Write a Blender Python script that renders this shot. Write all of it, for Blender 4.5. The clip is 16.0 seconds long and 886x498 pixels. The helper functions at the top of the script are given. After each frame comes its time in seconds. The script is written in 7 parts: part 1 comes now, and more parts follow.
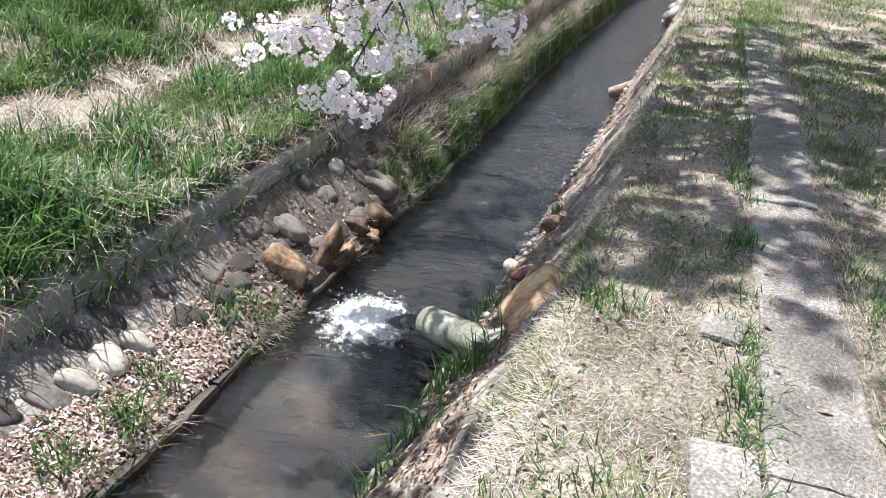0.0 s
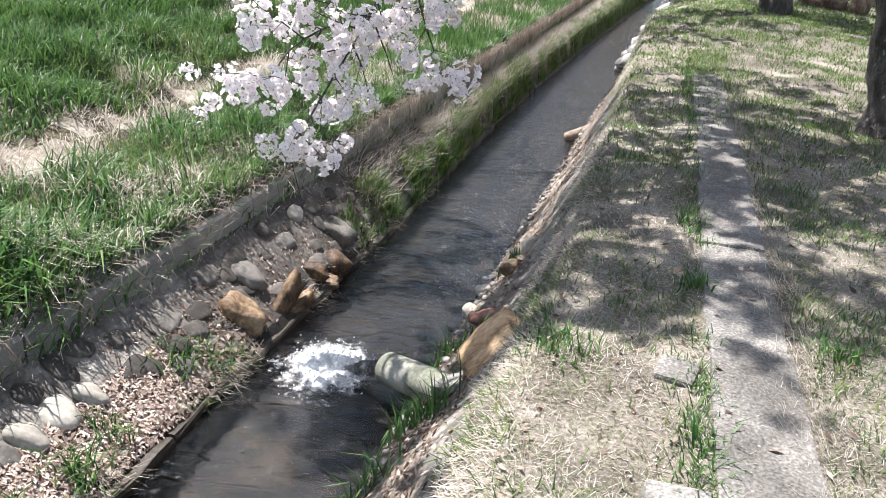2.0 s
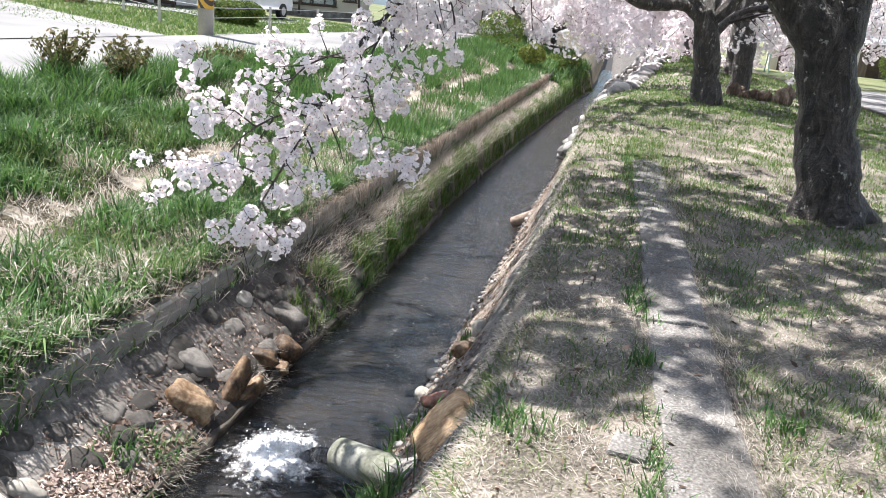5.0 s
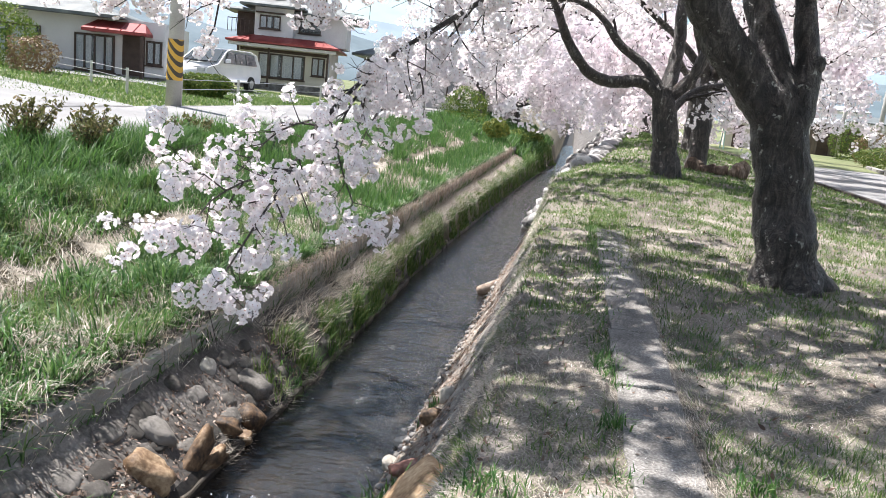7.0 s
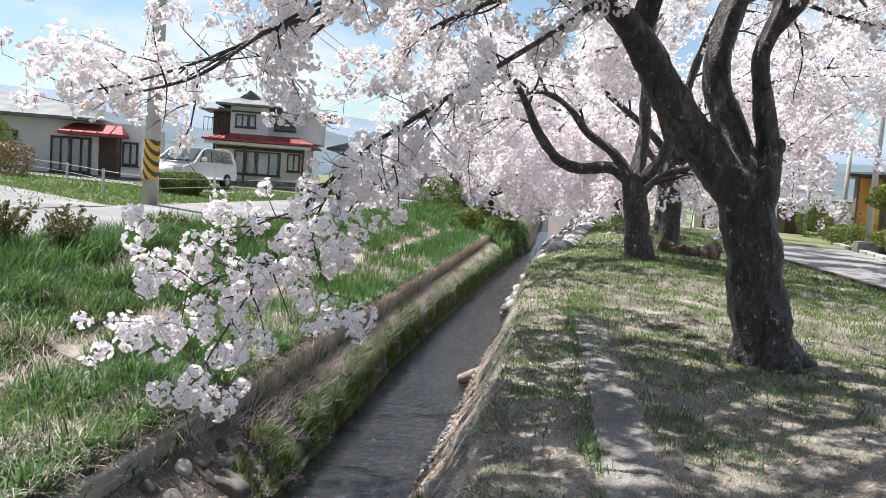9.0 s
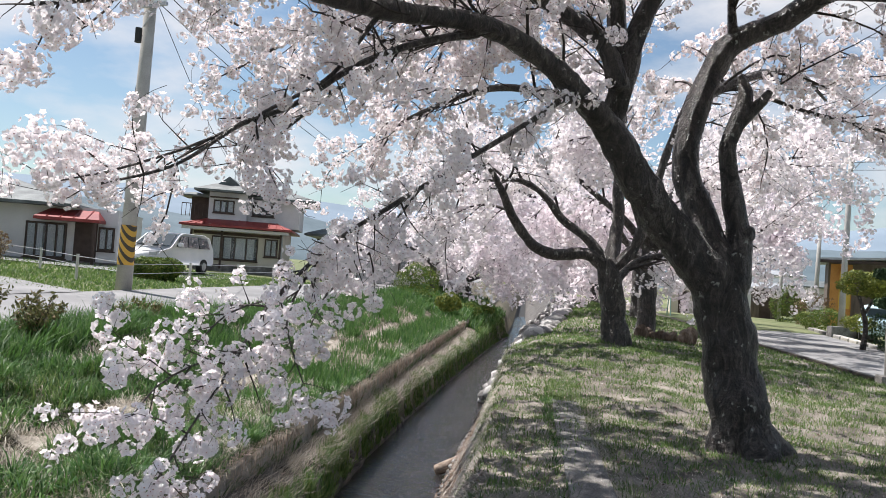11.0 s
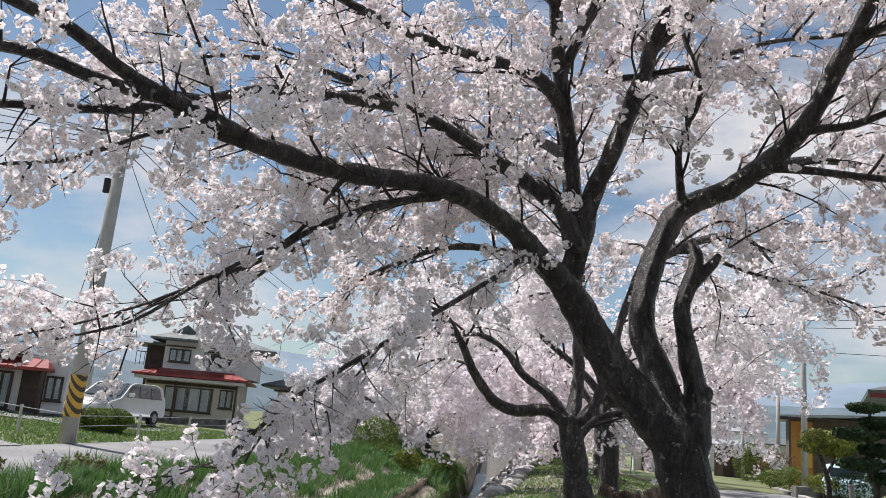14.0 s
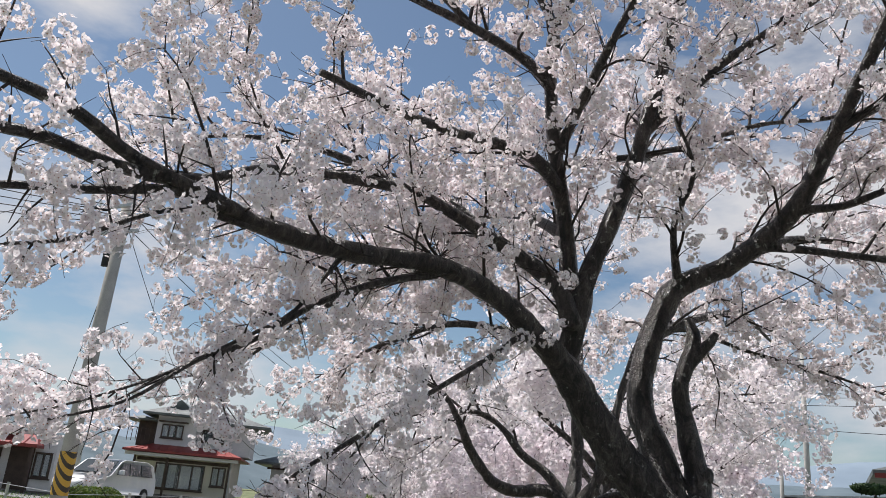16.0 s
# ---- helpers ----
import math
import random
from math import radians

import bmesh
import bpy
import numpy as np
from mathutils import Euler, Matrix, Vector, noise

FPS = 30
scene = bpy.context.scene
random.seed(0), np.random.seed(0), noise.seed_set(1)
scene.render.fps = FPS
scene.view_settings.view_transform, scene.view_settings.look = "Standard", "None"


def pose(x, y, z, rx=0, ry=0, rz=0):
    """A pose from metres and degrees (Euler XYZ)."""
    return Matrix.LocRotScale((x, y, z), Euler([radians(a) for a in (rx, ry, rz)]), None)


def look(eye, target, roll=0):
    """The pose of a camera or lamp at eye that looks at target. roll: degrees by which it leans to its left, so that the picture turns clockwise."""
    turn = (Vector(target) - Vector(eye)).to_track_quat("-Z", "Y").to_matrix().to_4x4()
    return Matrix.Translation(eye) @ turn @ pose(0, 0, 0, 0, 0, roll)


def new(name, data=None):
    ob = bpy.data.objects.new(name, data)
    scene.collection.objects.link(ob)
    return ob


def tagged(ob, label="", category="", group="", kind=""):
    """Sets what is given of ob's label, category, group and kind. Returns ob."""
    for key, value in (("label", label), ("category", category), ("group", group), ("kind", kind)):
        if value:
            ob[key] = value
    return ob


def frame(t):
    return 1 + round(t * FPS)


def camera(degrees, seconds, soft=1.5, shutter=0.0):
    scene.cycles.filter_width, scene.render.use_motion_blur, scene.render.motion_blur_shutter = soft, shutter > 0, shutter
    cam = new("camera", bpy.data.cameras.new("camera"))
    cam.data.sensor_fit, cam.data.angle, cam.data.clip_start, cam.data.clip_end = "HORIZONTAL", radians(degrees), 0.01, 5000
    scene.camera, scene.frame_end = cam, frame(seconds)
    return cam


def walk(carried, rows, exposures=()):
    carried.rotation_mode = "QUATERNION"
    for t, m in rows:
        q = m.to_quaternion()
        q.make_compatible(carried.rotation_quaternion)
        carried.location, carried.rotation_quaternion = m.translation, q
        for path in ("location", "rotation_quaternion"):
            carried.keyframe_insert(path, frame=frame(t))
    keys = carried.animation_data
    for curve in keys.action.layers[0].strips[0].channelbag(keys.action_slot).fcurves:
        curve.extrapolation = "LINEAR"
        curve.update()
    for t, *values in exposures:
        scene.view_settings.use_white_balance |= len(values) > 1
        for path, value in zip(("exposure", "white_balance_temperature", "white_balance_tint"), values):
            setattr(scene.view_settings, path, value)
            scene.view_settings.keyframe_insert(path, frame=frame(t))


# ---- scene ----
# camera and walk: somebody stands on a footbridge and tilts from the stream up into the tree
cam = camera(58.46, 16.0, soft=0.6)
WALK = [
    (0.0, pose(-0.0131, 0.0921, 1.3516, 63.445, -4.053, 18.651)),
    (0.5, pose(-0.0032, 0.0871, 1.3560, 64.242, -4.114, 18.006)),
    (1.0, pose(0.0023, 0.0845, 1.3641, 64.977, -4.155, 17.296)),
    (1.5, pose(0.0069, 0.0784, 1.3690, 65.844, -4.217, 16.502)),
    (2.0, pose(0.0082, 0.0746, 1.3772, 66.765, -4.523, 15.810)),
    (2.5, pose(0.0151, 0.0598, 1.3894, 67.752, -4.687, 15.116)),
    (3.0, pose(0.0145, 0.0555, 1.3948, 68.521, -4.802, 14.608)),
    (3.5, pose(0.0095, 0.0528, 1.4048, 68.946, -4.813, 14.252)),
    (4.0, pose(0.0104, 0.0416, 1.4025, 70.305, -4.791, 13.398)),
    (6.5, pose(-0.0120, 0.0195, 1.3283, 77.240, -5.707, 10.364)),
    (7.0, pose(-0.0126, 0.0082, 1.3343, 78.712, -5.760, 9.540)),
    (7.5, pose(-0.0059, 0.0108, 1.3285, 80.677, -5.405, 8.581)),
    (8.0, pose(-0.0044, -0.0054, 1.3280, 81.915, -5.056, 8.267)),
    (8.5, pose(-0.0035, -0.0020, 1.3344, 83.823, -4.687, 7.898)),
    (9.0, pose(-0.0054, -0.0051, 1.3314, 85.320, -4.109, 7.699)),
    (11.5, pose(0.0094, -0.0082, 1.3523, 93.267, -4.245, 5.601)),
    (12.0, pose(0.0080, -0.0188, 1.3575, 95.187, -4.356, 4.944)),
    (12.5, pose(0.0104, -0.0349, 1.3647, 97.790, -4.487, 3.949)),
    (13.0, pose(0.0149, -0.0401, 1.3701, 99.667, -4.595, 3.472)),
    (13.5, pose(0.0176, -0.0413, 1.3817, 101.479, -4.712, 3.163)),
    (14.0, pose(0.0174, -0.0514, 1.3898, 102.684, -4.598, 3.235)),
    (14.5, pose(0.0190, -0.0580, 1.3948, 104.189, -4.406, 3.043)),
    (15.0, pose(0.0177, -0.0680, 1.4013, 105.874, -4.597, 2.877)),
    (15.5, pose(0.0181, -0.0784, 1.4119, 107.051, -4.554, 3.014)),
    (16.0, pose(0.0235, -0.0854, 1.4154, 108.040, -4.791, 3.009)),
]
walk(cam, WALK, exposures=[(0.0, 1.28, 6500, 14), (4.0, 1.36, 6500, 14), (7.0, 1.30, 6500, 14), (9.0, 0.97, 6500, 14), (12.5, 0.56, 6500, 14), (16.0, 0.31, 6500, 14)])

# ---- light ----
SUN_TO = Vector((-0.42, 0.24, 1.0)).normalized()
world = bpy.data.worlds.new("sky")
scene.world = world
world.use_nodes = True


def build_sky():
    nt = world.node_tree
    n, l = nt.nodes, nt.links
    n.clear()
    out = n.new("ShaderNodeOutputWorld")
    bg = n.new("ShaderNodeBackground")
    sky = n.new("ShaderNodeTexSky")
    sky.sky_type = "NISHITA"
    sky.sun_disc = False
    sky.sun_elevation = math.asin(SUN_TO.z)
    sky.sun_rotation = math.atan2(SUN_TO.x, SUN_TO.y)
    sky.air_density, sky.dust_density, sky.ozone_density = 1.0, 0.7, 1.0
    tc = n.new("ShaderNodeTexCoord")
    mp = n.new("ShaderNodeMapping")
    mp.inputs["Scale"].default_value = (1.6, 1.6, 4.2)
    mp.inputs["Location"].default_value = (0.3, 0.1, 0.35)
    noi = n.new("ShaderNodeTexNoise")
    noi.inputs["Scale"].default_value, noi.inputs["Detail"].default_value, noi.inputs["Roughness"].default_value = 1.7, 7.0, 0.55
    ramp = n.new("ShaderNodeValToRGB")
    ramp.color_ramp.elements[0].position, ramp.color_ramp.elements[1].position = 0.46, 0.64
    mix = n.new("ShaderNodeMix")
    mix.data_type = "RGBA"
    mix.inputs["B"].default_value = (7.0, 7.2, 7.4, 1)
    l.new(tc.outputs["Generated"], mp.inputs["Vector"])
    l.new(mp.outputs["Vector"], noi.inputs["Vector"])
    l.new(noi.outputs["Fac"], ramp.inputs["Fac"])
    l.new(ramp.outputs["Color"], mix.inputs["Factor"])
    haze = n.new("ShaderNodeMix")
    haze.data_type, haze.blend_type = "RGBA", "MULTIPLY"
    haze.inputs["Factor"].default_value = 1.0
    haze.inputs["B"].default_value = (0.93, 1.0, 0.965, 1)
    l.new(sky.outputs["Color"], haze.inputs["A"])
    l.new(haze.outputs["Result"], mix.inputs["A"])
    l.new(mix.outputs["Result"], bg.inputs["Color"])
    bg.inputs["Strength"].default_value = 0.075
    l.new(bg.outputs["Background"], out.inputs["Surface"])


build_sky()
sun = new("sun", bpy.data.lights.new("sun", "SUN"))
sun.data.energy, sun.data.angle, sun.data.color = 5.0, radians(0.55), (1.0, 0.97, 0.925)
sun.matrix_world = look(SUN_TO * 50, (0, 0, 0))

# ---- materials ----


def mat(name, stops, scale=4.0, rough=0.8, bump=0.3, fine=60.0, spread=(0.35, 0.65), stretch=(1, 1, 1), metal=0.0, spec=0.4,
        random_tint=0.0, depth=0.02, fine_amt=0.35, coord="Object"):
    """Base colour from broad noise over the stops, mottled by a finer noise; both drive the relief."""
    m = bpy.data.materials.new(name)
    m.use_nodes = True
    nt = m.node_tree
    n, l = nt.nodes, nt.links
    b = n["Principled BSDF"]
    tc = n.new("ShaderNodeTexCoord")
    mp = n.new("ShaderNodeMapping")
    mp.inputs["Scale"].default_value = stretch
    l.new(tc.outputs[coord], mp.inputs["Vector"])
    a = n.new("ShaderNodeTexNoise")
    a.inputs["Scale"].default_value, a.inputs["Detail"].default_value = scale, 6.0
    f = n.new("ShaderNodeTexNoise")
    f.inputs["Scale"].default_value, f.inputs["Detail"].default_value = fine, 4.0
    for t in (a, f):
        l.new(mp.outputs["Vector"], t.inputs["Vector"])
    add = n.new("ShaderNodeMix")
    add.inputs["Factor"].default_value = fine_amt
    l.new(a.outputs["Fac"], add.inputs["A"])
    l.new(f.outputs["Fac"], add.inputs["B"])
    src = add.outputs["Result"]
    if random_tint:
        oi = n.new("ShaderNodeObjectInfo")
        gi = n.new("ShaderNodeNewGeometry")
        s1 = n.new("ShaderNodeMath")
        s1.operation = "ADD"
        l.new(oi.outputs["Random"], s1.inputs[0])
        l.new(gi.outputs["Random Per Island"], s1.inputs[1])
        fr = n.new("ShaderNodeMath")
        fr.operation = "FRACT"
        l.new(s1.outputs[0], fr.inputs[0])
        m2 = n.new("ShaderNodeMix")
        m2.inputs["Factor"].default_value = random_tint
        l.new(src, m2.inputs["A"])
        l.new(fr.outputs[0], m2.inputs["B"])
        src = m2.outputs["Result"]
    r = n.new("ShaderNodeValToRGB")
    e = r.color_ramp.elements
    k = len(stops)
    while len(e) < k:
        e.new(0.5)
    for i, c in enumerate(stops):
        e[i].position = spread[0] + (spread[1] - spread[0]) * i / max(k - 1, 1)
        e[i].color = (*c, 1)
    l.new(src, r.inputs["Fac"])
    l.new(r.outputs["Color"], b.inputs["Base Color"])
    b.inputs["Roughness"].default_value = rough
    b.inputs["Metallic"].default_value = metal
    b.inputs["Specular IOR Level"].default_value = spec
    if bump:
        bp = n.new("ShaderNodeBump")
        bp.inputs["Strength"].default_value, bp.inputs["Distance"].default_value = bump, depth
        l.new(add.outputs["Result"], bp.inputs["Height"])
        l.new(bp.outputs["Normal"], b.inputs["Normal"])
    return m


def leafy(name, stops, through_col, amount=0.35, rough=0.6, lo=0.0, hi=1.0):
    """Thin plant matter: varied from piece to piece, with light passing through."""
    m = bpy.data.materials.new(name)
    m.use_nodes = True
    nt = m.node_tree
    n, l = nt.nodes, nt.links
    b, out = n["Principled BSDF"], n["Material Output"]
    gi = n.new("ShaderNodeNewGeometry")
    r = n.new("ShaderNodeValToRGB")
    e = r.color_ramp.elements
    while len(e) < len(stops):
        e.new(0.5)
    for i, c in enumerate(stops):
        e[i].position = lo + (hi - lo) * i / max(len(stops) - 1, 1)
        e[i].color = (*c, 1)
    l.new(gi.outputs["Random Per Island"], r.inputs["Fac"])
    l.new(r.outputs["Color"], b.inputs["Base Color"])
    b.inputs["Roughness"].default_value = rough
    b.inputs["Specular IOR Level"].default_value = 0.25
    tr = n.new("ShaderNodeBsdfTranslucent")
    tr.inputs["Color"].default_value = (*through_col, 1)
    mx = n.new("ShaderNodeMixShader")
    mx.inputs["Fac"].default_value = amount
    l.new(b.outputs["BSDF"], mx.inputs[1])
    l.new(tr.outputs["BSDF"], mx.inputs[2])
    l.new(mx.outputs["Shader"], out.inputs["Surface"])
    return m


M_lawn = mat("lawn_soil", [(0.045, 0.040, 0.030), (0.12, 0.107, 0.086), (0.23, 0.205, 0.174), (0.39, 0.35, 0.305)], 2.2, 0.95, 1.0, 75, spread=(0.36, 0.66), depth=0.025, fine_amt=0.45)
M_sand = mat("bare_sandy_earth", [(0.14, 0.122, 0.098), (0.27, 0.24, 0.20), (0.42, 0.39, 0.335)], 5.0, 0.95, 1.0, 60, depth=0.03)
M_bank = mat("bank_soil", [(0.03, 0.028, 0.016), (0.075, 0.065, 0.04), (0.17, 0.15, 0.11)], 1.6, 0.95, 0.8, 40, depth=0.03)
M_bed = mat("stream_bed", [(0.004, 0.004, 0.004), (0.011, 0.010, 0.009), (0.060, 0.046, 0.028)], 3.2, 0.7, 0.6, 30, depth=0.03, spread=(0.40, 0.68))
M_slope = mat("mortar_slope", [(0.065, 0.060, 0.054), (0.16, 0.148, 0.133), (0.34, 0.32, 0.29)], 6.0, 0.9, 1.0, 38, depth=0.035)
# darker copy of the slope mortar, with cast shade put into its colour
M_shade_mortar = mat("shaded_mortar", [(0.030, 0.026, 0.023), (0.085, 0.077, 0.069), (0.22, 0.205, 0.185)], 3.0, 0.75, 0.9, 45, depth=0.02)
M_litter = mat("litter_soil", [(0.10, 0.088, 0.075), (0.22, 0.195, 0.165), (0.40, 0.37, 0.32)], 6.0, 0.95, 1.0, 70, depth=0.03)
M_far = mat("far_land", [(0.06, 0.09, 0.03), (0.12, 0.14, 0.06), (0.22, 0.21, 0.12)], 0.2, 0.95, 0.2, 5)
M_conc = mat("weathered_concrete", [(0.075, 0.070, 0.063), (0.165, 0.157, 0.145), (0.34, 0.33, 0.31)], 3.0, 0.92, 1.0, 90, depth=0.018, fine_amt=0.5)
M_wallc = mat("wall_concrete", [(0.16, 0.15, 0.138), (0.25, 0.24, 0.222), (0.34, 0.33, 0.31)], 1.6, 0.9, 0.35, 80, depth=0.006)
M_road = mat("asphalt_pale", [(0.145, 0.146, 0.147), (0.20, 0.20, 0.198), (0.26, 0.258, 0.254)], 0.6, 0.9, 0.25, 120, depth=0.005)


def bark_material():
    """Dark glossy cherry bark: upright fissures, short lenticel bars, pale lichen spots."""
    m = bpy.data.materials.new("cherry_bark")
    m.use_nodes = True
    nt = m.node_tree
    n, l = nt.nodes, nt.links
    b = n["Principled BSDF"]
    tc = n.new("ShaderNodeTexCoord")

    def field(scale, stretch, detail=5.0, rough=0.6, dist=0.0):
        mp = n.new("ShaderNodeMapping")
        mp.inputs["Scale"].default_value = stretch
        t = n.new("ShaderNodeTexNoise")
        t.inputs["Scale"].default_value, t.inputs["Detail"].default_value = scale, detail
        t.inputs["Roughness"].default_value, t.inputs["Distortion"].default_value = rough, dist
        l.new(tc.outputs["Object"], mp.inputs["Vector"])
        l.new(mp.outputs["Vector"], t.inputs["Vector"])
        return t.outputs["Fac"]

    def mixed(a, c, f):
        x = n.new("ShaderNodeMix")
        x.inputs["Factor"].default_value = f
        l.new(a, x.inputs["A"])
        l.new(c, x.inputs["B"])
        return x.outputs["Result"]

    def ramp(src, stops):
        r = n.new("ShaderNodeValToRGB")
        while len(r.color_ramp.elements) < len(stops):
            r.color_ramp.elements.new(0.5)
        for e, (p, c) in zip(r.color_ramp.elements, stops):
            e.position, e.color = p, (*c, 1)
        l.new(src, r.inputs["Fac"])
        return r.outputs["Color"]

    fissure = field(13.0, (1, 1, 0.38), 7.0, 0.68, 1.2)
    bars = field(10.0, (1, 1, 7.0), 3.0, 0.5)
    grain = field(75.0, (1, 1, 0.8), 3.0)
    rel = mixed(mixed(fissure, bars, 0.08), grain, 0.22)
    broad = field(3.2, (1, 1, 0.5), 3.0, 0.55, 0.6)
    base = ramp(rel, [(0.37, (0.008, 0.0065, 0.006)), (0.47, (0.030, 0.024, 0.021)), (0.56, (0.078, 0.064, 0.056)), (0.70, (0.22, 0.19, 0.17))])
    pale = ramp(broad, [(0.50, (0, 0, 0)), (0.64, (0.7, 0.7, 0.7))])
    worn = n.new("ShaderNodeMix")
    worn.data_type = "RGBA"
    l.new(pale, worn.inputs["Factor"])
    l.new(base, worn.inputs["A"])
    l.new(ramp(rel, [(0.40, (0.014, 0.011, 0.010)), (0.52, (0.075, 0.063, 0.055)), (0.64, (0.25, 0.225, 0.20))]), worn.inputs["B"])
    base = worn.outputs["Result"]
    spots = field(13.0, (1, 1, 0.8), 3.0, 0.7)
    msk = ramp(spots, [(0.635, (0, 0, 0)), (0.68, (1, 1, 1))])
    lich = n.new("ShaderNodeMix")
    lich.data_type = "RGBA"
    lich.inputs["B"].default_value = (0.36, 0.36, 0.32, 1)
    l.new(msk, lich.inputs["Factor"])
    l.new(base, lich.inputs["A"])
    l.new(lich.outputs["Result"], b.inputs["Base Color"])
    b.inputs["Roughness"].default_value = 0.37
    b.inputs["Specular IOR Level"].default_value = 0.55
    bp = n.new("ShaderNodeBump")
    bp.inputs["Strength"].default_value, bp.inputs["Distance"].default_value = 1.0, 0.14
    l.new(rel, bp.inputs["Height"])
    l.new(bp.outputs["Normal"], b.inputs["Normal"])
    return m


M_bark = bark_material()
M_twig = mat("cherry_twig", [(0.018, 0.013, 0.012), (0.05, 0.038, 0.034)], 8.0, 0.7, 0.3, 60)
M_petal = leafy("blossom_petal", [(0.895, 0.82, 0.84), (0.92, 0.875, 0.885), (0.94, 0.915, 0.918)], (0.94, 0.89, 0.90), 0.36, 0.7)
M_petal_pink = leafy("blossom_petal_pink", [(0.87, 0.80, 0.825), (0.90, 0.85, 0.87), (0.93, 0.895, 0.91)], (0.93, 0.86, 0.89), 0.42, 0.7)
M_calyx = leafy("blossom_calyx", [(0.24, 0.07, 0.07), (0.42, 0.18, 0.13), (0.5, 0.32, 0.2)], (0.4, 0.15, 0.13), 0.2)
M_grass = leafy("green_grass", [(0.010, 0.036, 0.010), (0.024, 0.080, 0.020), (0.060, 0.145, 0.036), (0.17, 0.235, 0.095)], (0.11, 0.23, 0.055), 0.28, 0.5)
M_straw = leafy("dry_grass", [(0.20, 0.170, 0.138), (0.42, 0.38, 0.325), (0.63, 0.595, 0.54)], (0.5, 0.45, 0.37), 0.25, 0.7)

# ---- building blocks ----


def part(name, bm, material, parent=None, label=""):
    """Links a bmesh as one mesh object under a thing or part."""
    me = bpy.data.meshes.new(name)
    bm.to_mesh(me)
    bm.free()
    for mm in (material if isinstance(material, (list, tuple)) else [material]):
        me.materials.append(mm)
    ob = new(name, me)
    if parent is not None:
        ob.parent = parent
    if label:
        ob["label"] = label
    return ob


def raw(name, verts, faces, material, parent=None, label="", mats=None, smooth=False):
    """A mesh from numpy arrays: verts (n, 3), faces (m, 3) or (m, 4); mats: material index per face."""
    me = bpy.data.meshes.new(name)
    verts, faces = np.asarray(verts, np.float32), np.asarray(faces, np.int32)
    k = faces.shape[1]
    me.vertices.add(len(verts))
    me.vertices.foreach_set("co", verts.ravel())
    me.loops.add(faces.size)
    me.loops.foreach_set("vertex_index", faces.ravel())
    me.polygons.add(len(faces))
    me.polygons.foreach_set("loop_start", np.arange(0, faces.size, k, dtype=np.int32))
    for mm in (material if isinstance(material, (list, tuple)) else [material]):
        me.materials.append(mm)
    if mats is not None:
        me.polygons.foreach_set("material_index", np.asarray(mats, np.int32))
    if smooth:
        me.polygons.foreach_set("use_smooth", np.ones(len(faces), bool))
    me.update(calc_edges=True)
    ob = new(name, me)
    if parent is not None:
        ob.parent = parent
    if label:
        ob["label"] = label
    return ob


def thing(name, label, category, group="", kind="", at=(0, 0, 0), rz=0):
    e = new(name)
    e.empty_display_size = 0.1
    e.matrix_world = pose(*at, 0, 0, rz)
    return tagged(e, label, category, group, kind)


def box(bm, x0, x1, y0, y1, z0, z1, bevel=0.0):
    r = bmesh.ops.create_cube(bm, size=1.0)
    bmesh.ops.transform(bm, matrix=Matrix.Translation(((x0 + x1) / 2, (y0 + y1) / 2, (z0 + z1) / 2)) @ Matrix.Diagonal((x1 - x0, y1 - y0, z1 - z0, 1)), verts=r["verts"])
    if bevel:
        es = list({e for v in r["verts"] for e in v.link_edges})
        bmesh.ops.bevel(bm, geom=es, offset=bevel, segments=2, affect="EDGES", profile=0.6)
    return bm


def boxed(*a, **k):
    return box(bmesh.new(), *a, **k)


def cyl(bm, p0, p1, r0, r1, n=12, caps=True):
    p0, p1 = Vector(p0), Vector(p1)
    d = p1 - p0
    m = Matrix.Translation((p0 + p1) / 2) @ d.to_track_quat("Z", "Y").to_matrix().to_4x4()
    bmesh.ops.create_cone(bm, cap_ends=caps, segments=n, radius1=r0, radius2=r1, depth=d.length, matrix=m)
    return bm


def spline(pts, step):
    """Catmull-Rom through control points (x, y, z, r, ...) at about the given spacing."""
    p = np.array(pts, float)
    p = np.vstack([2 * p[0] - p[1], p, 2 * p[-1] - p[-2]])
    out = []
    for i in range(1, len(p) - 2):
        n = max(1, int(np.linalg.norm(p[i + 1, :3] - p[i, :3]) / step))
        for t in np.arange(n) / n:
            out.append(0.5 * (2 * p[i] + (p[i + 1] - p[i - 1]) * t + (2 * p[i - 1] - 5 * p[i] + 4 * p[i + 1] - p[i + 2]) * t * t
                              + (3 * p[i] - p[i - 1] - 3 * p[i + 1] + p[i + 2]) * t ** 3))
    out.append(p[-2])
    return np.array(out)


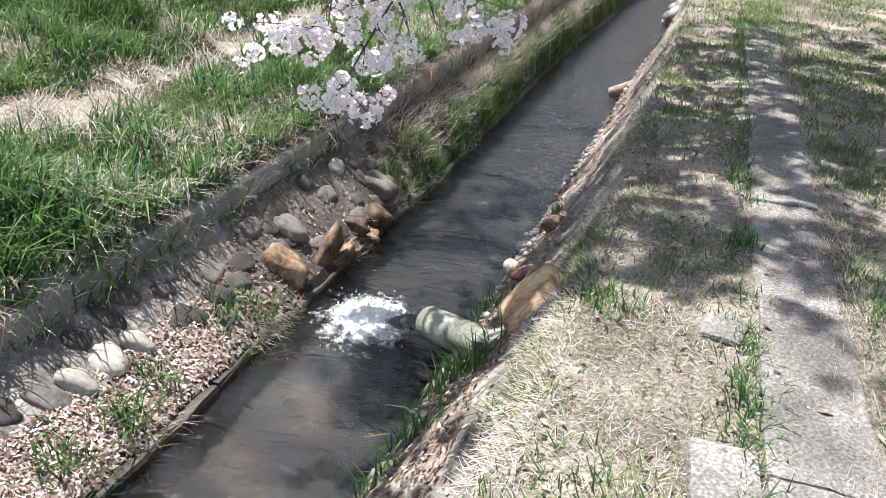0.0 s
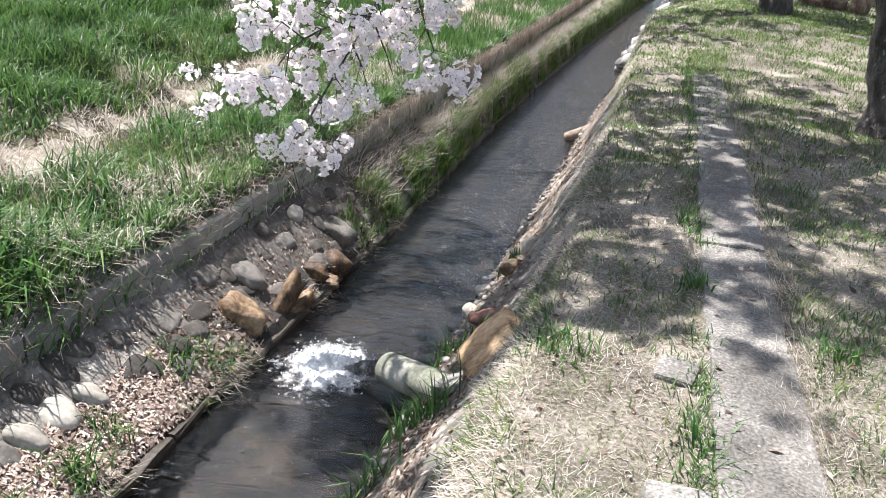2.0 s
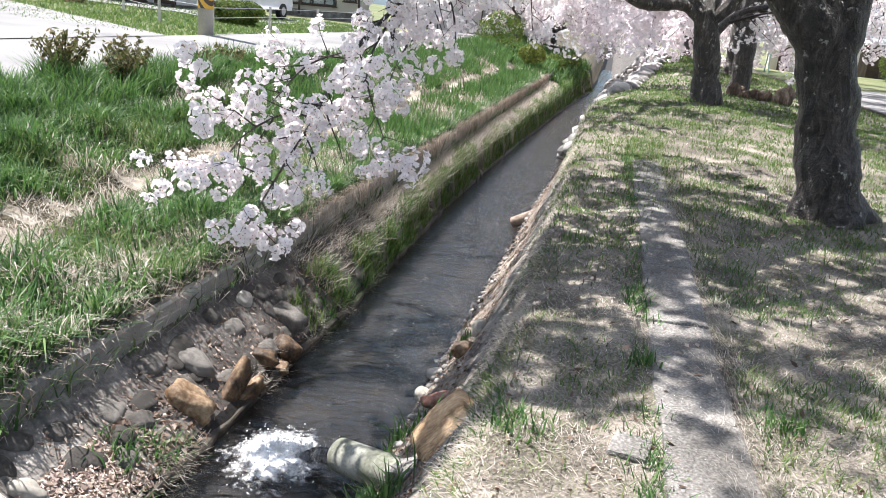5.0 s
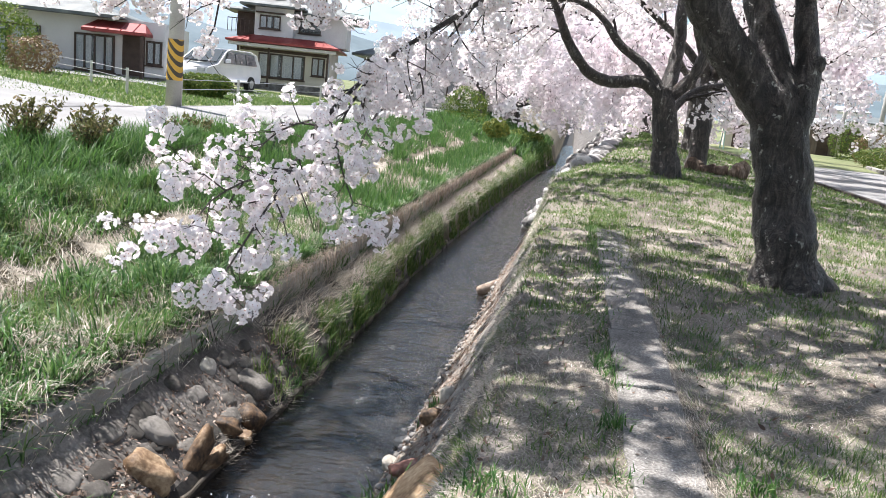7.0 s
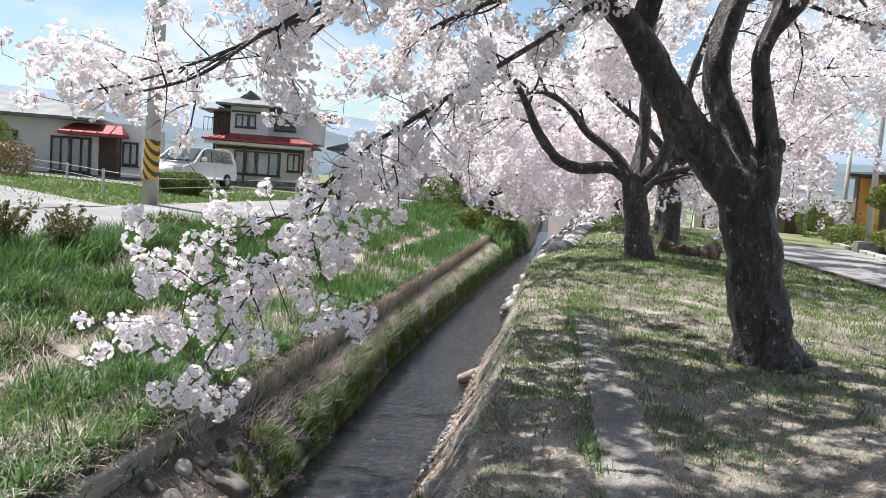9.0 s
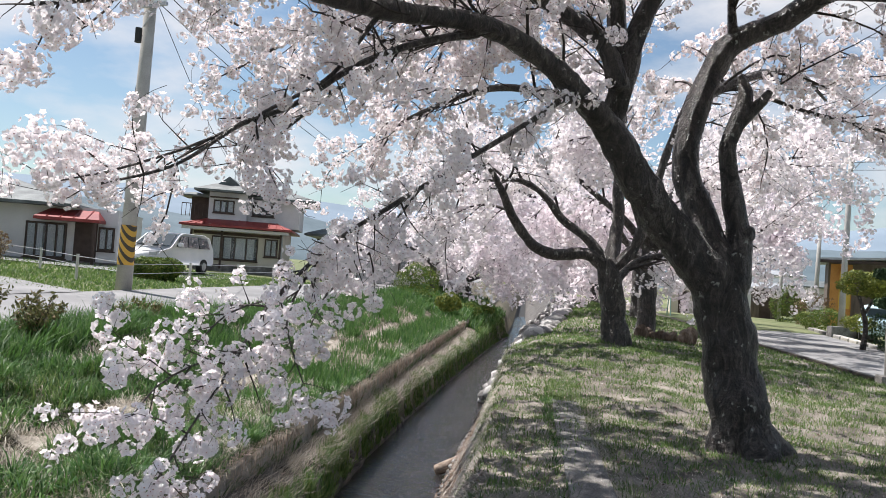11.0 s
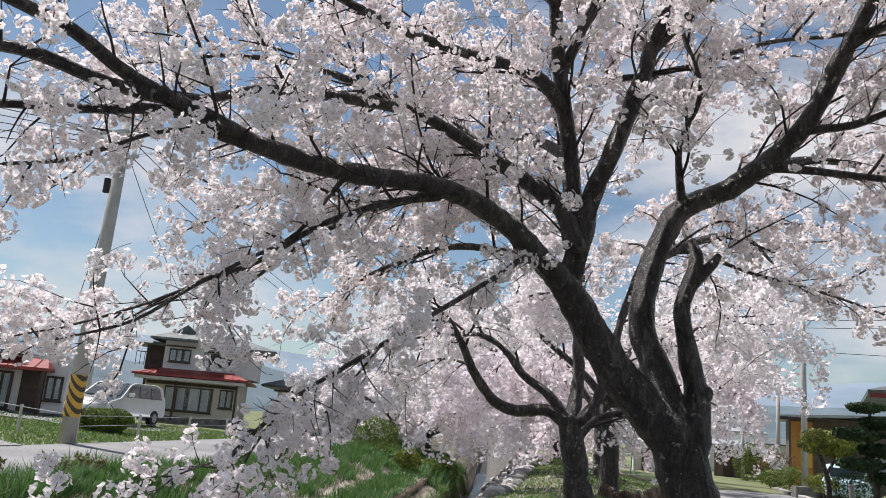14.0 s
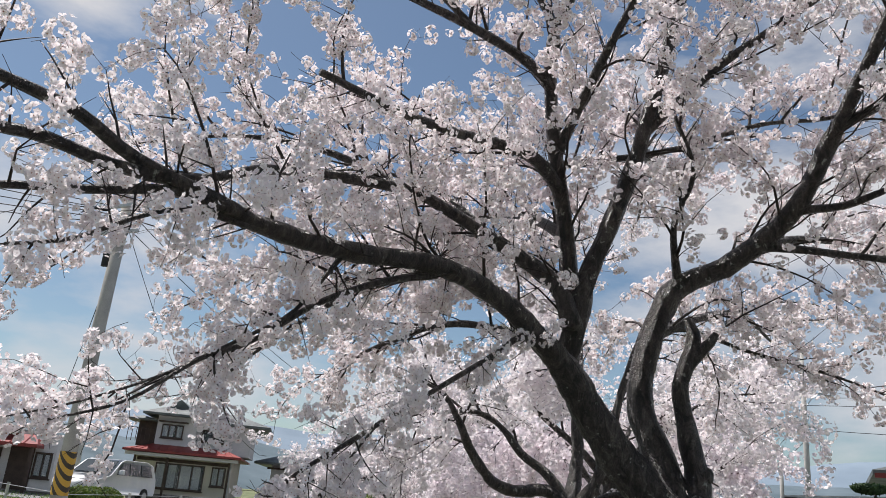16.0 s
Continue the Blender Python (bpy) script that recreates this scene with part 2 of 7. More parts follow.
def tube(path, sides=8, rough=0.0, rng=None):
    """Rings along a path of (x, y, z, r): vertices and quads."""
    P, r = path[:, :3], np.maximum(path[:, 3], 0.0015)
    T = np.gradient(P, axis=0)
    T /= np.linalg.norm(T, axis=1, keepdims=True) + 1e-9
    ref = np.array([0.31, 0.2, 0.93]) if abs(T[0] @ np.array([0.31, 0.2, 0.93])) < 0.9 else np.array([1.0, 0, 0])
    U = np.cross(T, ref)
    U /= np.linalg.norm(U, axis=1, keepdims=True) + 1e-9
    V = np.cross(T, U)
    a = np.arange(sides) / sides * 2 * np.pi
    rr = np.repeat(r[:, None], sides, 1)
    ring = np.cos(a)[None, :, None] * U[:, None] + np.sin(a)[None, :, None] * V[:, None]
    X = P[:, None] + rr[..., None] * ring
    if rough:
        k = np.array([noise.noise(Vector(q) * 3.5) + 0.65 * noise.noise(Vector((q[0] * 10, q[1] * 10, q[2] * 4))) + 0.4 * noise.noise(Vector((q[0] * 22, q[1] * 22, q[2] * 9))) for q in X.reshape(-1, 3)]).reshape(rr.shape)
        X = X + (rough * rr * k)[..., None] * ring
    n = len(P)
    i = np.arange(n - 1)[:, None] * sides
    j = np.arange(sides)[None]
    k = (np.arange(sides)[None] + 1) % sides
    F = np.stack([i + j, i + k, i + sides + k, i + sides + j], -1).reshape(-1, 4)
    end = np.array([[(n - 1) * sides + q for q in (0, 2, 4, 6)]]) if sides == 8 else np.zeros((0, 4), int)
    return X.reshape(-1, 3), np.vstack([F, end.astype(int)])


def merge(chunks):
    vs, fs, o = [], [], 0
    for v, f in chunks:
        vs.append(v)
        fs.append(np.asarray(f) + o)
        o += len(v)
    return np.vstack(vs), np.vstack(fs)


# ---- terrain ----
WATER_L, WATER_R, WALL_X = -1.74, -0.86, -2.25


def fade(a, b, v):
    t = np.clip((np.asarray(v, float) - a) / (b - a), 0, 1)
    return t * t * (3 - 2 * t)


def water_z(y):
    return -0.65 - 0.0646 * np.clip(y, -6, 6) - 0.028 * np.clip(y - 6, 0, 60)


def course(y):
    """The stream's two edges and the crest of the lawn bank, which wander along its length."""
    left = np.interp(y, [1.5, 2.8, 4, 6.5, 10, 14, 18, 26, 36, 46], [-1.65, -1.70, -1.74, -1.81, -1.89, -1.87, -1.80, -1.60, -1.28, -0.75])
    right = np.interp(y, [6, 10.5, 13.5, 18, 25, 34, 46], [-0.87, -0.81, -0.75, -0.64, -0.53, -0.40, 0.0])
    crest = np.interp(y, [13.5, 15.5, 18, 24, 40], [-0.24, 0.05, 0.5, 1.15, 2.4])
    return left, right, crest


def remap(x, a, b):
    out = x.copy()
    for i in range(len(a) - 1):
        k = (x >= a[i]) & (x < a[i + 1])
        out = np.where(k, b[i] + (x - a[i]) * (b[i + 1] - b[i]) / (a[i + 1] - a[i]), out)
    return out


def bend(x, y):
    """From the straight section to the wandering one."""
    x, y = np.broadcast_arrays(np.asarray(x, float), np.asarray(y, float))
    l, r, c = course(y)
    o = np.ones_like(l)
    return remap(x, [-2.27 * o, WATER_L * o, WATER_R * o, -0.24 * o, 3.6 * o], [-2.27 * o, l, r, c, 3.6 * o])


def unbend(x, y):
    l, r, c = course(y)
    o = np.ones_like(l)
    return remap(x, [-2.27 * o, l, r, c, 3.6 * o], [-2.27 * o, WATER_L * o, WATER_R * o, -0.24 * o, 3.6 * o])


def wall_bottom(y):
    return wall_top(y) - 0.15 - 0.10 * fade(4, 9, y)


def wall_top(y):
    return -0.27 - 0.010 * np.clip(y, -6, 28)


def ground_z(x, y):
    """Height of the land: two banks, a walled ditch, a lawn with a low mound, roads either side."""
    x, y = np.broadcast_arrays(np.asarray(x, float), np.asarray(y, float))
    x = unbend(x, y)
    w, b, t = water_z(y), wall_bottom(y), wall_top(y)
    one = np.ones_like(w)
    g1, g2 = 0.38 - 0.26 * fade(5, 9, y), 0.70 - 0.28 * fade(5, 9, y)
    road = 0.20 * one
    mound = 0.30 * fade(8, 14, y) * (1 - fade(30, 45, y)) + 0.20 * fade(16, 23, y) * (1 - fade(34, 50, y))
    X = [-400, -60, -30, -9.7, -6.0, -5.6, -4.4, -3.75, -3.3, -2.7, -2.32, -2.27, -2.05, -1.87, -1.81, -1.76, -1.70, -0.90, -0.84, -0.60, -0.24, 0.37, 0.66, 1.0, 1.9, 3.6, 6.0, 9.0, 400]
    Z = [2.0 * one, 1.6 * one, 0.85 * one, 0.30 * one, road, road - 0.03, 0.62 * road + 0.38 * (t + 0.13), 0.15 * road + 0.85 * (t + 0.13), t + 0.11, t + 0.10, t + 0.03, b, b * (1 - g1) + w * g1, b * (1 - g2) + w * g2, w + 0.075,
         w + 0.02, w - 0.20, w - 0.16, w + 0.02, w + 0.16 + 0.25 * (-0.05 - w - 0.16), -0.04 * one + 0.5 * mound, 0.0 + 0.85 * mound, 0.9 * mound, 0.0 + mound, mound, 0.5 * mound, 0 * one, -0.02 * one, -0.5 * one]
    X = np.array(X)
    Zs = np.stack(Z)
    k = np.clip(np.searchsorted(X, x, side="right") - 1, 0, len(X) - 2)
    f = np.clip((x - X[k]) / (X[k + 1] - X[k]), 0, 1)
    z0 = np.take_along_axis(Zs, k[None], 0)[0]
    z1 = np.take_along_axis(Zs, (k + 1)[None], 0)[0]
    z = z0 + f * (z1 - z0)
    rough = 0.018 * (np.sin(3.1 * x + 1.7 * y) + np.sin(5.3 * y - 2.2 * x + 1) + np.sin(9.1 * x + 7.3 * y + 2) * 0.6)
    soft = np.where((x < -2.4) & (x > -5.6), 2.2, np.where((x > -0.8) & (x < 0.3), 1.2, np.where((x > 0.7) & (x < 5.5), 0.8, 0.15)))
    return z + rough * soft


def bank_bare(x, y):
    """1 on the bare bench and along its worn edge, 0 elsewhere."""
    return np.exp(-((x + 3.52 + 0.10 * np.sin(1.3 * y)) / 0.25) ** 2) * (0.74 + 0.26 * np.sin(2.1 * y + 0.4)) * (y > 2.4)


def build_ground():
    xs = np.unique(np.concatenate([[-1500, -700, -300, -150, -80, -50, -30, -20, -14], np.arange(-12, -6, 0.8), np.arange(-6, -2.4, 0.16), [-2.32, -2.27],
                                   np.arange(-2.2, -1.82, 0.08), [-1.81, -1.76, -1.70], np.arange(-1.6, -0.9, 0.14), [-0.9, -0.84], np.arange(-0.76, -0.62, 0.07), np.arange(-0.62, -0.24, 0.03), np.arange(-0.22, 1.1, 0.08),
                                   np.arange(1.2, 6.2, 0.25), [6.6, 7.5, 9, 12, 18, 26, 40, 70, 150, 300, 700, 1500]]))
    ys = np.unique(np.concatenate([[-1500, -300, -60, -20, -8, -4], np.arange(-3, 12, 0.11), np.arange(12, 34, 0.4), np.arange(34, 80, 2.5), [95, 130, 200, 400, 800, 1500, 2500]]))
    gx, gy = np.meshgrid(xs, ys)
    gx = bend(gx, gy)
    gz = ground_z(gx, gy)
    nx, ny = len(xs), len(ys)
    i = (np.arange(ny - 1)[:, None] * nx + np.arange(nx - 1)[None])
    F = np.stack([i, i + 1, i + nx + 1, i + nx], -1).reshape(-1, 4)
    cx = ((xs[:-1] + xs[1:]) / 2)[None].repeat(ny - 1, 0).ravel()
    cy = ((ys[:-1] + ys[1:]) / 2)[:, None].repeat(nx - 1, 1).ravel()
    m = np.full(len(F), 5)
    m[(cx > -0.84) & (cx < 7) & (cy < 60)] = 0
    edge = cx + np.random.default_rng(2).normal(0, 0.08, len(cx)) + 0.06 * np.sin(2.3 * cy)
    m[(cx > -6) & (cx < -2.27) & (cy < 90)] = 1
    m[(bank_bare(cx, cy) + 0.25 * np.random.default_rng(3).normal(size=len(cx)) > 0.62) & (cy < 30)] = 6
    m[(cx > -2.3) & (cx < -1.8)] = 3
    # blossom shade on the slope past 2.9 m, painted with the darker mortar
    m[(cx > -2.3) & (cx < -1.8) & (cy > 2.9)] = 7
    m[(cx > -2.27) & (cx < -1.8) & (cy > 12)] = 1
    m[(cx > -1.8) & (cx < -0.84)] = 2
    m[(cx > -0.84) & (edge < -0.34) & (cx < 0)] = 4
    wob = 0.05 * np.sin(4.1 * cy) + 0.04 * np.sin(9.7 * cy + 1)
    m[(cx > -0.55 + wob) & (edge < -0.30) & (cx < -0.2) & (cy < 15.5)] = 3
    # dark gaps between the boulders: shade put into the ground colour
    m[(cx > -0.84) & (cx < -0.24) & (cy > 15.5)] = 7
    m[(cx > -2.0) & (cx < -1.8) & (cy < 2.85)] = 4
    m[(edge > -0.30) & (cx > -0.7) & (cx < 7) & (cy < 60) & ~((cx < -0.24) & (cy > 15.5))] = 0
    g = raw("ground", np.stack([gx, gy, gz], -1).reshape(-1, 3), F, [M_lawn, M_bank, M_bed, M_slope, M_litter, M_far, M_sand, M_shade_mortar], mats=m, smooth=True)
    tagged(g, "sparse lawn, grassy banks and stream bed sloping to the ditch", "ground", kind="structure")


build_ground()

# ---- water, walls, kerbs, roads ----


def water_material():
    m = bpy.data.materials.new("stream_water")
    m.use_nodes = True
    nt = m.node_tree
    n, l = nt.nodes, nt.links
    b = n["Principled BSDF"]
    b.inputs["Base Color"].default_value = (0.265, 0.27, 0.285, 1)
    b.inputs["Roughness"].default_value = 0.04
    b.inputs["IOR"].default_value = 1.33
    b.inputs["Transmission Weight"].default_value = 1.0
    tc = n.new("ShaderNodeTexCoord")
    mp = n.new("ShaderNodeMapping")
    mp.inputs["Scale"].default_value = (0.85, 1.5, 1.0)
    a = n.new("ShaderNodeTexNoise")
    a.inputs["Scale"].default_value, a.inputs["Detail"].default_value, a.inputs["Distortion"].default_value = 7.5, 2.0, 0.9
    c = n.new("ShaderNodeTexNoise")
    c.inputs["Scale"].default_value, c.inputs["Detail"].default_value = 34.0, 3.0
    mx = n.new("ShaderNodeMix")
    mx.inputs["Factor"].default_value = 0.18
    bp = n.new("ShaderNodeBump")
    bp.inputs["Strength"].default_value, bp.inputs["Distance"].default_value = 0.85, 0.042
    l.new(tc.outputs["Object"], mp.inputs["Vector"])
    l.new(mp.outputs["Vector"], a.inputs["Vector"])
    l.new(mp.outputs["Vector"], c.inputs["Vector"])
    l.new(a.outputs["Fac"], mx.inputs["A"])
    l.new(c.outputs["Fac"], mx.inputs["B"])
    l.new(mx.outputs["Result"], bp.inputs["Height"])
    l.new(bp.outputs["Normal"], b.inputs["Normal"])
    return m


def strip(name, xs, ys, zf, material, smooth=True):
    gx, gy = np.meshgrid(np.asarray(xs, float), np.asarray(ys, float))
    gx = bend(gx, gy)
    gz = zf(gx, gy)
    nx, ny = gx.shape[1], gx.shape[0]
    i = (np.arange(ny - 1)[:, None] * nx + np.arange(nx - 1)[None])
    F = np.stack([i, i + 1, i + nx + 1, i + nx], -1).reshape(-1, 4)
    return raw(name, np.stack([gx, gy, gz], -1).reshape(-1, 3), F, material, smooth=smooth)


water = strip("water", np.linspace(-1.79, -0.80, 9), np.concatenate([np.arange(-6, 30, 0.25), [34, 38, 42, 50, 60, 80]]), lambda x, y: water_z(y) + 0 * x, water_material())
tagged(water, "clear dark rippling water of a narrow stream", "water", kind="structure")
water.visible_shadow = False


def build_ditch_wall():
    w = thing("wall_ditch", "low weathered grey concrete retaining wall of cast panels", "wall", kind="structure")
    y, k = -5.26, 0
    while y < 32:
        n = 1.9
        y1 = y + n - 0.012
        bm = bmesh.new()
        push = random.uniform(-0.006, 0.006)
        vs = []
        for yy in (y, y1):
            zb, zt = float(wall_bottom(yy)) - 0.25, float(wall_top(yy)) - 0.03
            for dx, z in ((0, zb), (0, zt - 0.015), (-0.015, zt), (-0.06, zt), (-0.06, zb)):
                vs.append(bm.verts.new((WALL_X + dx + push, yy, z)))
        for i in range(5):
            j = (i + 1) % 5
            bm.faces.new((vs[i], vs[j], vs[5 + j], vs[5 + i]))
        bm.faces.new(vs[:5][::-1])
        bm.faces.new(vs[5:])
        bmesh.ops.recalc_face_normals(bm, faces=bm.faces)
        part("wall_panel", bm, M_wallc, w)
        y += n
    lip = thing("kerb_stream", "dark wet concrete edging along the stream", "kerb", kind="structure")
    y = -5.0
    while y < 44:
        bm = bmesh.new()
        y1 = y + 1.48
        jx = random.uniform(-0.01, 0.01)
        vs = []
        cuts = 12 if y < 9 else 2
        for k in range(cuts):
            yy = y + (y1 - y) * k / (cuts - 1)
            z = float(water_z(yy))
            for x, zz in ((-1.80, -0.2), (-1.745, -0.2), (-1.742, 0.024), (-1.752, 0.037), (-1.783, 0.040), (-1.80, 0.032)):
                q = Vector((x * 9, yy * 6, zz * 9))
                vs.append(bm.verts.new((float(bend(x, yy)) + jx + 0.030 * noise.noise(q), yy, z + zz + 0.030 * noise.noise(q * 1.7))))
        for k in range(cuts - 1):
            for i in range(6):
                j = (i + 1) % 6
                bm.faces.new((vs[6 * k + i], vs[6 * k + j], vs[6 * k + 6 + j], vs[6 * k + 6 + i]))
        bm.faces.new(vs[:6][::-1])
        bm.faces.new(vs[-6:])
        bmesh.ops.recalc_face_normals(bm, faces=bm.faces)
        part("edging_block", bm, M_lip, lip)
        y += 1.5


M_lip = mat("wet_concrete", [(0.012, 0.010, 0.008), (0.034, 0.028, 0.021), (0.085, 0.072, 0.055)], 4, 0.6, 0.6, 60, depth=0.01)
build_ditch_wall()


def build_lawn_kerb():
    k = thing("kerb_lawn", "flush row of worn pale concrete slabs across the lawn", "kerb", kind="structure")
    y = -3.11
    rng = random.Random(4)
    while y < 8.3:
        y1 = y + 0.985
        jx, jz = rng.uniform(-0.012, 0.012), rng.uniform(-0.006, 0.006)
        bm = bmesh.new()
        box(bm, 0.36 + jx, 0.655 + jx, y, y1, -0.2, 0.0, bevel=0.012)
        bmesh.ops.subdivide_edges(bm, edges=[e for e in bm.edges if e.calc_length() > 0.2], cuts=7, use_grid_fill=True)
        for v in bm.verts:
            v.co.z += float(ground_z(0.5, v.co.y)) * 1.0 + 0.014 + jz + 0.010 * noise.noise(v.co * 9) + 0.006 * noise.noise(v.co * 25)
            v.co.x += 0.012 * noise.noise(v.co * 6 + Vector((3, 1, 2)))
        part("slab", bm, M_conc, k)
        y += 0.99
    for x0, x1, y0, y1, a in ((0.17, 0.345, 1.0, 1.93, 3), (0.2, 0.335, 2.46, 2.62, -12)):
        bm = bmesh.new()
        box(bm, x0, x1, y0, y1, -0.15, 0.008, bevel=0.012)
        bmesh.ops.rotate(bm, verts=bm.verts, cent=(x1, y1, 0), matrix=Matrix.Rotation(radians(a), 3, "Z"))
        part("slab", bm, M_conc, k)


build_lawn_kerb()


def road_left_z(x, y):
    return ground_z(x, y) + 0.035


road_l = strip("road_west", np.linspace(-9.6, -6.0, 7), np.concatenate([np.arange(-20, 40, 1.0), np.arange(40, 400, 20)]), road_left_z, M_road)
tagged(road_l, "pale sunlit asphalt lane beside the stream bank", "road", kind="structure")


def build_road_right():
    ys = np.concatenate([np.arange(-10, 40, 1.5), np.arange(40, 160, 10)])
    v, f = [], []
    for i, y in enumerate(ys):
        r = 8.9 + 0.17 * max(y - 18, 0)
        l = 6.05 + 0.13 * max(y - 24, 0)
        for j in range(5):
            x = l + (r - l) * j / 4
            v.append((x, y, 0.045 - 0.006 * max(y - 20, 0)))
        if i:
            for j in range(4):
                a = (i - 1) * 5 + j
                f.append((a, a + 1, a + 6, a + 5))
    tagged(raw("road_east", v, f, M_road, smooth=True), "pale grey asphalt lane past the gardens", "road", kind="structure")
    k = thing("kerb_east", "low dark weathered concrete kerb along the lane", "kerb", kind="structure")
    y = 2.0
    while y < 40:
        x0, x1 = (6.0 + 0.13 * max(t - 24, 0) for t in (y, y + 1.17))
        z0, z1 = (0.0 - 0.006 * max(t - 20, 0) for t in (y, y + 1.17))
        bm = boxed(-0.06, 0.06, 0, 1.17, -0.25, 0.075, bevel=0.015)
        ob = part("kerb_stone", bm, M_lip, k)
        ob.matrix_basis = Matrix.Translation((x0, y, z0)) @ Euler((math.atan2(z1 - z0, 1.17), 0, -math.atan2(x1 - x0, 1.17))).to_matrix().to_4x4()
        y += 1.19


build_road_right()

# ---- trees ----
from mathutils import kdtree


def flower_template(r=0.017, eye=True):
    """Five notched petals in a shallow cup, with a dark eye and calyx. Quads."""
    v, f, m = [(0, 0, 0.0)], [], []
    for k in range(5):
        a = 2 * math.pi * k / 5
        for da, rr, z in ((-0.60, 0.80, 0.40), (0.0, 1.0, 0.55), (0.60, 0.80, 0.40)):
            v.append((r * rr * math.cos(a + da), r * rr * math.sin(a + da), r * z))
        f.append((0, 1 + 3 * k, 2 + 3 * k, 3 + 3 * k))
        m.append(0)
    s = 0.21 * r
    for z, q in ((0.10 * r, 0.9),) if eye else ():
        o = len(v)
        v += [(s * q, 0, z), (0, s * q, z), (-s * q, 0, z), (0, -s * q, z)]
        f.append((o, o + 1, o + 2, o + 3))
        m.append(1)
    return np.array(v), np.array(f), np.array(m)


def bloom_template(r, eye=False):
    """A rounder, simpler flower for blossom farther off: a folded six-sided disc, with a dark eye where wanted."""
    v = [(r * math.cos(k * math.pi / 3) * (1.0 if k % 3 else 1.06), r * math.sin(k * math.pi / 3), 0.28 * r * (k % 3 != 0)) for k in range(6)]
    f, m = [(0, 1, 2, 3), (3, 4, 5, 0)], [0, 0]
    if eye:
        s = 0.25 * r
        v += [(s, 0, 0.12 * r), (0, s, 0.12 * r), (-s, 0, 0.12 * r), (0, -s, 0.12 * r)]
        f.append((6, 7, 8, 9))
        m.append(1)
    return np.array(v), np.array(f), np.array(m)


def scatter(tv, tf, tm, pos, nor, rng, size=(0.8, 1.2)):
    """Copies of a template at places, turned to the given normals, joined."""
    n = len(pos)
    nor = nor / (np.linalg.norm(nor, axis=1, keepdims=True) + 1e-9)
    ref = rng.normal(size=(n, 3))
    u = np.cross(nor, ref)
    u /= np.linalg.norm(u, axis=1, keepdims=True) + 1e-9
    w = np.cross(nor, u)
    s = rng.uniform(*size, (n, 1, 1))
    V = pos[:, None] + s * (tv[None, :, 0:1] * u[:, None] + tv[None, :, 1:2] * w[:, None] + tv[None, :, 2:3] * nor[:, None])
    F = tf[None] + (np.arange(n) * len(tv))[:, None, None]
    return V.reshape(-1, 3), F.reshape(-1, tf.shape[1]), np.tile(tm, n)


def offshoots(paths, rng, spacing, length, radius, spread, lift, droop, rmax=9.0, start=0.0, step=0.12, outward=None):
    """Side shoots along paths: each a gently drooping path of (x, y, z, r)."""
    out = []
    for p in paths:
        seg = np.linalg.norm(np.diff(p[:, :3], axis=0), axis=1)
        L = np.concatenate([[0], np.cumsum(seg)])
        s = L[-1] * start + rng.uniform(0, spacing)
        while s < L[-1]:
            i = min(np.searchsorted(L, s), len(p) - 1)
            if p[i, 3] < rmax:
                t = p[min(i + 1, len(p) - 1), :3] - p[max(i - 1, 0), :3]
                t /= np.linalg.norm(t) + 1e-9
                d = rng.normal(size=3)
                d -= t * (d @ t)
                d /= np.linalg.norm(d) + 1e-9
                d = d * spread + t * rng.uniform(0.3, 0.9) + np.array([0, 0, lift])
                if outward is not None:
                    o = p[i, :3] - outward
                    d += 0.35 * o / (np.linalg.norm(o) + 1e-9)
                d /= np.linalg.norm(d) + 1e-9
                ln = rng.uniform(*length)
                n = max(3, int(ln / step))
                q = np.zeros((n + 1, 4))
                q[0, :3], q[0, 3] = p[i, :3], min(radius, p[i, 3] * 0.8)
                bend = rng.normal(0, 0.26, 3)
                for k in range(1, n + 1):
                    d = d + (bend + rng.normal(0, 0.42, 3) + np.array([0, 0, -droop])) * (ln / n) / 0.5
                    d /= np.linalg.norm(d)
                    q[k, :3] = q[k - 1, :3] + d * ln / n
                    q[k, 3] = q[0, 3] * (1 - 0.75 * k / n)
                out.append(q)
            s += spacing * rng.uniform(0.6, 1.4)
    return out


def along(paths, rng, spacing, rmax=0.03):
    pts = []
    for p in paths:
        seg = np.linalg.norm(np.diff(p[:, :3], axis=0), axis=1)
        L = np.concatenate([[0], np.cumsum(seg)])
        ss = np.arange(rng.uniform(0, spacing), L[-1], spacing) + rng.uniform(-0.3, 0.3) * spacing
        if len(ss):
            q = np.stack([np.interp(ss, L, p[:, k]) for k in range(4)], -1)
            pts.append(q[q[:, 3] < rmax, :3])
    return np.vstack(pts)


def blossom(centres, rng, per, spread_r, template, size):
    """Pompoms: round bunches of flowers that face outwards from each centre, large and small."""
    n = len(centres)
    s = np.clip(rng.lognormal(0, 0.26, n), 0.55, 1.6)
    k = np.maximum(4, (per * s ** 2).astype(int))
    q = np.repeat(np.arange(n), k)
    m = len(q)
    d = rng.normal(size=(m, 3))
    d[:, 2] -= 0.12
    d /= np.linalg.norm(d, axis=1, keepdims=True)
    oval = rng.uniform(0.78, 1.25, (n, 3))
    pos = centres[q] + d * oval[q] * (s[q] * rng.uniform(0.66, 1.08, m) * spread_r)[:, None]
    return scatter(*template, pos, d + rng.normal(0, 0.30, d.shape), rng, size)


def clumped(pts, scale, gap):
    """Drops the points in the hollows of a smooth field, so that the blossom bunches."""
    f = np.array([noise.noise(Vector(q) * scale) for q in pts])
    return pts[f > gap]


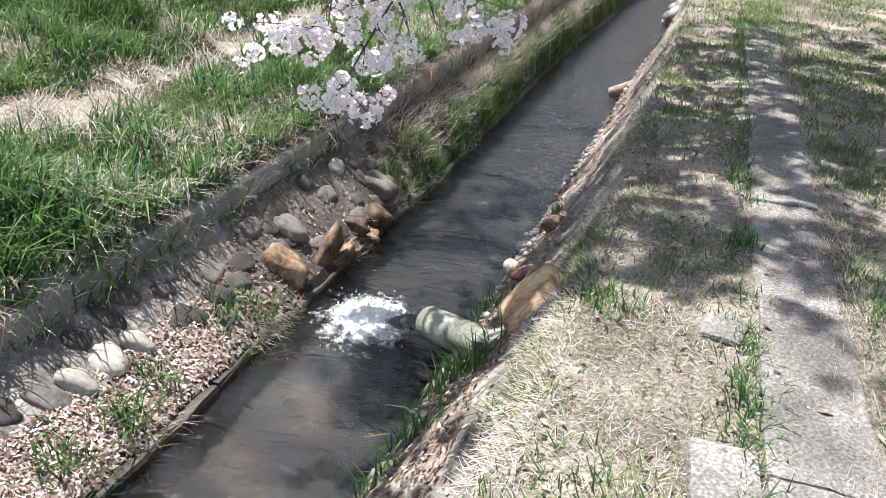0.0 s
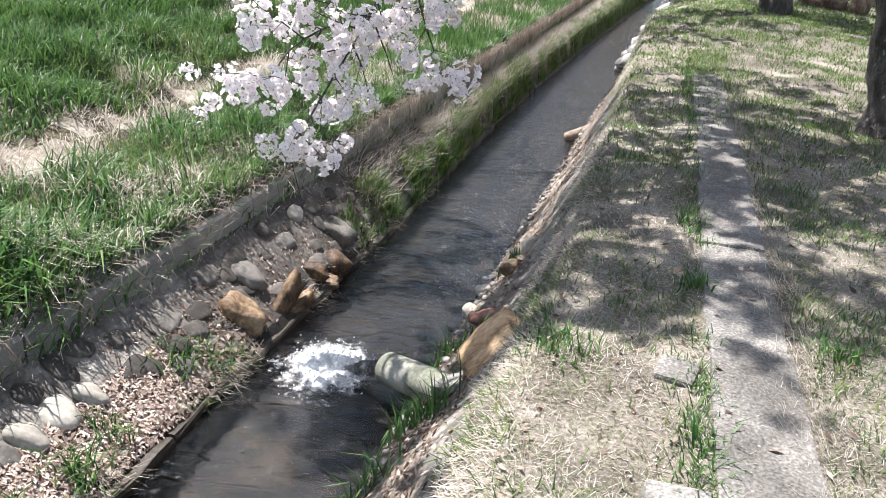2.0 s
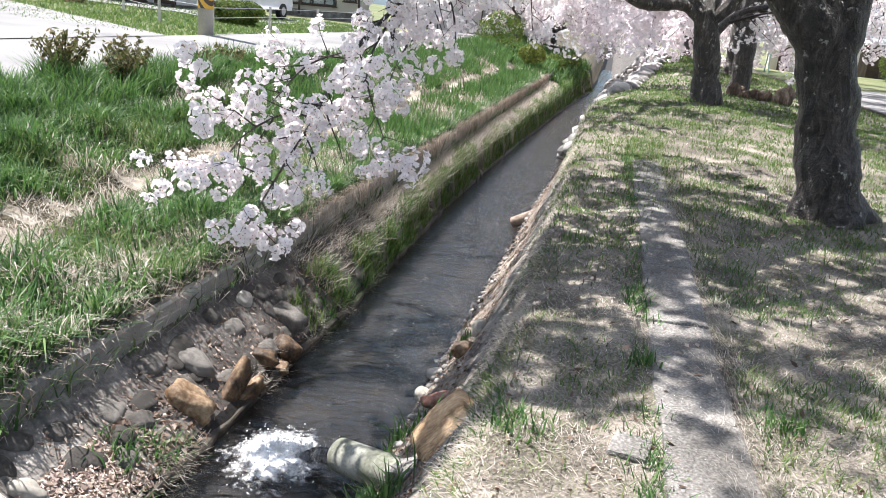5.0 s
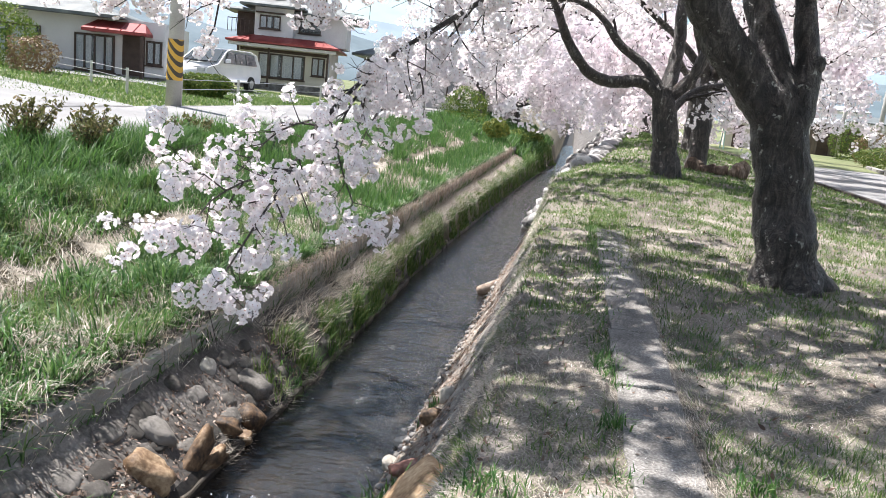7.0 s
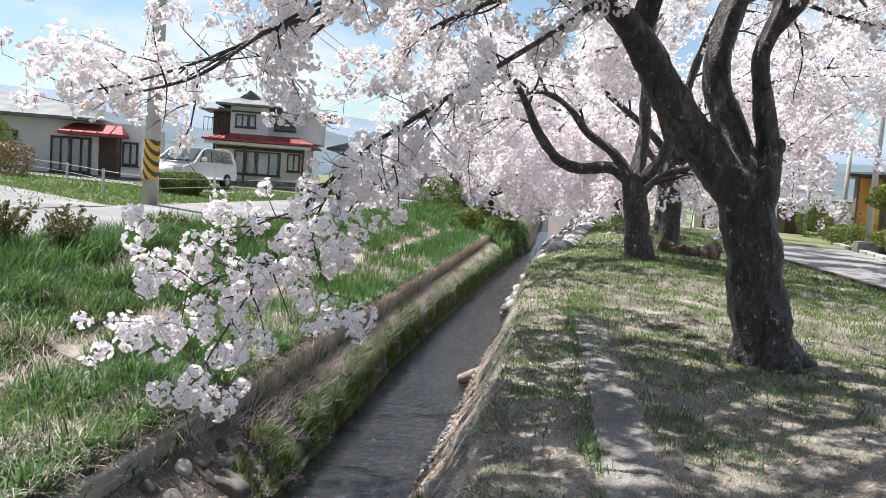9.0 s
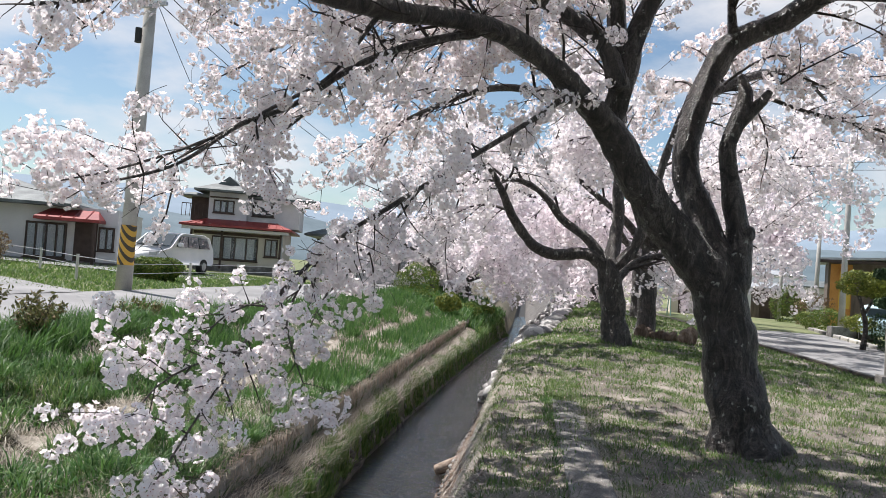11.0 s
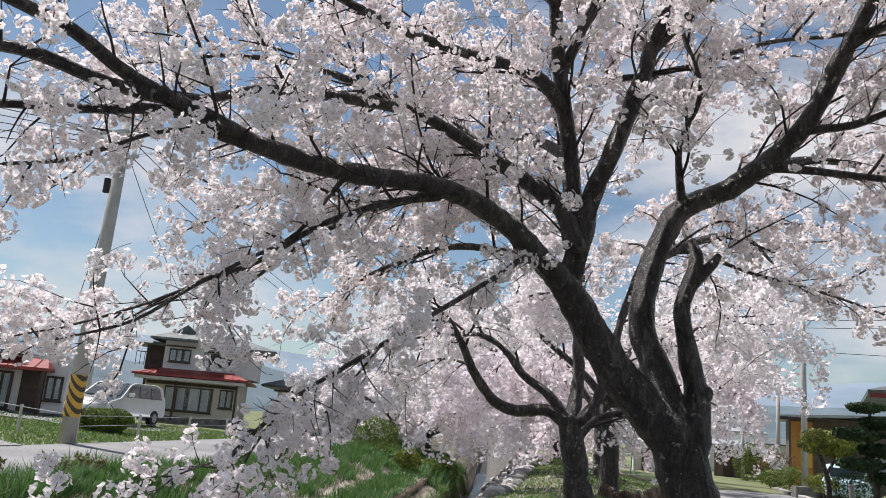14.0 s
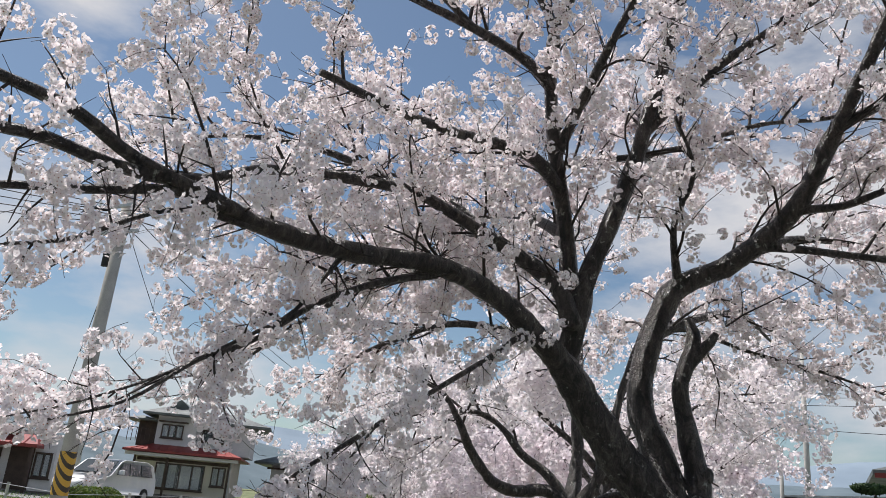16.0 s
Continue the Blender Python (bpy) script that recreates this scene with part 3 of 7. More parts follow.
def apart(pts, least):
    """Thins points until none lie nearer to one another than that."""
    kd = kdtree.KDTree(len(pts))
    for i, p in enumerate(pts):
        kd.insert(p, i)
    kd.balance()
    gone, keep = set(), []
    for i, p in enumerate(pts):
        if i not in gone:
            keep.append(i)
            gone.update(j for _, j, _ in kd.find_range(p, least) if j != i)
    return pts[np.array(keep)]


def clear_of(c, paths, rmin, gap):
    """Keeps flower clusters off the thick wood."""
    pts = np.vstack([p[p[:, 3] > rmin] for p in paths])
    kd = kdtree.KDTree(len(pts))
    for i, p in enumerate(pts):
        kd.insert(p[:3], i)
    kd.balance()
    ok = []
    for q in c:
        _, i, d = kd.find(q)
        ok.append(d > pts[i, 3] + gap)
    return c[np.array(ok)]


def root_flare(v, base, ph):
    """Buttress roots: lobes that widen towards the ground."""
    v = v.copy()
    dx, dy = v[:, 0] - base[0], v[:, 1] - base[1]
    a = np.arctan2(dy, dx)
    u = np.clip(1 - (v[:, 2] - base[2]) / 0.75, 0, 1) ** 1.6
    k = 1 + u * (0.20 * np.sin(4 * a + ph) + 0.13 * np.sin(7 * a + 2 * ph) + 0.05 * np.sin(13 * a))
    v[:, 0], v[:, 1] = base[0] + dx * k, base[1] + dy * k
    return v


def cherry_tree(name_label, limbs, rng, boughs, branchlets, twigs, cl_spacing, per, spread_r, template, size, petals, sides=10, crown_mid=None, twig_faces=4, thin=None, mid=(), mid_boughs=(), mid_branchlets=(), low=(), low_boughs=(), low_branchlets=(), low_twigs=(), detail=None, gap=-0.34, low_gap=-0.2, clear=0.15):
    t = thing("cherry_tree", name_label, "tree", group="cherry trees in bloom")
    paths = {}
    for nm, pts in limbs:
        p = spline(pts, 0.10)
        paths[nm] = p
        big = max(q[3] for q in pts)
        v, f = tube(spline(pts, 0.045) if big > 0.12 else p, 24 if big > 0.12 else 8, 0.19 if big > 0.1 else 0.12, rng)
        if nm == "trunk":
            v = root_flare(v, pts[0], rng.uniform(0, 6))
        raw("trunk" if nm == "trunk" else "limb", v, f, M_bark, t, smooth=True)
    lp = [p for k, p in paths.items() if k not in ("trunk", "stub", "knob") + low + mid]
    lm = [p for k, p in paths.items() if k in mid]
    ll = [p for k, p in paths.items() if k in low]
    b1 = offshoots(lp, rng, *boughs, outward=crown_mid)
    b2 = offshoots(lp + b1, rng, *branchlets, rmax=0.06, outward=crown_mid)
    b3 = offshoots(b1 + b2, rng, *twigs, rmax=0.03, step=0.08)
    c = np.vstack([along(b1 + b2, rng, cl_spacing, 0.016), np.array([q[-1, :3] for q in b3])])
    c = clumped(c, 2.2, gap)
    if lm:
        s1 = offshoots(lm, rng, *mid_boughs)
        s2 = offshoots(s1 + lm, rng, *mid_branchlets, rmax=0.03)
        s3 = offshoots(s1 + s2, rng, *low_twigs, rmax=0.03, step=0.06)
        c2 = np.vstack([along(s1 + s2 + lm, rng, cl_spacing * 1.3, 0.014), np.array([q[-1, :3] for q in s3])])
        c = np.vstack([c, clumped(c2, 3.0, low_gap + 0.27)])
        b1, b2, b3 = b1 + s1, b2 + s2, b3 + s3
    c = clear_of(c, lp + lm, 0.022, clear)
    if thin is not None:
        high = c[:, 2] - thin[0] > thin[1] * c[:, 1]
        c = np.vstack([c[~high], clumped(c[high], 1.7, thin[2])])
    if ll:
        s1 = offshoots(ll, rng, *low_boughs)
        s2 = offshoots(s1 + ll, rng, *low_branchlets, rmax=0.02)
        s3 = offshoots(s1 + s2, rng, *low_twigs, rmax=0.03, step=0.06)
        c2 = np.vstack([along(s1 + s2 + ll, rng, cl_spacing * 1.1, 0.012), np.array([q[-1, :3] for q in s3])])
        bunch = apart(clumped(c2, 5.0, low_gap + 0.12), 0.085)
        bunch = bunch[bunch[:, 2] > 0.20]
        b1, b2, b3 = b1 + s1, b2 + s2, b3 + s3
    v, f = merge([tube(q, twig_faces) for q in b1 + b2])
    tagged(raw("branchwork", v, f, M_twig, t, smooth=True), kind="stuff")
    v, f = merge([tube(q, 3) for q in b3])
    tagged(raw("twigwork", v, f, M_twig, t), kind="stuff")
    if detail is None:
        v, f, m = blossom(c, rng, per, spread_r, template, size)
    else:
        d = np.linalg.norm(c - np.array(detail[0]), axis=1)
        v, f, m = blossom(c[d < detail[1]], rng, per, spread_r * 0.92, detail[2], size)
        for lo, hi, k, tp in ((detail[1], 6.4, per, template), (6.4, 99, int(per * 0.72), bloom_template(0.0222, True))):
            v2, f2, m2 = blossom(c[(d >= lo) & (d < hi)], rng, k, spread_r, tp, size)
            v, f, m = np.vstack([v, v2]), np.vstack([f, f2 + len(v)]), np.concatenate([m, m2])
        if ll:
            v2, f2, m2 = blossom(bunch, rng, int(per * 1.15), spread_r * 0.86, detail[2], size)
            v, f, m = np.vstack([v, v2]), np.vstack([f, f2 + len(v)]), np.concatenate([m, m2])
    raw("crown", v, f, [petals, M_calyx], t, "dense pale pink and white cherry blossom", mats=m)
    return t


def grow(limbs, name, *points):
    """Adds one limb: points of (x, y, z, radius) from its root to its tip."""
    limbs.append((name, list(points)))


LIMBS_NEAR = []
grow(LIMBS_NEAR, "trunk", (1.96, 7.02, -0.18, 0.44), (1.95, 7.04, 0, 0.325), (1.91, 7.06, 0.2, 0.262), (1.84, 7.12, 0.58, 0.232), (1.78, 7.17, 0.97, 0.225), (1.71, 7.18, 1.3, 0.225), (1.66, 7.17, 1.55, 0.18), (1.62, 7.17, 1.66, 0.09))
grow(LIMBS_NEAR, "mainL", (1.78, 7.17, 0.97, 0.158), (1.7, 7.18, 1.2, 0.206), (1.55, 7.14, 1.5, 0.194), (1.22, 7.1, 1.86, 0.172), (0.92, 7, 2.23, 0.15), (0.6, 6.82, 2.66, 0.12), (0.35, 6.59, 2.87, 0.083), (0.02, 6.24, 3.07, 0.074), (-0.46, 5.77, 3.18, 0.064), (-1.05, 5.19, 3.07, 0.057), (-1.46, 4.67, 3.02, 0.051), (-1.68, 4.26, 3.01, 0.044))
grow(LIMBS_NEAR, "mainL_a", (-1.548, 4.506, 3.016, 0.025), (-1.66, 4.25, 3.02, 0.028), (-1.98, 3.74, 3.06, 0.023), (-2.13, 3.37, 3.13, 0.02), (-2.27, 3.02, 3.11, 0.017), (-2.4, 2.66, 3.06, 0.011))
grow(LIMBS_NEAR, "mainL_b", (-1.708, 4.174, 3.026, 0.018), (-1.848, 3.975, 3.046, 0.02), (-1.86, 3.98, 3.05, 0.02), (-2.04, 3.62, 2.97, 0.017), (-2.21, 3.28, 2.95, 0.015), (-2.26, 3.07, 2.89, 0.014), (-2.38, 2.7, 2.77, 0.008))
grow(LIMBS_NEAR, "mainL_c", (-1.548, 4.506, 3.016, 0.018), (-1.63, 4.27, 3, 0.02), (-1.87, 3.95, 2.97, 0.018), (-2.12, 3.53, 2.79, 0.015), (-2.29, 3.21, 2.67, 0.012), (-2.39, 2.93, 2.53, 0.007))
grow(LIMBS_NEAR, "mainL_d", (-1.475, 4.643, 3.019, 0.014), (-1.576, 4.422, 2.982, 0.015), (-1.56, 4.42, 2.95, 0.015), (-1.77, 4.12, 2.93, 0.014), (-1.91, 3.87, 2.8, 0.012), (-2.06, 3.63, 2.6, 0.01), (-2.1, 3.4, 2.47, 0.009), (-2.18, 3.14, 2.36, 0.007))
grow(LIMBS_NEAR, "thinB", (-0.285, 5.941, 3.14, 0.02), (-0.47, 5.78, 3.145, 0.022), (-0.48, 5.79, 3.11, 0.022), (-0.8, 5.48, 2.96, 0.02), (-1.04, 5.27, 2.8, 0.018), (-1.24, 5.02, 2.61, 0.016), (-1.51, 4.74, 2.3, 0.013), (-1.69, 4.39, 2.11, 0.011), (-1.89, 4.02, 1.81, 0.007), (-2.11, 3.58, 1.63, 0.005))
grow(LIMBS_NEAR, "thinC", (-0.875, 5.362, 3.103, 0.018), (-1.04, 5.17, 3.09, 0.02), (-1.32, 4.94, 2.56, 0.014), (-1.53, 4.61, 2.29, 0.012), (-1.79, 4.24, 2, 0.01), (-2.03, 3.82, 1.77, 0.007), (-2.23, 3.48, 1.63, 0.004))
grow(LIMBS_NEAR, "second", (0.667, 6.96, 2.777, 0.057), (0.685, 6.89, 3.039, 0.063), (0.66, 6.82, 3.05, 0.063), (0.52, 6.84, 3.39, 0.056), (0.1, 6.87, 3.7, 0.048), (-0.19, 6.72, 3.82, 0.042), (-0.49, 6.45, 3.91, 0.038), (-0.81, 6.09, 3.93, 0.035), (-1.28, 5.61, 3.81, 0.031), (-1.74, 5.21, 3.67, 0.026), (-2.07, 4.84, 3.42, 0.021), (-2.33, 4.42, 3.28, 0.014))
grow(LIMBS_NEAR, "upR", (0.796, 6.93, 2.397, 0.088), (0.64, 6.96, 2.62, 0.098), (0.72, 6.96, 3.09, 0.082), (0.81, 6.98, 3.53, 0.074), (1.03, 6.97, 4.12, 0.07), (1.24, 6.88, 4.75, 0.066), (1.45, 6.69, 5.65, 0.053), (1.61, 6.48, 6.42, 0.041), (1.64, 6.19, 7.23, 0.025))
grow(LIMBS_NEAR, "upL", (0.672, 6.96, 2.808, 0.064), (0.71, 7.02, 3.05, 0.074), (0.65, 7.01, 3.5, 0.07), (0.59, 6.95, 4, 0.066), (0.46, 6.72, 4.57, 0.057), (0.37, 6.45, 5.11, 0.049), (0.37, 6.14, 5.6, 0.041), (0.68, 5.82, 6.17, 0.029), (0.81, 5.44, 6.58, 0.016))
grow(LIMBS_NEAR, "upL_b", (0.577, 6.927, 4.057, 0.03), (0.52, 6.84, 4.29, 0.033), (0.27, 6.46, 4.44, 0.03), (-0.08, 6.14, 4.43, 0.026), (-0.45, 5.82, 4.36, 0.023), (-0.87, 5.44, 4.33, 0.02), (-1.39, 4.96, 4.36, 0.015))
grow(LIMBS_NEAR, "upL_c", (0.397, 6.531, 4.948, 0.036), (0.36, 6.42, 5.15, 0.041), (0.12, 6.05, 5.2, 0.037), (-0.32, 5.66, 5.24, 0.033), (-0.91, 5.13, 5.2, 0.025), (-1.4, 4.6, 5.07, 0.016))
grow(LIMBS_NEAR, "midR", (1.789, 7.162, 0.91, 0.125), (1.7, 7.17, 1.15, 0.139), (1.64, 7.15, 1.62, 0.135), (1.48, 7.27, 2.06, 0.115), (1.36, 7.34, 2.52, 0.098), (1.47, 7.42, 3.08, 0.094), (1.73, 7.44, 3.61, 0.09), (2.19, 7.35, 3.85, 0.082), (2.59, 7.1, 4.17, 0.074), (2.79, 6.91, 4.47, 0.07), (2.97, 6.58, 4.97, 0.061), (3.09, 6.15, 5.39, 0.049), (3.19, 5.81, 5.81, 0.033))
grow(LIMBS_NEAR, "midR_b", (0.518, 6.824, 4.314, 0.03), (0.518, 6.916, 4.621, 0.033), (0.57, 7.1, 4.7, 0.033), (1.01, 7.12, 4.79, 0.029), (1.68, 7.23, 5, 0.025), (2.46, 7.11, 5.25, 0.02), (3.17, 7.13, 5.38, 0.016), (3.75, 6.99, 5.57, 0.008))
grow(LIMBS_NEAR, "midR_c", (2.59, 7.1, 4.17, 0.032), (2.76, 6.99, 4.31, 0.035), (3.06, 6.75, 4.29, 0.03), (3.36, 6.35, 4.34, 0.02), (3.56, 5.9, 4.26, 0.01))
grow(LIMBS_NEAR, "midR_d", (1.621, 7.432, 3.387, 0.036), (1.73, 7.44, 3.61, 0.04), (1.62, 7.08, 4.11, 0.025), (1.71, 6.67, 4.5, 0.018), (1.47, 6.31, 4.87, 0.01))
grow(LIMBS_NEAR, "fill_a", (0.4, 6.64, 2.84, 0.05), (-0.4, 7.4, 3.1, 0.032), (-1.2, 8.2, 3, 0.022), (-2, 8.9, 2.7, 0.01))
grow(LIMBS_NEAR, "fill_b", (-0.46, 5.77, 3.16, 0.032), (-1.2, 6, 2.95, 0.022), (-1.9, 6.3, 2.55, 0.015), (-2.4, 6.5, 2.15, 0.008))
grow(LIMBS_NEAR, "fill_c", (-0.30, 5.93, 3.15, 0.03), (-0.55, 6.6, 3.5, 0.026), (-0.9, 7.6, 3.65, 0.02), (-1.2, 8.6, 3.4, 0.009))
grow(LIMBS_NEAR, "fill_d", (0.12, 6.86, 3.69, 0.032), (-0.25, 7.6, 4.1, 0.026), (-0.8, 8.5, 4.2, 0.018), (-1.4, 9.3, 4.0, 0.009))
grow(LIMBS_NEAR, "fill_e", (0.0, 6.8, 3.75, 0.03), (-0.7, 7.2, 4.4, 0.024), (-1.6, 7.5, 4.7, 0.016), (-2.5, 7.7, 4.5, 0.009))
grow(LIMBS_NEAR, "knob", (1.8, 7.18, 1.72, 0.06), (1.84, 7.16, 1.8, 0.085), (1.895, 7.14, 1.87, 0.075), (1.925, 7.13, 1.905, 0.04), (1.935, 7.13, 1.915, 0.01))
grow(LIMBS_NEAR, "stub", (1.808, 7.147, 0.79, 0.116), (1.72, 7.16, 1.02, 0.129), (1.8, 7.13, 1.45, 0.138), (1.82, 7.19, 1.86, 0.107), (1.76, 7.24, 2.23, 0.086), (1.70, 7.25, 2.59, 0.080), (1.75, 7.24, 2.80, 0.078), (1.81, 7.23, 2.98, 0.066), (1.82, 7.23, 3.14, 0.055), (1.77, 7.24, 3.27, 0.03))
grow(LIMBS_NEAR, "knob", (1.78, 7.23, 2.82, 0.055), (1.88, 7.21, 2.95, 0.054), (1.97, 7.19, 3.05, 0.046), (2.02, 7.18, 3.13, 0.030))
grow(LIMBS_NEAR, "over_c", (2.898, 6.712, 4.77, 0.045), (2.97, 6.58, 4.97, 0.05), (3.6, 6.1, 5.2, 0.04), (4.3, 5.4, 5.2, 0.03), (4.8, 4.6, 5, 0.015))
grow(LIMBS_NEAR, "over_d", (1.974, 7.392, 3.737, 0.06), (2.19, 7.35, 3.85, 0.07), (2.9, 7.8, 4.3, 0.05), (3.7, 8.3, 4.5, 0.035), (4.6, 8.6, 4.4, 0.015))
grow(LIMBS_NEAR, "back_a", (1.164, 6.913, 4.521, 0.045), (1.24, 6.88, 4.75, 0.05), (1.5, 7.8, 5.2, 0.04), (1.7, 8.9, 5.4, 0.03), (1.8, 10, 5.3, 0.015))
grow(LIMBS_NEAR, "back_b", (0.631, 6.991, 3.656, 0.048), (0.6, 6.97, 3.9, 0.06), (0.2, 7.8, 4.4, 0.045), (-0.3, 8.8, 4.7, 0.03), (-0.8, 9.6, 4.6, 0.015))
grow(LIMBS_NEAR, "back_c", (1.424, 7.386, 2.844, 0.054), (1.47, 7.42, 3.08, 0.06), (2.1, 8.1, 3.5, 0.045), (2.8, 9, 3.8, 0.03), (3.4, 9.8, 3.7, 0.015))
grow(LIMBS_NEAR, "right_low", (1.60, 7.55, 3.18, 0.022), (1.95, 7.85, 3.30, 0.022), (2.6, 8.0, 3.15, 0.019), (3.3, 8.0, 3.0, 0.015), (4.1, 8, 2.75, 0.008))
grow(LIMBS_NEAR, "right_mid", (2.212, 7.336, 3.868, 0.045), (2.4, 7.2, 4, 0.05), (3.1, 7.1, 3.95, 0.035), (3.9, 6.9, 3.8, 0.025), (4.6, 6.6, 3.5, 0.012))
grow(LIMBS_NEAR, "over_e", (-0.135, 5.824, 5.223, 0.024), (-0.32, 5.66, 5.24, 0.03), (-1, 5.2, 5.6, 0.025), (-1.8, 4.8, 5.6, 0.018), (-2.5, 4.3, 5.2, 0.01))
grow(LIMBS_NEAR, "left_mid", (-0.65, 6.27, 3.92, 0.026), (-0.81, 6.09, 3.93, 0.04), (-1.6, 6.2, 4.3, 0.03), (-2.4, 6.2, 4.4, 0.02), (-3.1, 6, 4.2, 0.01))
grow(LIMBS_NEAR, "left_back", (-0.285, 5.941, 3.14, 0.032), (-0.46, 5.77, 3.18, 0.035), (-1.3, 6.4, 3.4, 0.028), (-2.1, 6.9, 3.4, 0.02), (-2.9, 7.2, 3.1, 0.01))
grow(LIMBS_NEAR, "long", (0.562, 6.785, 2.692, 0.031), (0.41, 6.65, 2.81, 0.034), (0.21, 6.4, 2.8, 0.027), (0.03, 6.14, 2.61, 0.023), (-0.31, 5.78, 2.3, 0.02), (-0.63, 5.39, 2, 0.018), (-0.89, 4.97, 1.73, 0.016), (-1.14, 4.81, 1.52, 0.014), (-1.37, 4.54, 1.22, 0.012), (-1.48, 4.34, 1, 0.01), (-1.52, 4.09, 0.76, 0.007), (-1.58, 3.87, 0.55, 0.006), (-1.61, 3.65, 0.38, 0.005), (-1.64, 3.48, 0.24, 0.004))
grow(LIMBS_NEAR, "longB", (-1.119, 4.823, 1.538, 0.007), (-1.24, 4.68, 1.38, 0.008), (-1.37, 4.54, 1.06, 0.007), (-1.33, 4.48, 0.87, 0.005), (-1.22, 4.43, 0.65, 0.004))
grow(LIMBS_NEAR, "longC", (-1.48, 4.34, 1, 0.006), (-1.515, 4.154, 0.828, 0.007), (-1.52, 4.15, 0.83, 0.007), (-1.69, 3.96, 0.76, 0.006), (-1.80, 3.80, 0.66, 0.005), (-1.84, 3.66, 0.54, 0.004))
grow(LIMBS_NEAR, "longD", (-1.309, 4.612, 1.3, 0.006), (-1.412, 4.47, 1.131, 0.007), (-1.41, 4.48, 1.13, 0.007), (-1.64, 4.28, 1.02, 0.005), (-1.78, 4.1, 0.8, 0.004), (-1.86, 3.94, 0.72, 0.004))
grow(LIMBS_NEAR, "longE", (-0.579, 5.452, 2.047, 0.009), (-0.716, 5.282, 1.922, 0.01), (-0.73, 5.29, 1.92, 0.01), (-1.02, 5.06, 1.43, 0.007), (-1.25, 4.9, 1.13, 0.005), (-1.32, 4.76, 0.86, 0.004))
grow(LIMBS_NEAR, "over_a", (0.512, 6.812, 4.342, 0.042), (0.46, 6.72, 4.57, 0.05), (0.75, 6.2, 5.2, 0.04), (1.1, 5.6, 5.8, 0.03), (1.4, 5, 6.2, 0.015))
grow(LIMBS_NEAR, "over_b", (1.23, 6.884, 4.721, 0.045), (1.3, 6.85, 4.95, 0.05), (1.9, 6.5, 5.5, 0.04), (2.6, 6, 5.9, 0.03), (3, 5.4, 6.1, 0.015))
grow(LIMBS_NEAR, "over_f", (0.37, 6.271, 5.394, 0.027), (0.37, 6.14, 5.6, 0.03), (-0.1, 5.6, 6, 0.025), (-0.6, 5.1, 6.2, 0.018), (-1, 4.7, 6.1, 0.01))
STOUT = {"mainL_a": 1.8, "mainL_b": 2.1, "mainL_c": 1.7, "mainL_d": 1.3, "thinB": 1.35, "upL_b": 1.9, "second": 1.5}


def stout(nm, r):
    """The weight of the main limbs: the thin ones sturdier than their tapers, the thick ones as they are."""
    if nm in STOUT:
        return r * STOUT[nm]
    return r * (1.20 - 0.18 * min(max((r - 0.09) / 0.08, 0), 1)) if nm[:3] in ("mai", "upL", "upR", "mid") else r


LIMBS_NEAR = [(nm, [(x, y, z, stout(nm, r)) for x, y, z, r in pts]) for nm, pts in LIMBS_NEAR]
rng = np.random.default_rng(11)
cherry_tree(
    "old cherry tree in full bloom, dark leaning trunk on lawn", LIMBS_NEAR, rng,
    boughs=(0.34, (0.5, 1.5), 0.016, 0.9, 0.42, 0.06, 0.10), branchlets=(0.28, (0.25, 0.7), 0.0065, 1.0, 0.12, 0.06), twigs=(0.26, (0.07, 0.20), 0.0038, 1.0, 0.0, 0.1),
    mid=("thinB", "thinC", "mainL_a", "mainL_b", "mainL_d", "mainL_c"), mid_boughs=(0.26, (0.20, 0.60), 0.009, 0.9, 0.20, 0.05, 0.12), mid_branchlets=(0.30, (0.15, 0.40), 0.005, 1.0, 0.0, 0.08),
    low=("long", "longB", "longC", "longD", "longE"),
    low_boughs=(0.13, (0.10, 0.42), 0.007, 0.9, 0.06, 0.03, 0.12), low_branchlets=(0.24, (0.08, 0.22), 0.004, 1.0, 0.0, 0.08), low_twigs=(0.24, (0.04, 0.12), 0.003, 1.0, 0.0, 0.1),
    cl_spacing=0.19, per=24, spread_r=0.060, gap=-0.34, low_gap=-0.34, clear=0.17, template=bloom_template(0.0185, True), size=(0.8, 1.2), petals=M_petal, detail=((0.0, 0.0, 1.35), 4.6, flower_template(0.0195)), crown_mid=np.array([1.2, 7.0, 2.6]), thin=(1.35, 0.82, -0.28))


def auto_limbs(base, h, n, reach, rng, r0=0.26, lean=(0, 0), rise=2.6):
    """Trunk and spreading limbs of a vase-shaped cherry."""
    x, y, z = base
    f = (x + lean[0], y + lean[1], z + h)
    out = [("trunk", [(x, y, z - 0.15, r0 * 1.45), (x, y, z + 0.15, r0 * 1.08), ((x + f[0]) / 2, (y + f[1]) / 2, z + h * 0.55, r0), (*f, r0 * 0.95)])]
    for k in range(n):
        a = 2 * math.pi * (k + rng.uniform(-0.25, 0.25)) / n
        L = reach * rng.uniform(0.75, 1.15)
        up = rise * rng.uniform(0.6, 1.25)
        c, s = math.cos(a), math.sin(a)
        pts = [(f[0], f[1], f[2] - 0.1, r0 * 0.6)]
        for u, w, r in ((0.18, 0.30, 0.42), (0.42, 0.62, 0.3), (0.7, 0.9, 0.18), (1.0, 1.0, 0.06)):
            pts.append((f[0] + c * L * u + rng.normal(0, 0.12), f[1] + s * L * u + rng.normal(0, 0.12), f[2] + up * w + rng.normal(0, 0.08), r0 * r))
        out.append((f"limb{k}", pts))
    return out


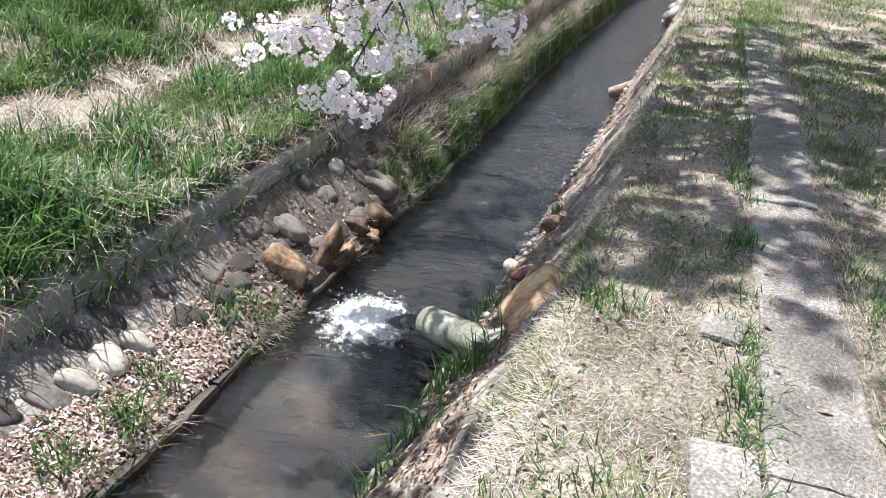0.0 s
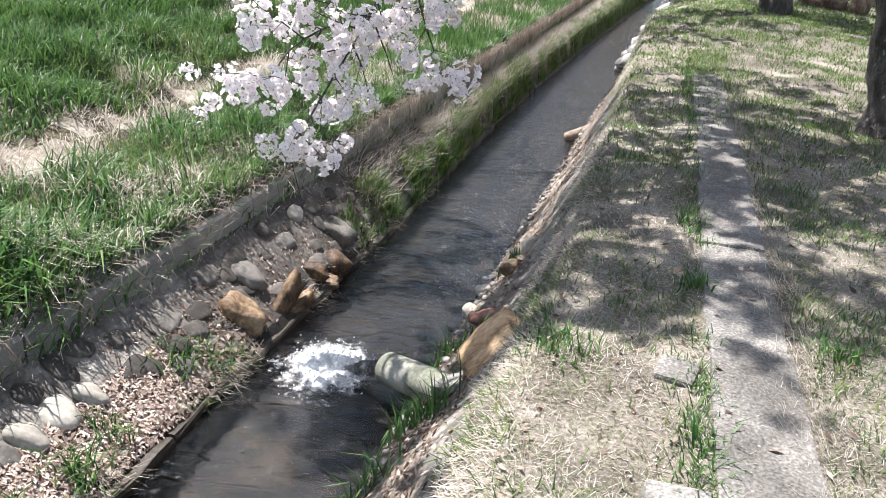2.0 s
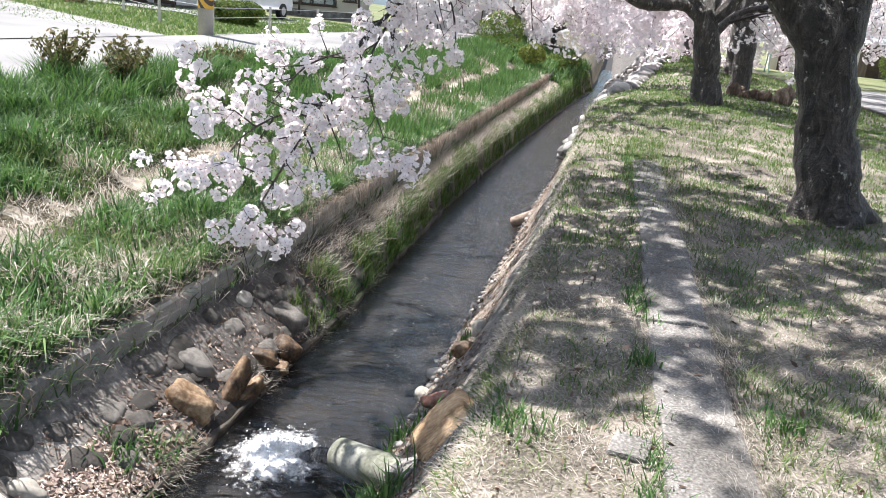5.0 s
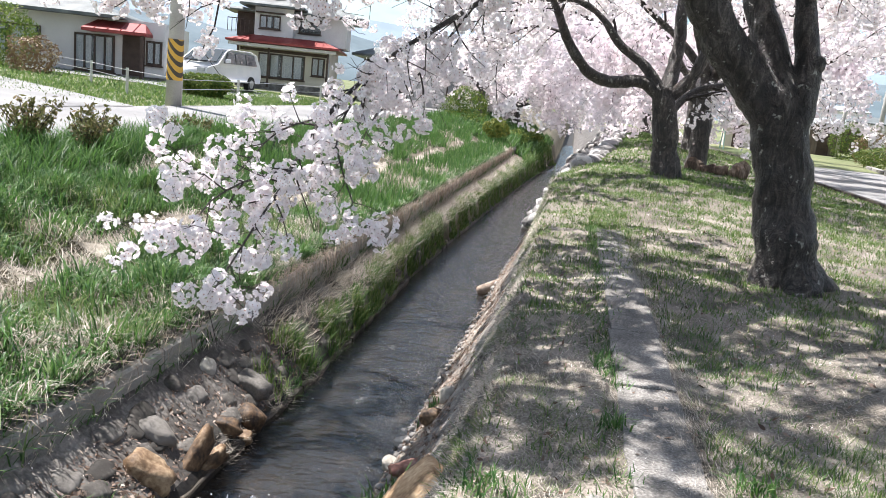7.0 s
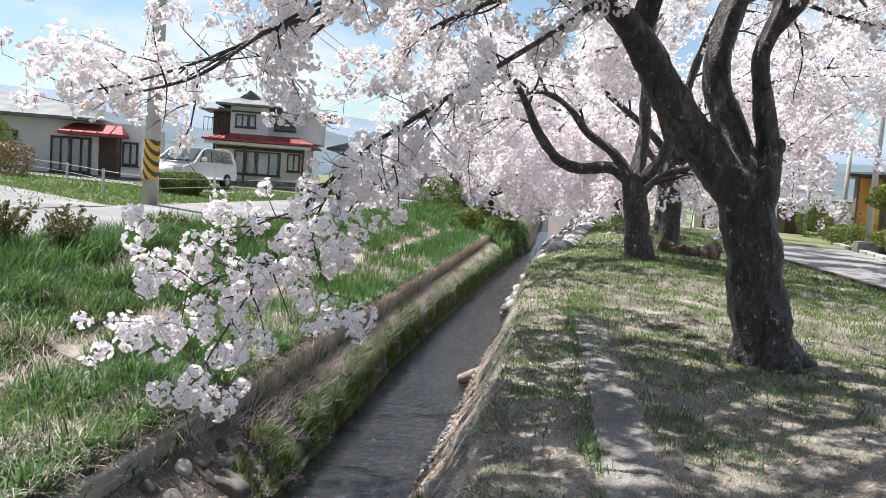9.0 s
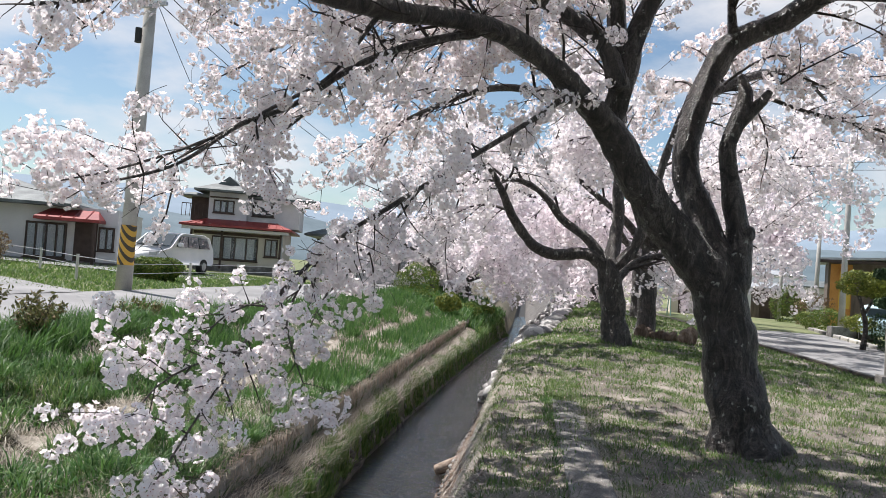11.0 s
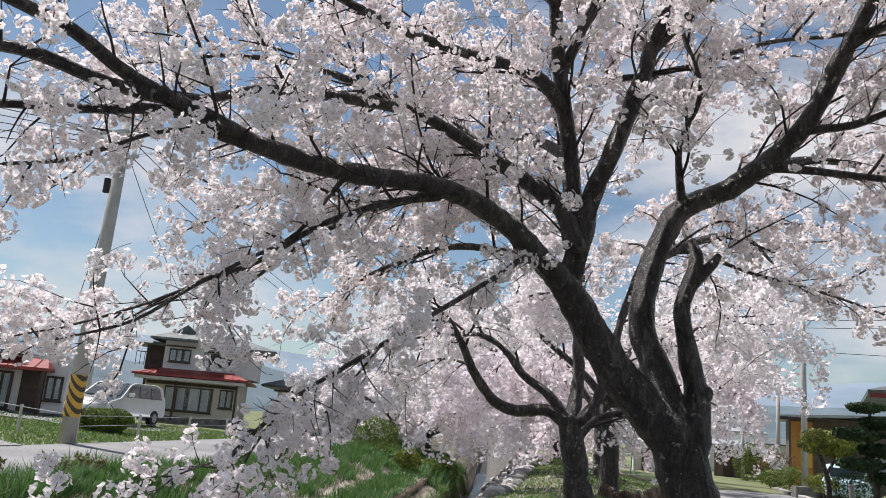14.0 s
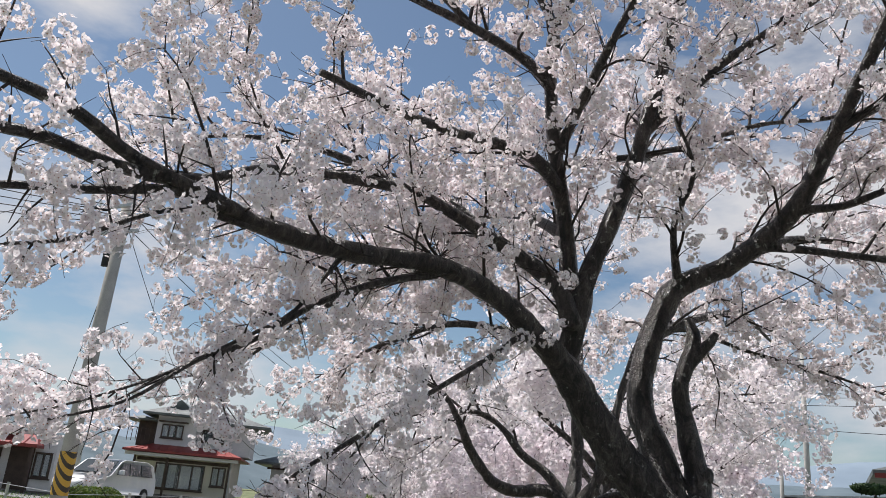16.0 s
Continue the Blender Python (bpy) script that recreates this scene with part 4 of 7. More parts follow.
TREE_TWO = []
grow(TREE_TWO, "trunk", (1.61, 13.86, 0.1, 0.31), (1.59, 13.86, 0.36, 0.235), (1.54, 13.89, 0.77, 0.205), (1.42, 13.92, 1.43, 0.2), (1.32, 13.93, 1.72, 0.17))
grow(TREE_TWO, "l1", (1.3, 13.94, 1.66, 0.148), (0.98, 13.85, 1.81, 0.111), (0.4, 13.58, 1.77, 0.096), (0.06, 13.38, 1.9, 0.089), (-0.3, 13.15, 2.33, 0.074), (-0.51, 12.91, 2.74, 0.059), (-0.8, 12.64, 3.14, 0.037), (-1.3, 12.2, 3.3, 0.015))
grow(TREE_TWO, "l2", (1.32, 13.93, 1.7, 0.118), (1.01, 13.94, 2.08, 0.089), (0.55, 13.94, 2.39, 0.074), (0.23, 13.82, 2.75, 0.059), (-0.18, 13.69, 2.99, 0.044), (-0.83, 13.48, 2.93, 0.03), (-1.8, 13.2, 2.7, 0.015))
grow(TREE_TWO, "l3", (1.39, 13.92, 1.53, 0.148), (1.53, 14.17, 2.42, 0.111), (1.5, 14.22, 3.01, 0.096), (1.51, 14.31, 3.79, 0.074), (1.5, 14.27, 4.94, 0.052), (1.3, 14.1, 5.9, 0.022))
grow(TREE_TWO, "l4", (1.41, 13.92, 1.53, 0.111), (1.77, 13.87, 1.94, 0.104), (1.95, 13.81, 2.42, 0.089), (2.22, 13.84, 3.57, 0.067), (2.5, 13.6, 4.6, 0.03))
grow(TREE_TWO, "l5", (1.54, 13.91, 1.39, 0.074), (1.89, 14.26, 1.74, 0.059), (2.37, 14.39, 1.9, 0.052), (3.09, 14.66, 2.05, 0.037), (4.2, 14.8, 2.5, 0.015))
rng = np.random.default_rng(12)
FAR = dict(boughs=(0.40, (0.9, 2.0), 0.03, 0.9, 0.16, 0.10, 0.075), branchlets=(0.42, (0.4, 1.0), 0.014, 1.0, -0.1, 0.2), twigs=(0.3, (0.15, 0.4), 0.006, 1.0, -0.1, 0.2),
           cl_spacing=0.185, per=20, spread_r=0.095, size=(0.8, 1.25), twig_faces=3)
cherry_tree("cherry tree in full bloom beside the stream", TREE_TWO, rng, template=bloom_template(0.026), petals=M_petal, crown_mid=np.array([1.4, 13.9, 2.2]), **FAR)
for bx, by, hh, reach, pink, seed in ((2.6, 17.4, 1.9, 3.2, 0, 21), (3.3, 24.0, 1.7, 4.6, 1, 22), (3.4, 31.0, 1.6, 5.4, 1, 23), (3.2, 38.0, 1.5, 5.6, 0, 24), (-5.0, 42.0, 1.6, 4.8, 0, 25), (-3.4, 47.0, 1.4, 5.5, 1, 26), (2.2, 52.0, 1.0, 5.5, 0, 27)):
    rng = np.random.default_rng(seed)
    k = dict(FAR)
    k["cl_spacing"], k["spread_r"], k["per"], k["gap"] = 0.30, 0.16, 16 if by < 20 else 11 if by < 36 else 7, -0.42
    if by > 20:
        k["boughs"] = (0.36, (1.2, 2.8), 0.03, 0.9, 0.05, 0.22, 0.075)
        k["branchlets"] = (0.45, (0.5, 1.2), 0.014, 1.0, -0.15, 0.3)
    cherry_tree("cherry tree in bloom farther along the stream" if not pink else "deeper pink cherry tree in bloom overhanging the stream", auto_limbs((bx, by, float(ground_z(bx, by))), hh, 6, reach, rng, 0.19, rise=2.6 if by < 20 else 2.0),
                             rng, template=bloom_template(0.036 if by < 20 else 0.050 if by < 36 else 0.062), petals=M_petal_pink if pink else M_petal, crown_mid=np.array([bx, by, hh]), **k)

# ---- grass, straw and litter ----


def patchy(x, y, s, seed):
    """Smooth field of about 0 to 1 that breaks up planting."""
    return np.array([0.5 + 0.5 * noise.noise(Vector((a * s + seed, b * s - seed, seed * 0.37))) * 1.6 for a, b in zip(x, y)])


def blades(x, y, z, h, w, lean, rng, two=True, lay=None, sag=0.0):
    """Bent blades standing at the places: two quads each, or one."""
    n = len(x)
    a = rng.uniform(0, 2 * np.pi, n)
    d = np.stack([np.cos(a), np.sin(a), np.zeros(n)], -1)
    if lay is not None:
        d = d + lay
        d /= np.linalg.norm(d, axis=1, keepdims=True) + 1e-9
    side = np.stack([-d[:, 1], d[:, 0], np.zeros(n)], -1) * (w / 2)[:, None]
    b = np.stack([x, y, z], -1)
    up = np.array([0, 0, 1.0])
    k = (h * lean)[:, None]
    mid = b + up * (h * 0.55)[:, None] + d * k * 0.35
    tip = b + up * (h * np.sqrt(np.maximum(0.05, 1 - lean ** 2 * 0.55)))[:, None] + d * k
    if sag:
        mid, tip = mid + d * k * 0.35, tip - up * (h * sag * rng.uniform(0.5, 1.4, n))[:, None]
    if two:
        V = np.stack([b - side, b + side, mid + side * 0.85, mid - side * 0.85, tip + side * 0.12, tip - side * 0.12], 1)
        F = np.array([[0, 1, 2, 3], [3, 2, 4, 5]])[None] + (np.arange(n) * 6)[:, None, None]
    else:
        V = np.stack([b - side, b + side, tip + side * 0.25, tip - side * 0.25], 1)
        F = np.array([[0, 1, 2, 3]])[None] + (np.arange(n) * 4)[:, None, None]
    return V.reshape(-1, 3), F.reshape(-1, 4)


def sow(name, label, n, x0, x1, y0, y1, material, h, w, lean, seed, keep=None, two=True, ypow=1.0, lay=None, category="grass", clump=0.0, sag=0.0):
    rng = np.random.default_rng(seed)
    if clump:
        c = max(1, int(n / 14))
        cx, cy = rng.uniform(x0, x1, c), y0 + (y1 - y0) * rng.uniform(0, 1, c) ** ypow
        q = rng.integers(0, c, n)
        x, y = cx[q] + rng.normal(0, clump, n), cy[q] + rng.normal(0, clump, n)
        ok = (x > x0 - 0.05) & (x < x1 + 0.05)
        x, y = x[ok], y[ok]
    else:
        x, y = rng.uniform(x0, x1, n), y0 + (y1 - y0) * rng.uniform(0, 1, n) ** ypow
    if keep is not None:
        ok = keep(x, y, rng)
        x, y = x[ok], y[ok]
    x = bend(x, y)
    m = len(x)
    tall = 0.55 + 0.9 * patchy(x, y, 2.6, seed * 0.71) if two else np.ones(m)
    grow = 1 + 0.045 * np.clip(y - 4, 0, 30)
    v, f = blades(x, y, ground_z(x, y) - 0.008, rng.uniform(*h, m) * tall * grow ** 0.4, rng.uniform(*w, m) * grow, rng.uniform(*lean, m), rng, two, lay, sag)
    return tagged(raw(name, v, f, material), label, category, kind="stuff")


def keep_green(x, y, rng):
    f = patchy(x, y, 0.9, 3.0)
    return (rng.uniform(0, 1, len(x)) < np.clip(0.6 + 2.2 * (f - 0.42), 0.10, 1)) & (bank_bare(x, y) < 0.35)


def keep_straw(x, y, rng):
    f = patchy(x, y, 0.9, 3.0)
    return rng.uniform(0, 1, len(x)) < np.clip(0.75 - 2.0 * (f - 0.35), 0.06, 1)


sow("bank_grass", "lush green grass on the stream bank", 66000, -5.8, -2.27, 0.6, 9.5, M_grass, (0.08, 0.22), (0.007, 0.014), (0.3, 1.25), 31, keep_green, clump=0.075)
sow("bank_grass", "lush green grass on the stream bank", 44000, -5.9, -2.27, 9.5, 34, M_grass, (0.10, 0.24), (0.010, 0.018), (0.2, 0.8), 32, keep_green, two=False, ypow=1.4, clump=0.09)
sow("bank_grass", "lush green grass on the stream bank", 16000, -5.9, -1.95, 31, 52, M_grass, (0.12, 0.3), (0.02, 0.035), (0.3, 0.9), 38, None, two=False, clump=0.12)
sow("bank_straw", "bleached dry grass among the green", 21000, -5.8, -2.34, 0.6, 9.5, M_straw, (0.06, 0.17), (0.004, 0.008), (0.7, 1.35), 33, keep_straw, clump=0.07)
sow("bank_straw", "bleached dry grass among the green", 12000, -5.9, -2.34, 9.5, 34, M_straw, (0.06, 0.16), (0.008, 0.013), (0.6, 1.2), 34, keep_straw, two=False, ypow=1.4)
sow("bank_straw", "bleached dry grass over the worn bench", 26000, -4.1, -3.0, 2.2, 13, M_straw, (0.03, 0.10), (0.004, 0.008), (0.8, 1.45), 55, lambda x, y, r: bank_bare(x, y) > 0.22, two=False, ypow=1.4, clump=0.06)
sow("bank_straw", "bleached dry grass along the top of the wall", 15000, -2.85, -2.30, 0.6, 9, M_straw, (0.05, 0.15), (0.004, 0.008), (0.7, 1.4), 60, lambda x, y, r: patchy(x, y, 1.6, 2.0) > 0.34, clump=0.06)
M_bright = leafy("fresh_grass", [(0.025, 0.062, 0.014), (0.055, 0.11, 0.025), (0.11, 0.17, 0.05), (0.25, 0.26, 0.12)], (0.16, 0.25, 0.07), 0.32, 0.5)
sow("bank_grass", "tall rank grass along the top of the bank", 15000, -6.0, -5.0, 5.0, 14, M_grass, (0.16, 0.36), (0.009, 0.016), (0.3, 1.0), 39, None, clump=0.10)
sow("bank_grass", "yellow-green fresh grass on the stream bank", 22000, -4.6, -2.30, 0.6, 9, M_bright, (0.07, 0.20), (0.006, 0.011), (0.3, 1.25), 61, lambda x, y, r: (patchy(x, y, 1.3, 5.0) > 0.45) & (bank_bare(x, y) < 0.4), clump=0.07)
sow("edge_grass", "bright green grass strip along the water", 42000, -2.18, -1.79, 5.0, 46, M_bright, (0.06, 0.15), (0.006, 0.011), (0.2, 0.95), 35,
    lambda x, y, r: (r.uniform(0, 1, len(x)) < np.clip((y - 4.9) / 2.6, 0.05, 1)) & (x > -2.00 + 0.05 * np.sin(1.9 * y) + 0.03 * np.sin(5.3 * y)) & (patchy(x, y, 2.6, 4.0) > 0.40), ypow=1.7, clump=0.045)


def lawn_keep_green(x, y, rng):
    f = patchy(x, y, 1.1, 7.0)
    return (rng.uniform(0, 1, len(x)) < np.clip(0.32 + 1.8 * (f - 0.42) + 0.14 * (y - 3.3), 0.06, 1)) & ~((x > 0.34) & (x < 0.68) & (y < 8.4))


def lawn_keep_dry(x, y, rng):
    f = patchy(x, y, 1.1, 7.0)
    return (rng.uniform(0, 1, len(x)) < np.clip(1.1 - 1.4 * (f - 0.35), 0.1, 1) * (1 - 0.35 * fade(6, 10, y))) & ~((x > 0.37) & (x < 0.66) & (y < 8.4) & (rng.uniform(0, 1, len(x)) < 0.7))


M_lawngrass = leafy("lawn_blade", [(0.022, 0.055, 0.014), (0.05, 0.105, 0.026), (0.11, 0.165, 0.05), (0.24, 0.25, 0.11)], (0.14, 0.24, 0.06), 0.3, 0.55)
sow("lawn_grass", "short thin green grass of the lawn", 92000, -0.36, 6.0, 0.9, 14, M_lawngrass, (0.025, 0.065), (0.005, 0.010), (0.3, 1.15), 41, lawn_keep_green, two=False, ypow=1.25, clump=0.05)
sow("lawn_straw", "flattened dry grass over the lawn", 60000, -0.40, 6.0, 0.9, 14, M_straw, (0.02, 0.055), (0.0035, 0.0065), (1.0, 1.5), 42, lawn_keep_dry, two=False, ypow=1.25)
sow("lawn_grass", "short thin green grass of the lawn", 26000, -0.3, 6.2, 14, 36, M_lawngrass, (0.03, 0.07), (0.012, 0.022), (0.5, 1.3), 43, None, two=False, ypow=1.3)


sow("kerb_edge_grass", "grass and straw grown over the slab edges", 15000, 0.60, 0.76, 0.9, 9, M_straw, (0.02, 0.055), (0.002, 0.004), (0.8, 1.4), 44, None, two=False, ypow=1.3, lay=np.array([-0.9, 0, 0]), clump=0.05)
sow("kerb_edge_grass", "lawn grass creeping over the far slabs", 4500, 0.30, 0.72, 5.2, 10.0, M_lawngrass, (0.025, 0.06), (0.006, 0.011), (0.5, 1.3), 63, lambda x, y, r: r.uniform(0, 1, len(x)) < 0.10 + 0.9 * fade(5.5, 8.3, y), two=False, clump=0.05)
sow("kerb_edge_grass", "grass and straw grown over the slab edges", 2600, 0.28, 0.36, 0.9, 9, M_grass, (0.03, 0.08), (0.005, 0.009), (0.4, 1.2), 45, lambda x, y, r: patchy(x, y, 2.0, 5.0) > 0.5, two=False, ypow=1.3, clump=0.04)


sow("lawn_straw", "flattened dry grass over the lawn", 40000, -0.40, 2.6, 0.9, 5.0, M_straw, (0.015, 0.05), (0.0022, 0.0045), (1.0, 1.5), 46, lawn_keep_dry, two=False)
sow("lawn_straw", "fine pale dry stems matted over the lawn", 36000, -0.30, 1.9, 0.95, 3.9, M_straw, (0.015, 0.045), (0.0018, 0.0036), (1.0, 1.5), 58, lambda x, y, r: ~((x > 0.37) & (x < 0.66)), two=False, clump=0.03)
M_wan = leafy("wan_lawn_blade", [(0.10, 0.14, 0.05), (0.20, 0.25, 0.11), (0.36, 0.38, 0.22)], (0.24, 0.30, 0.12), 0.3, 0.6)
sow("lawn_grass", "short thin green grass of the lawn", 28000, -0.30, 1.9, 0.95, 3.9, M_wan, (0.012, 0.04), (0.0022, 0.0045), (0.5, 1.4), 59, lambda x, y, r: ~((x > 0.36) & (x < 0.66)) & (patchy(x, y, 2.3, 6.0) > 0.36), two=False, clump=0.03)
sow("lawn_grass", "short thin green grass of the lawn", 36000, -0.36, 2.6, 0.9, 5.0, M_grass, (0.015, 0.05), (0.0025, 0.005), (0.5, 1.3), 47, lawn_keep_green, two=False, clump=0.03)
sow("edge_grass", "darker grass in the strip along the water", 16000, -2.12, -1.79, 5.2, 40, M_grass, (0.06, 0.15), (0.006, 0.012), (0.3, 1.1), 49, lambda x, y, r: (patchy(x, y, 1.7, 6.0) > 0.4) & (y > 5.8) & (x > -2.02 + 0.05 * np.sin(1.9 * y)), two=False, ypow=1.6, clump=0.05)
sow("lawn_grass", "short thin green grass of the lawn", 34000, -0.3, 6.0, 5.5, 15, M_lawngrass, (0.02, 0.05), (0.009, 0.016), (0.8, 1.4), 50, lambda x, y, r: ~((x > 0.34) & (x < 0.68) & (y < 8.4)) & (patchy(x, y, 1.3, 8.0) > 0.34), two=False, clump=0.06)
sow("lawn_grass", "short thin green grass of the lawn", 14000, -0.3, 6.0, -4.5, 0.9, M_lawngrass, (0.02, 0.05), (0.006, 0.012), (0.5, 1.3), 52, lawn_keep_dry, two=False, clump=0.06)
sow("lawn_straw", "flattened dry grass over the lawn", 14000, -0.5, 6.0, -4.5, 0.9, M_straw, (0.02, 0.05), (0.004, 0.007), (1.0, 1.5), 53, None, two=False)
sow("bank_grass", "lush green grass on the stream bank", 20000, -5.8, -2.27, -4.5, 0.8, M_grass, (0.10, 0.24), (0.010, 0.018), (0.3, 1.2), 54, keep_green, two=False, clump=0.09)
sow("ledge_straw", "dead stems fallen over the stream edging", 3500, -1.86, -1.75, 1.0, 7, M_straw, (0.03, 0.09), (0.002, 0.004), (0.8, 1.5), 62, lambda x, y, r: patchy(x, y, 2.6, 4.0) > 0.42, two=False, clump=0.03, lay=np.array([0.5, 0, 0]), sag=0.5)
sow("ledge_weeds", "thin weeds along the stream edging", 3200, -1.84, -1.755, 1.2, 9, M_grass, (0.02, 0.07), (0.003, 0.006), (0.6, 1.4), 48, lambda x, y, r: patchy(x, y, 1.6, 9.0) > 0.5, two=False, clump=0.03)


M_root = leafy("dry_root", [(0.12, 0.088, 0.065), (0.30, 0.235, 0.18), (0.56, 0.49, 0.41)], (0.3, 0.22, 0.16), 0.15, 0.75)


def build_hanging_straw():
    """Roots and dead grass that hang over the wall's top in ragged bunches."""
    rng = np.random.default_rng(51)
    y, L = [], []
    yy = 0.6
    while yy < 30:
        big = 0.35 + 0.6 * noise.noise(Vector((0.8 * yy, 0.3, 2.0))) + 0.3 * noise.noise(Vector((3.1 * yy, 1.3, 2.0)))
        k = int(max(0, rng.normal(4 * max(big, 0.0), 3) + (9 * max(0, big) + 7) * min(1, max(0, (yy - 4.5) / 3))))
        y += list(yy + rng.normal(0, 0.05, k))
        tall = float(wall_top(yy) - wall_bottom(yy))
        L += list(rng.uniform(0.02, 0.05 + (0.5 * tall + 0.7 * tall * max(big, 0.05)), k))
        yy += rng.uniform(0.03, 0.10)
    y, L = np.array(y), np.array(L)
    n = len(y)
    x0 = rng.uniform(-2.34, -2.25, n)
    z0 = wall_top(y) + rng.uniform(0.0, 0.05, n)
    out = np.abs(rng.normal(0.0, 0.05, n))
    dy = rng.normal(0, 0.09, n) * (0.4 + 3 * L)
    w = rng.uniform(0.0010, 0.0024, n) * (1 + 0.05 * y)
    curl = rng.normal(0, 0.05, n)
    p0 = np.stack([x0, y, z0], -1)
    p1 = np.stack([np.maximum(-2.225 + out * 0.8, x0), y + dy * 0.35, z0 + rng.uniform(-0.02, 0.035, n)], -1)
    p2 = np.stack([-2.225 + out * 1.1, y + dy * 0.8 + curl, z0 - L * 0.55], -1)
    p3 = np.stack([-2.225 + out * 0.7, y + dy, z0 - L], -1)
    a = rng.uniform(-0.7, 0.7, n)
    s = np.stack([w * np.sin(a), w * np.cos(a), np.zeros(n)], -1)
    V = np.stack([p0 - s, p0 + s, p1 + s, p1 - s, p2 + s * 0.8, p2 - s * 0.8, p3 + s * 0.3, p3 - s * 0.3], 1)
    F = np.array([[0, 1, 2, 3], [3, 2, 4, 5], [5, 4, 6, 7]])[None] + (np.arange(n) * 8)[:, None, None]
    tagged(raw("hanging_straw", V.reshape(-1, 3), F.reshape(-1, 4), M_root), "dry grass and roots hanging over the wall", "grass", kind="stuff")


build_hanging_straw()
sow("ledge_straw", "mat of bleached straw on the ledge below the wall", 16000, -2.22, -1.93, 5.6, 30, M_straw, (0.06, 0.16), (0.004, 0.008), (0.8, 1.4), 64, lambda x, y, r: r.uniform(0, 1, len(x)) < 0.25 + 0.75 * fade(6, 9, y), two=False, ypow=1.7, lay=np.array([0.9, 0, 0]), clump=0.06)
sow("overhang_straw", "dry lawn grass hanging over the mortar face", 12000, -0.36, -0.20, 1.0, 15, M_straw, (0.03, 0.09), (0.003, 0.006), (0.6, 1.2), 56, lambda x, y, r: patchy(x, y, 2.4, 3.0) > 0.32, two=False, ypow=1.4, lay=np.array([-1.2, 0, 0]), clump=0.05, sag=0.9)
sow("overhang_grass", "green lawn grass hanging over the mortar face", 9000, -0.40, -0.20, 1.0, 15, M_lawngrass, (0.03, 0.09), (0.004, 0.008), (0.5, 1.1), 57, lambda x, y, r: patchy(x, y, 1.9, 7.0) > 0.48, two=False, ypow=1.4, lay=np.array([-0.8, 0, 0]), clump=0.05, sag=0.6)
sow("overhang_grass", "grass leaning out over the ditch wall", 15000, -2.46, -2.28, 0.6, 28, M_grass, (0.06, 0.15), (0.005, 0.010), (0.5, 1.0), 36, lambda x, y, r: r.uniform(0, 1, len(x)) < 0.55 + 0.4 * fade(4.5, 6.5, y), ypow=1.3, lay=np.array([0.7, 0, 0]), clump=0.05, sag=0.25)
sow("overhang_straw", "dry grass leaning out over the ditch wall", 11000, -2.42, -2.26, 0.6, 30, M_straw, (0.05, 0.12), (0.003, 0.006), (0.5, 1.1), 37, lambda x, y, r: r.uniform(0, 1, len(x)) < 0.35 + 0.6 * patchy(x, y, 1.9, 2.0), ypow=1.3, lay=np.array([0.8, 0, 0]), clump=0.06, sag=0.55)
M_leaf = leafy("dead_leaf", [(0.06, 0.038, 0.028), (0.14, 0.098, 0.075), (0.27, 0.205, 0.165), (0.44, 0.37, 0.31)], (0.3, 0.18, 0.1), 0.12, 0.75)


def litter(name, label, n, x0, x1, y0, y1, seed, size=(0.012, 0.035), ypow=1.0, keep=None, material=None):
    rng = np.random.default_rng(seed)
    x, y = rng.uniform(x0, x1, n), y0 + (y1 - y0) * rng.uniform(0, 1, n) ** ypow
    if keep is not None:
        ok = keep(x, y, rng)
        x, y = x[ok], y[ok]
    x = bend(x, y)
    z = ground_z(x, y) + rng.uniform(0.002, 0.014, len(x))
    e = 0.02
    nx, ny = -(ground_z(x + e, y) - ground_z(x - e, y)) / (2 * e), -(ground_z(x, y + e) - ground_z(x, y - e)) / (2 * e)
    N = np.stack([nx, ny, np.ones(len(x))], -1) + rng.normal(0, 0.45, (len(x), 3))
    tv = np.array([(-1, 0, 0), (-0.1, -0.42, 0.1), (1, 0, 0.16), (-0.05, 0.42, 0.12)])
    v, f, m = scatter(tv, np.array([[0, 1, 2, 3]]), np.zeros(1, int), np.stack([x, y, z], -1), N, rng, size)
    return tagged(raw(name, v, f, material or M_leaf), label, "leaves", kind="stuff")


M_chip = leafy("wood_chip", [(0.14, 0.095, 0.075), (0.33, 0.25, 0.21), (0.52, 0.43, 0.37), (0.68, 0.60, 0.54)], (0.4, 0.3, 0.25), 0.05, 0.8)
litter("leaf_litter", "dead leaves and wood chips on the bank", 13000, -0.86, -0.50, 1.2, 16, 61, (0.007, 0.022), ypow=1.5)
litter("leaf_litter", "dead leaves and wood chips on the bank", 1500, -0.50, -0.15, 1.2, 12, 62, (0.006, 0.02), ypow=1.5)
litter("wood_chips", "pale wood chips on the ledge by the water", 7500, -2.04, -1.78, 1.0, 2.85, 63, (0.006, 0.019), material=M_chip)
litter("leaf_litter", "dead leaves and wood chips on the ledge", 1500, -2.05, -1.75, 1.0, 3.4, 67, (0.010, 0.026))
litter("leaf_litter", "dead leaves and wood chips on the bank", 1800, -2.15, -1.80, 2.6, 6, 64, (0.006, 0.02))
litter("leaf_litter", "dead leaves scattered over the lawn", 3000, 0.0, 5.0, 1.2, 12, 65, (0.010, 0.028), 1.3)
litter("fallen_petals", "pale fallen petals on the ground", 2600, -4, 4, 1.2, 11, 66, (0.004, 0.008), 1.3, material=M_petal)


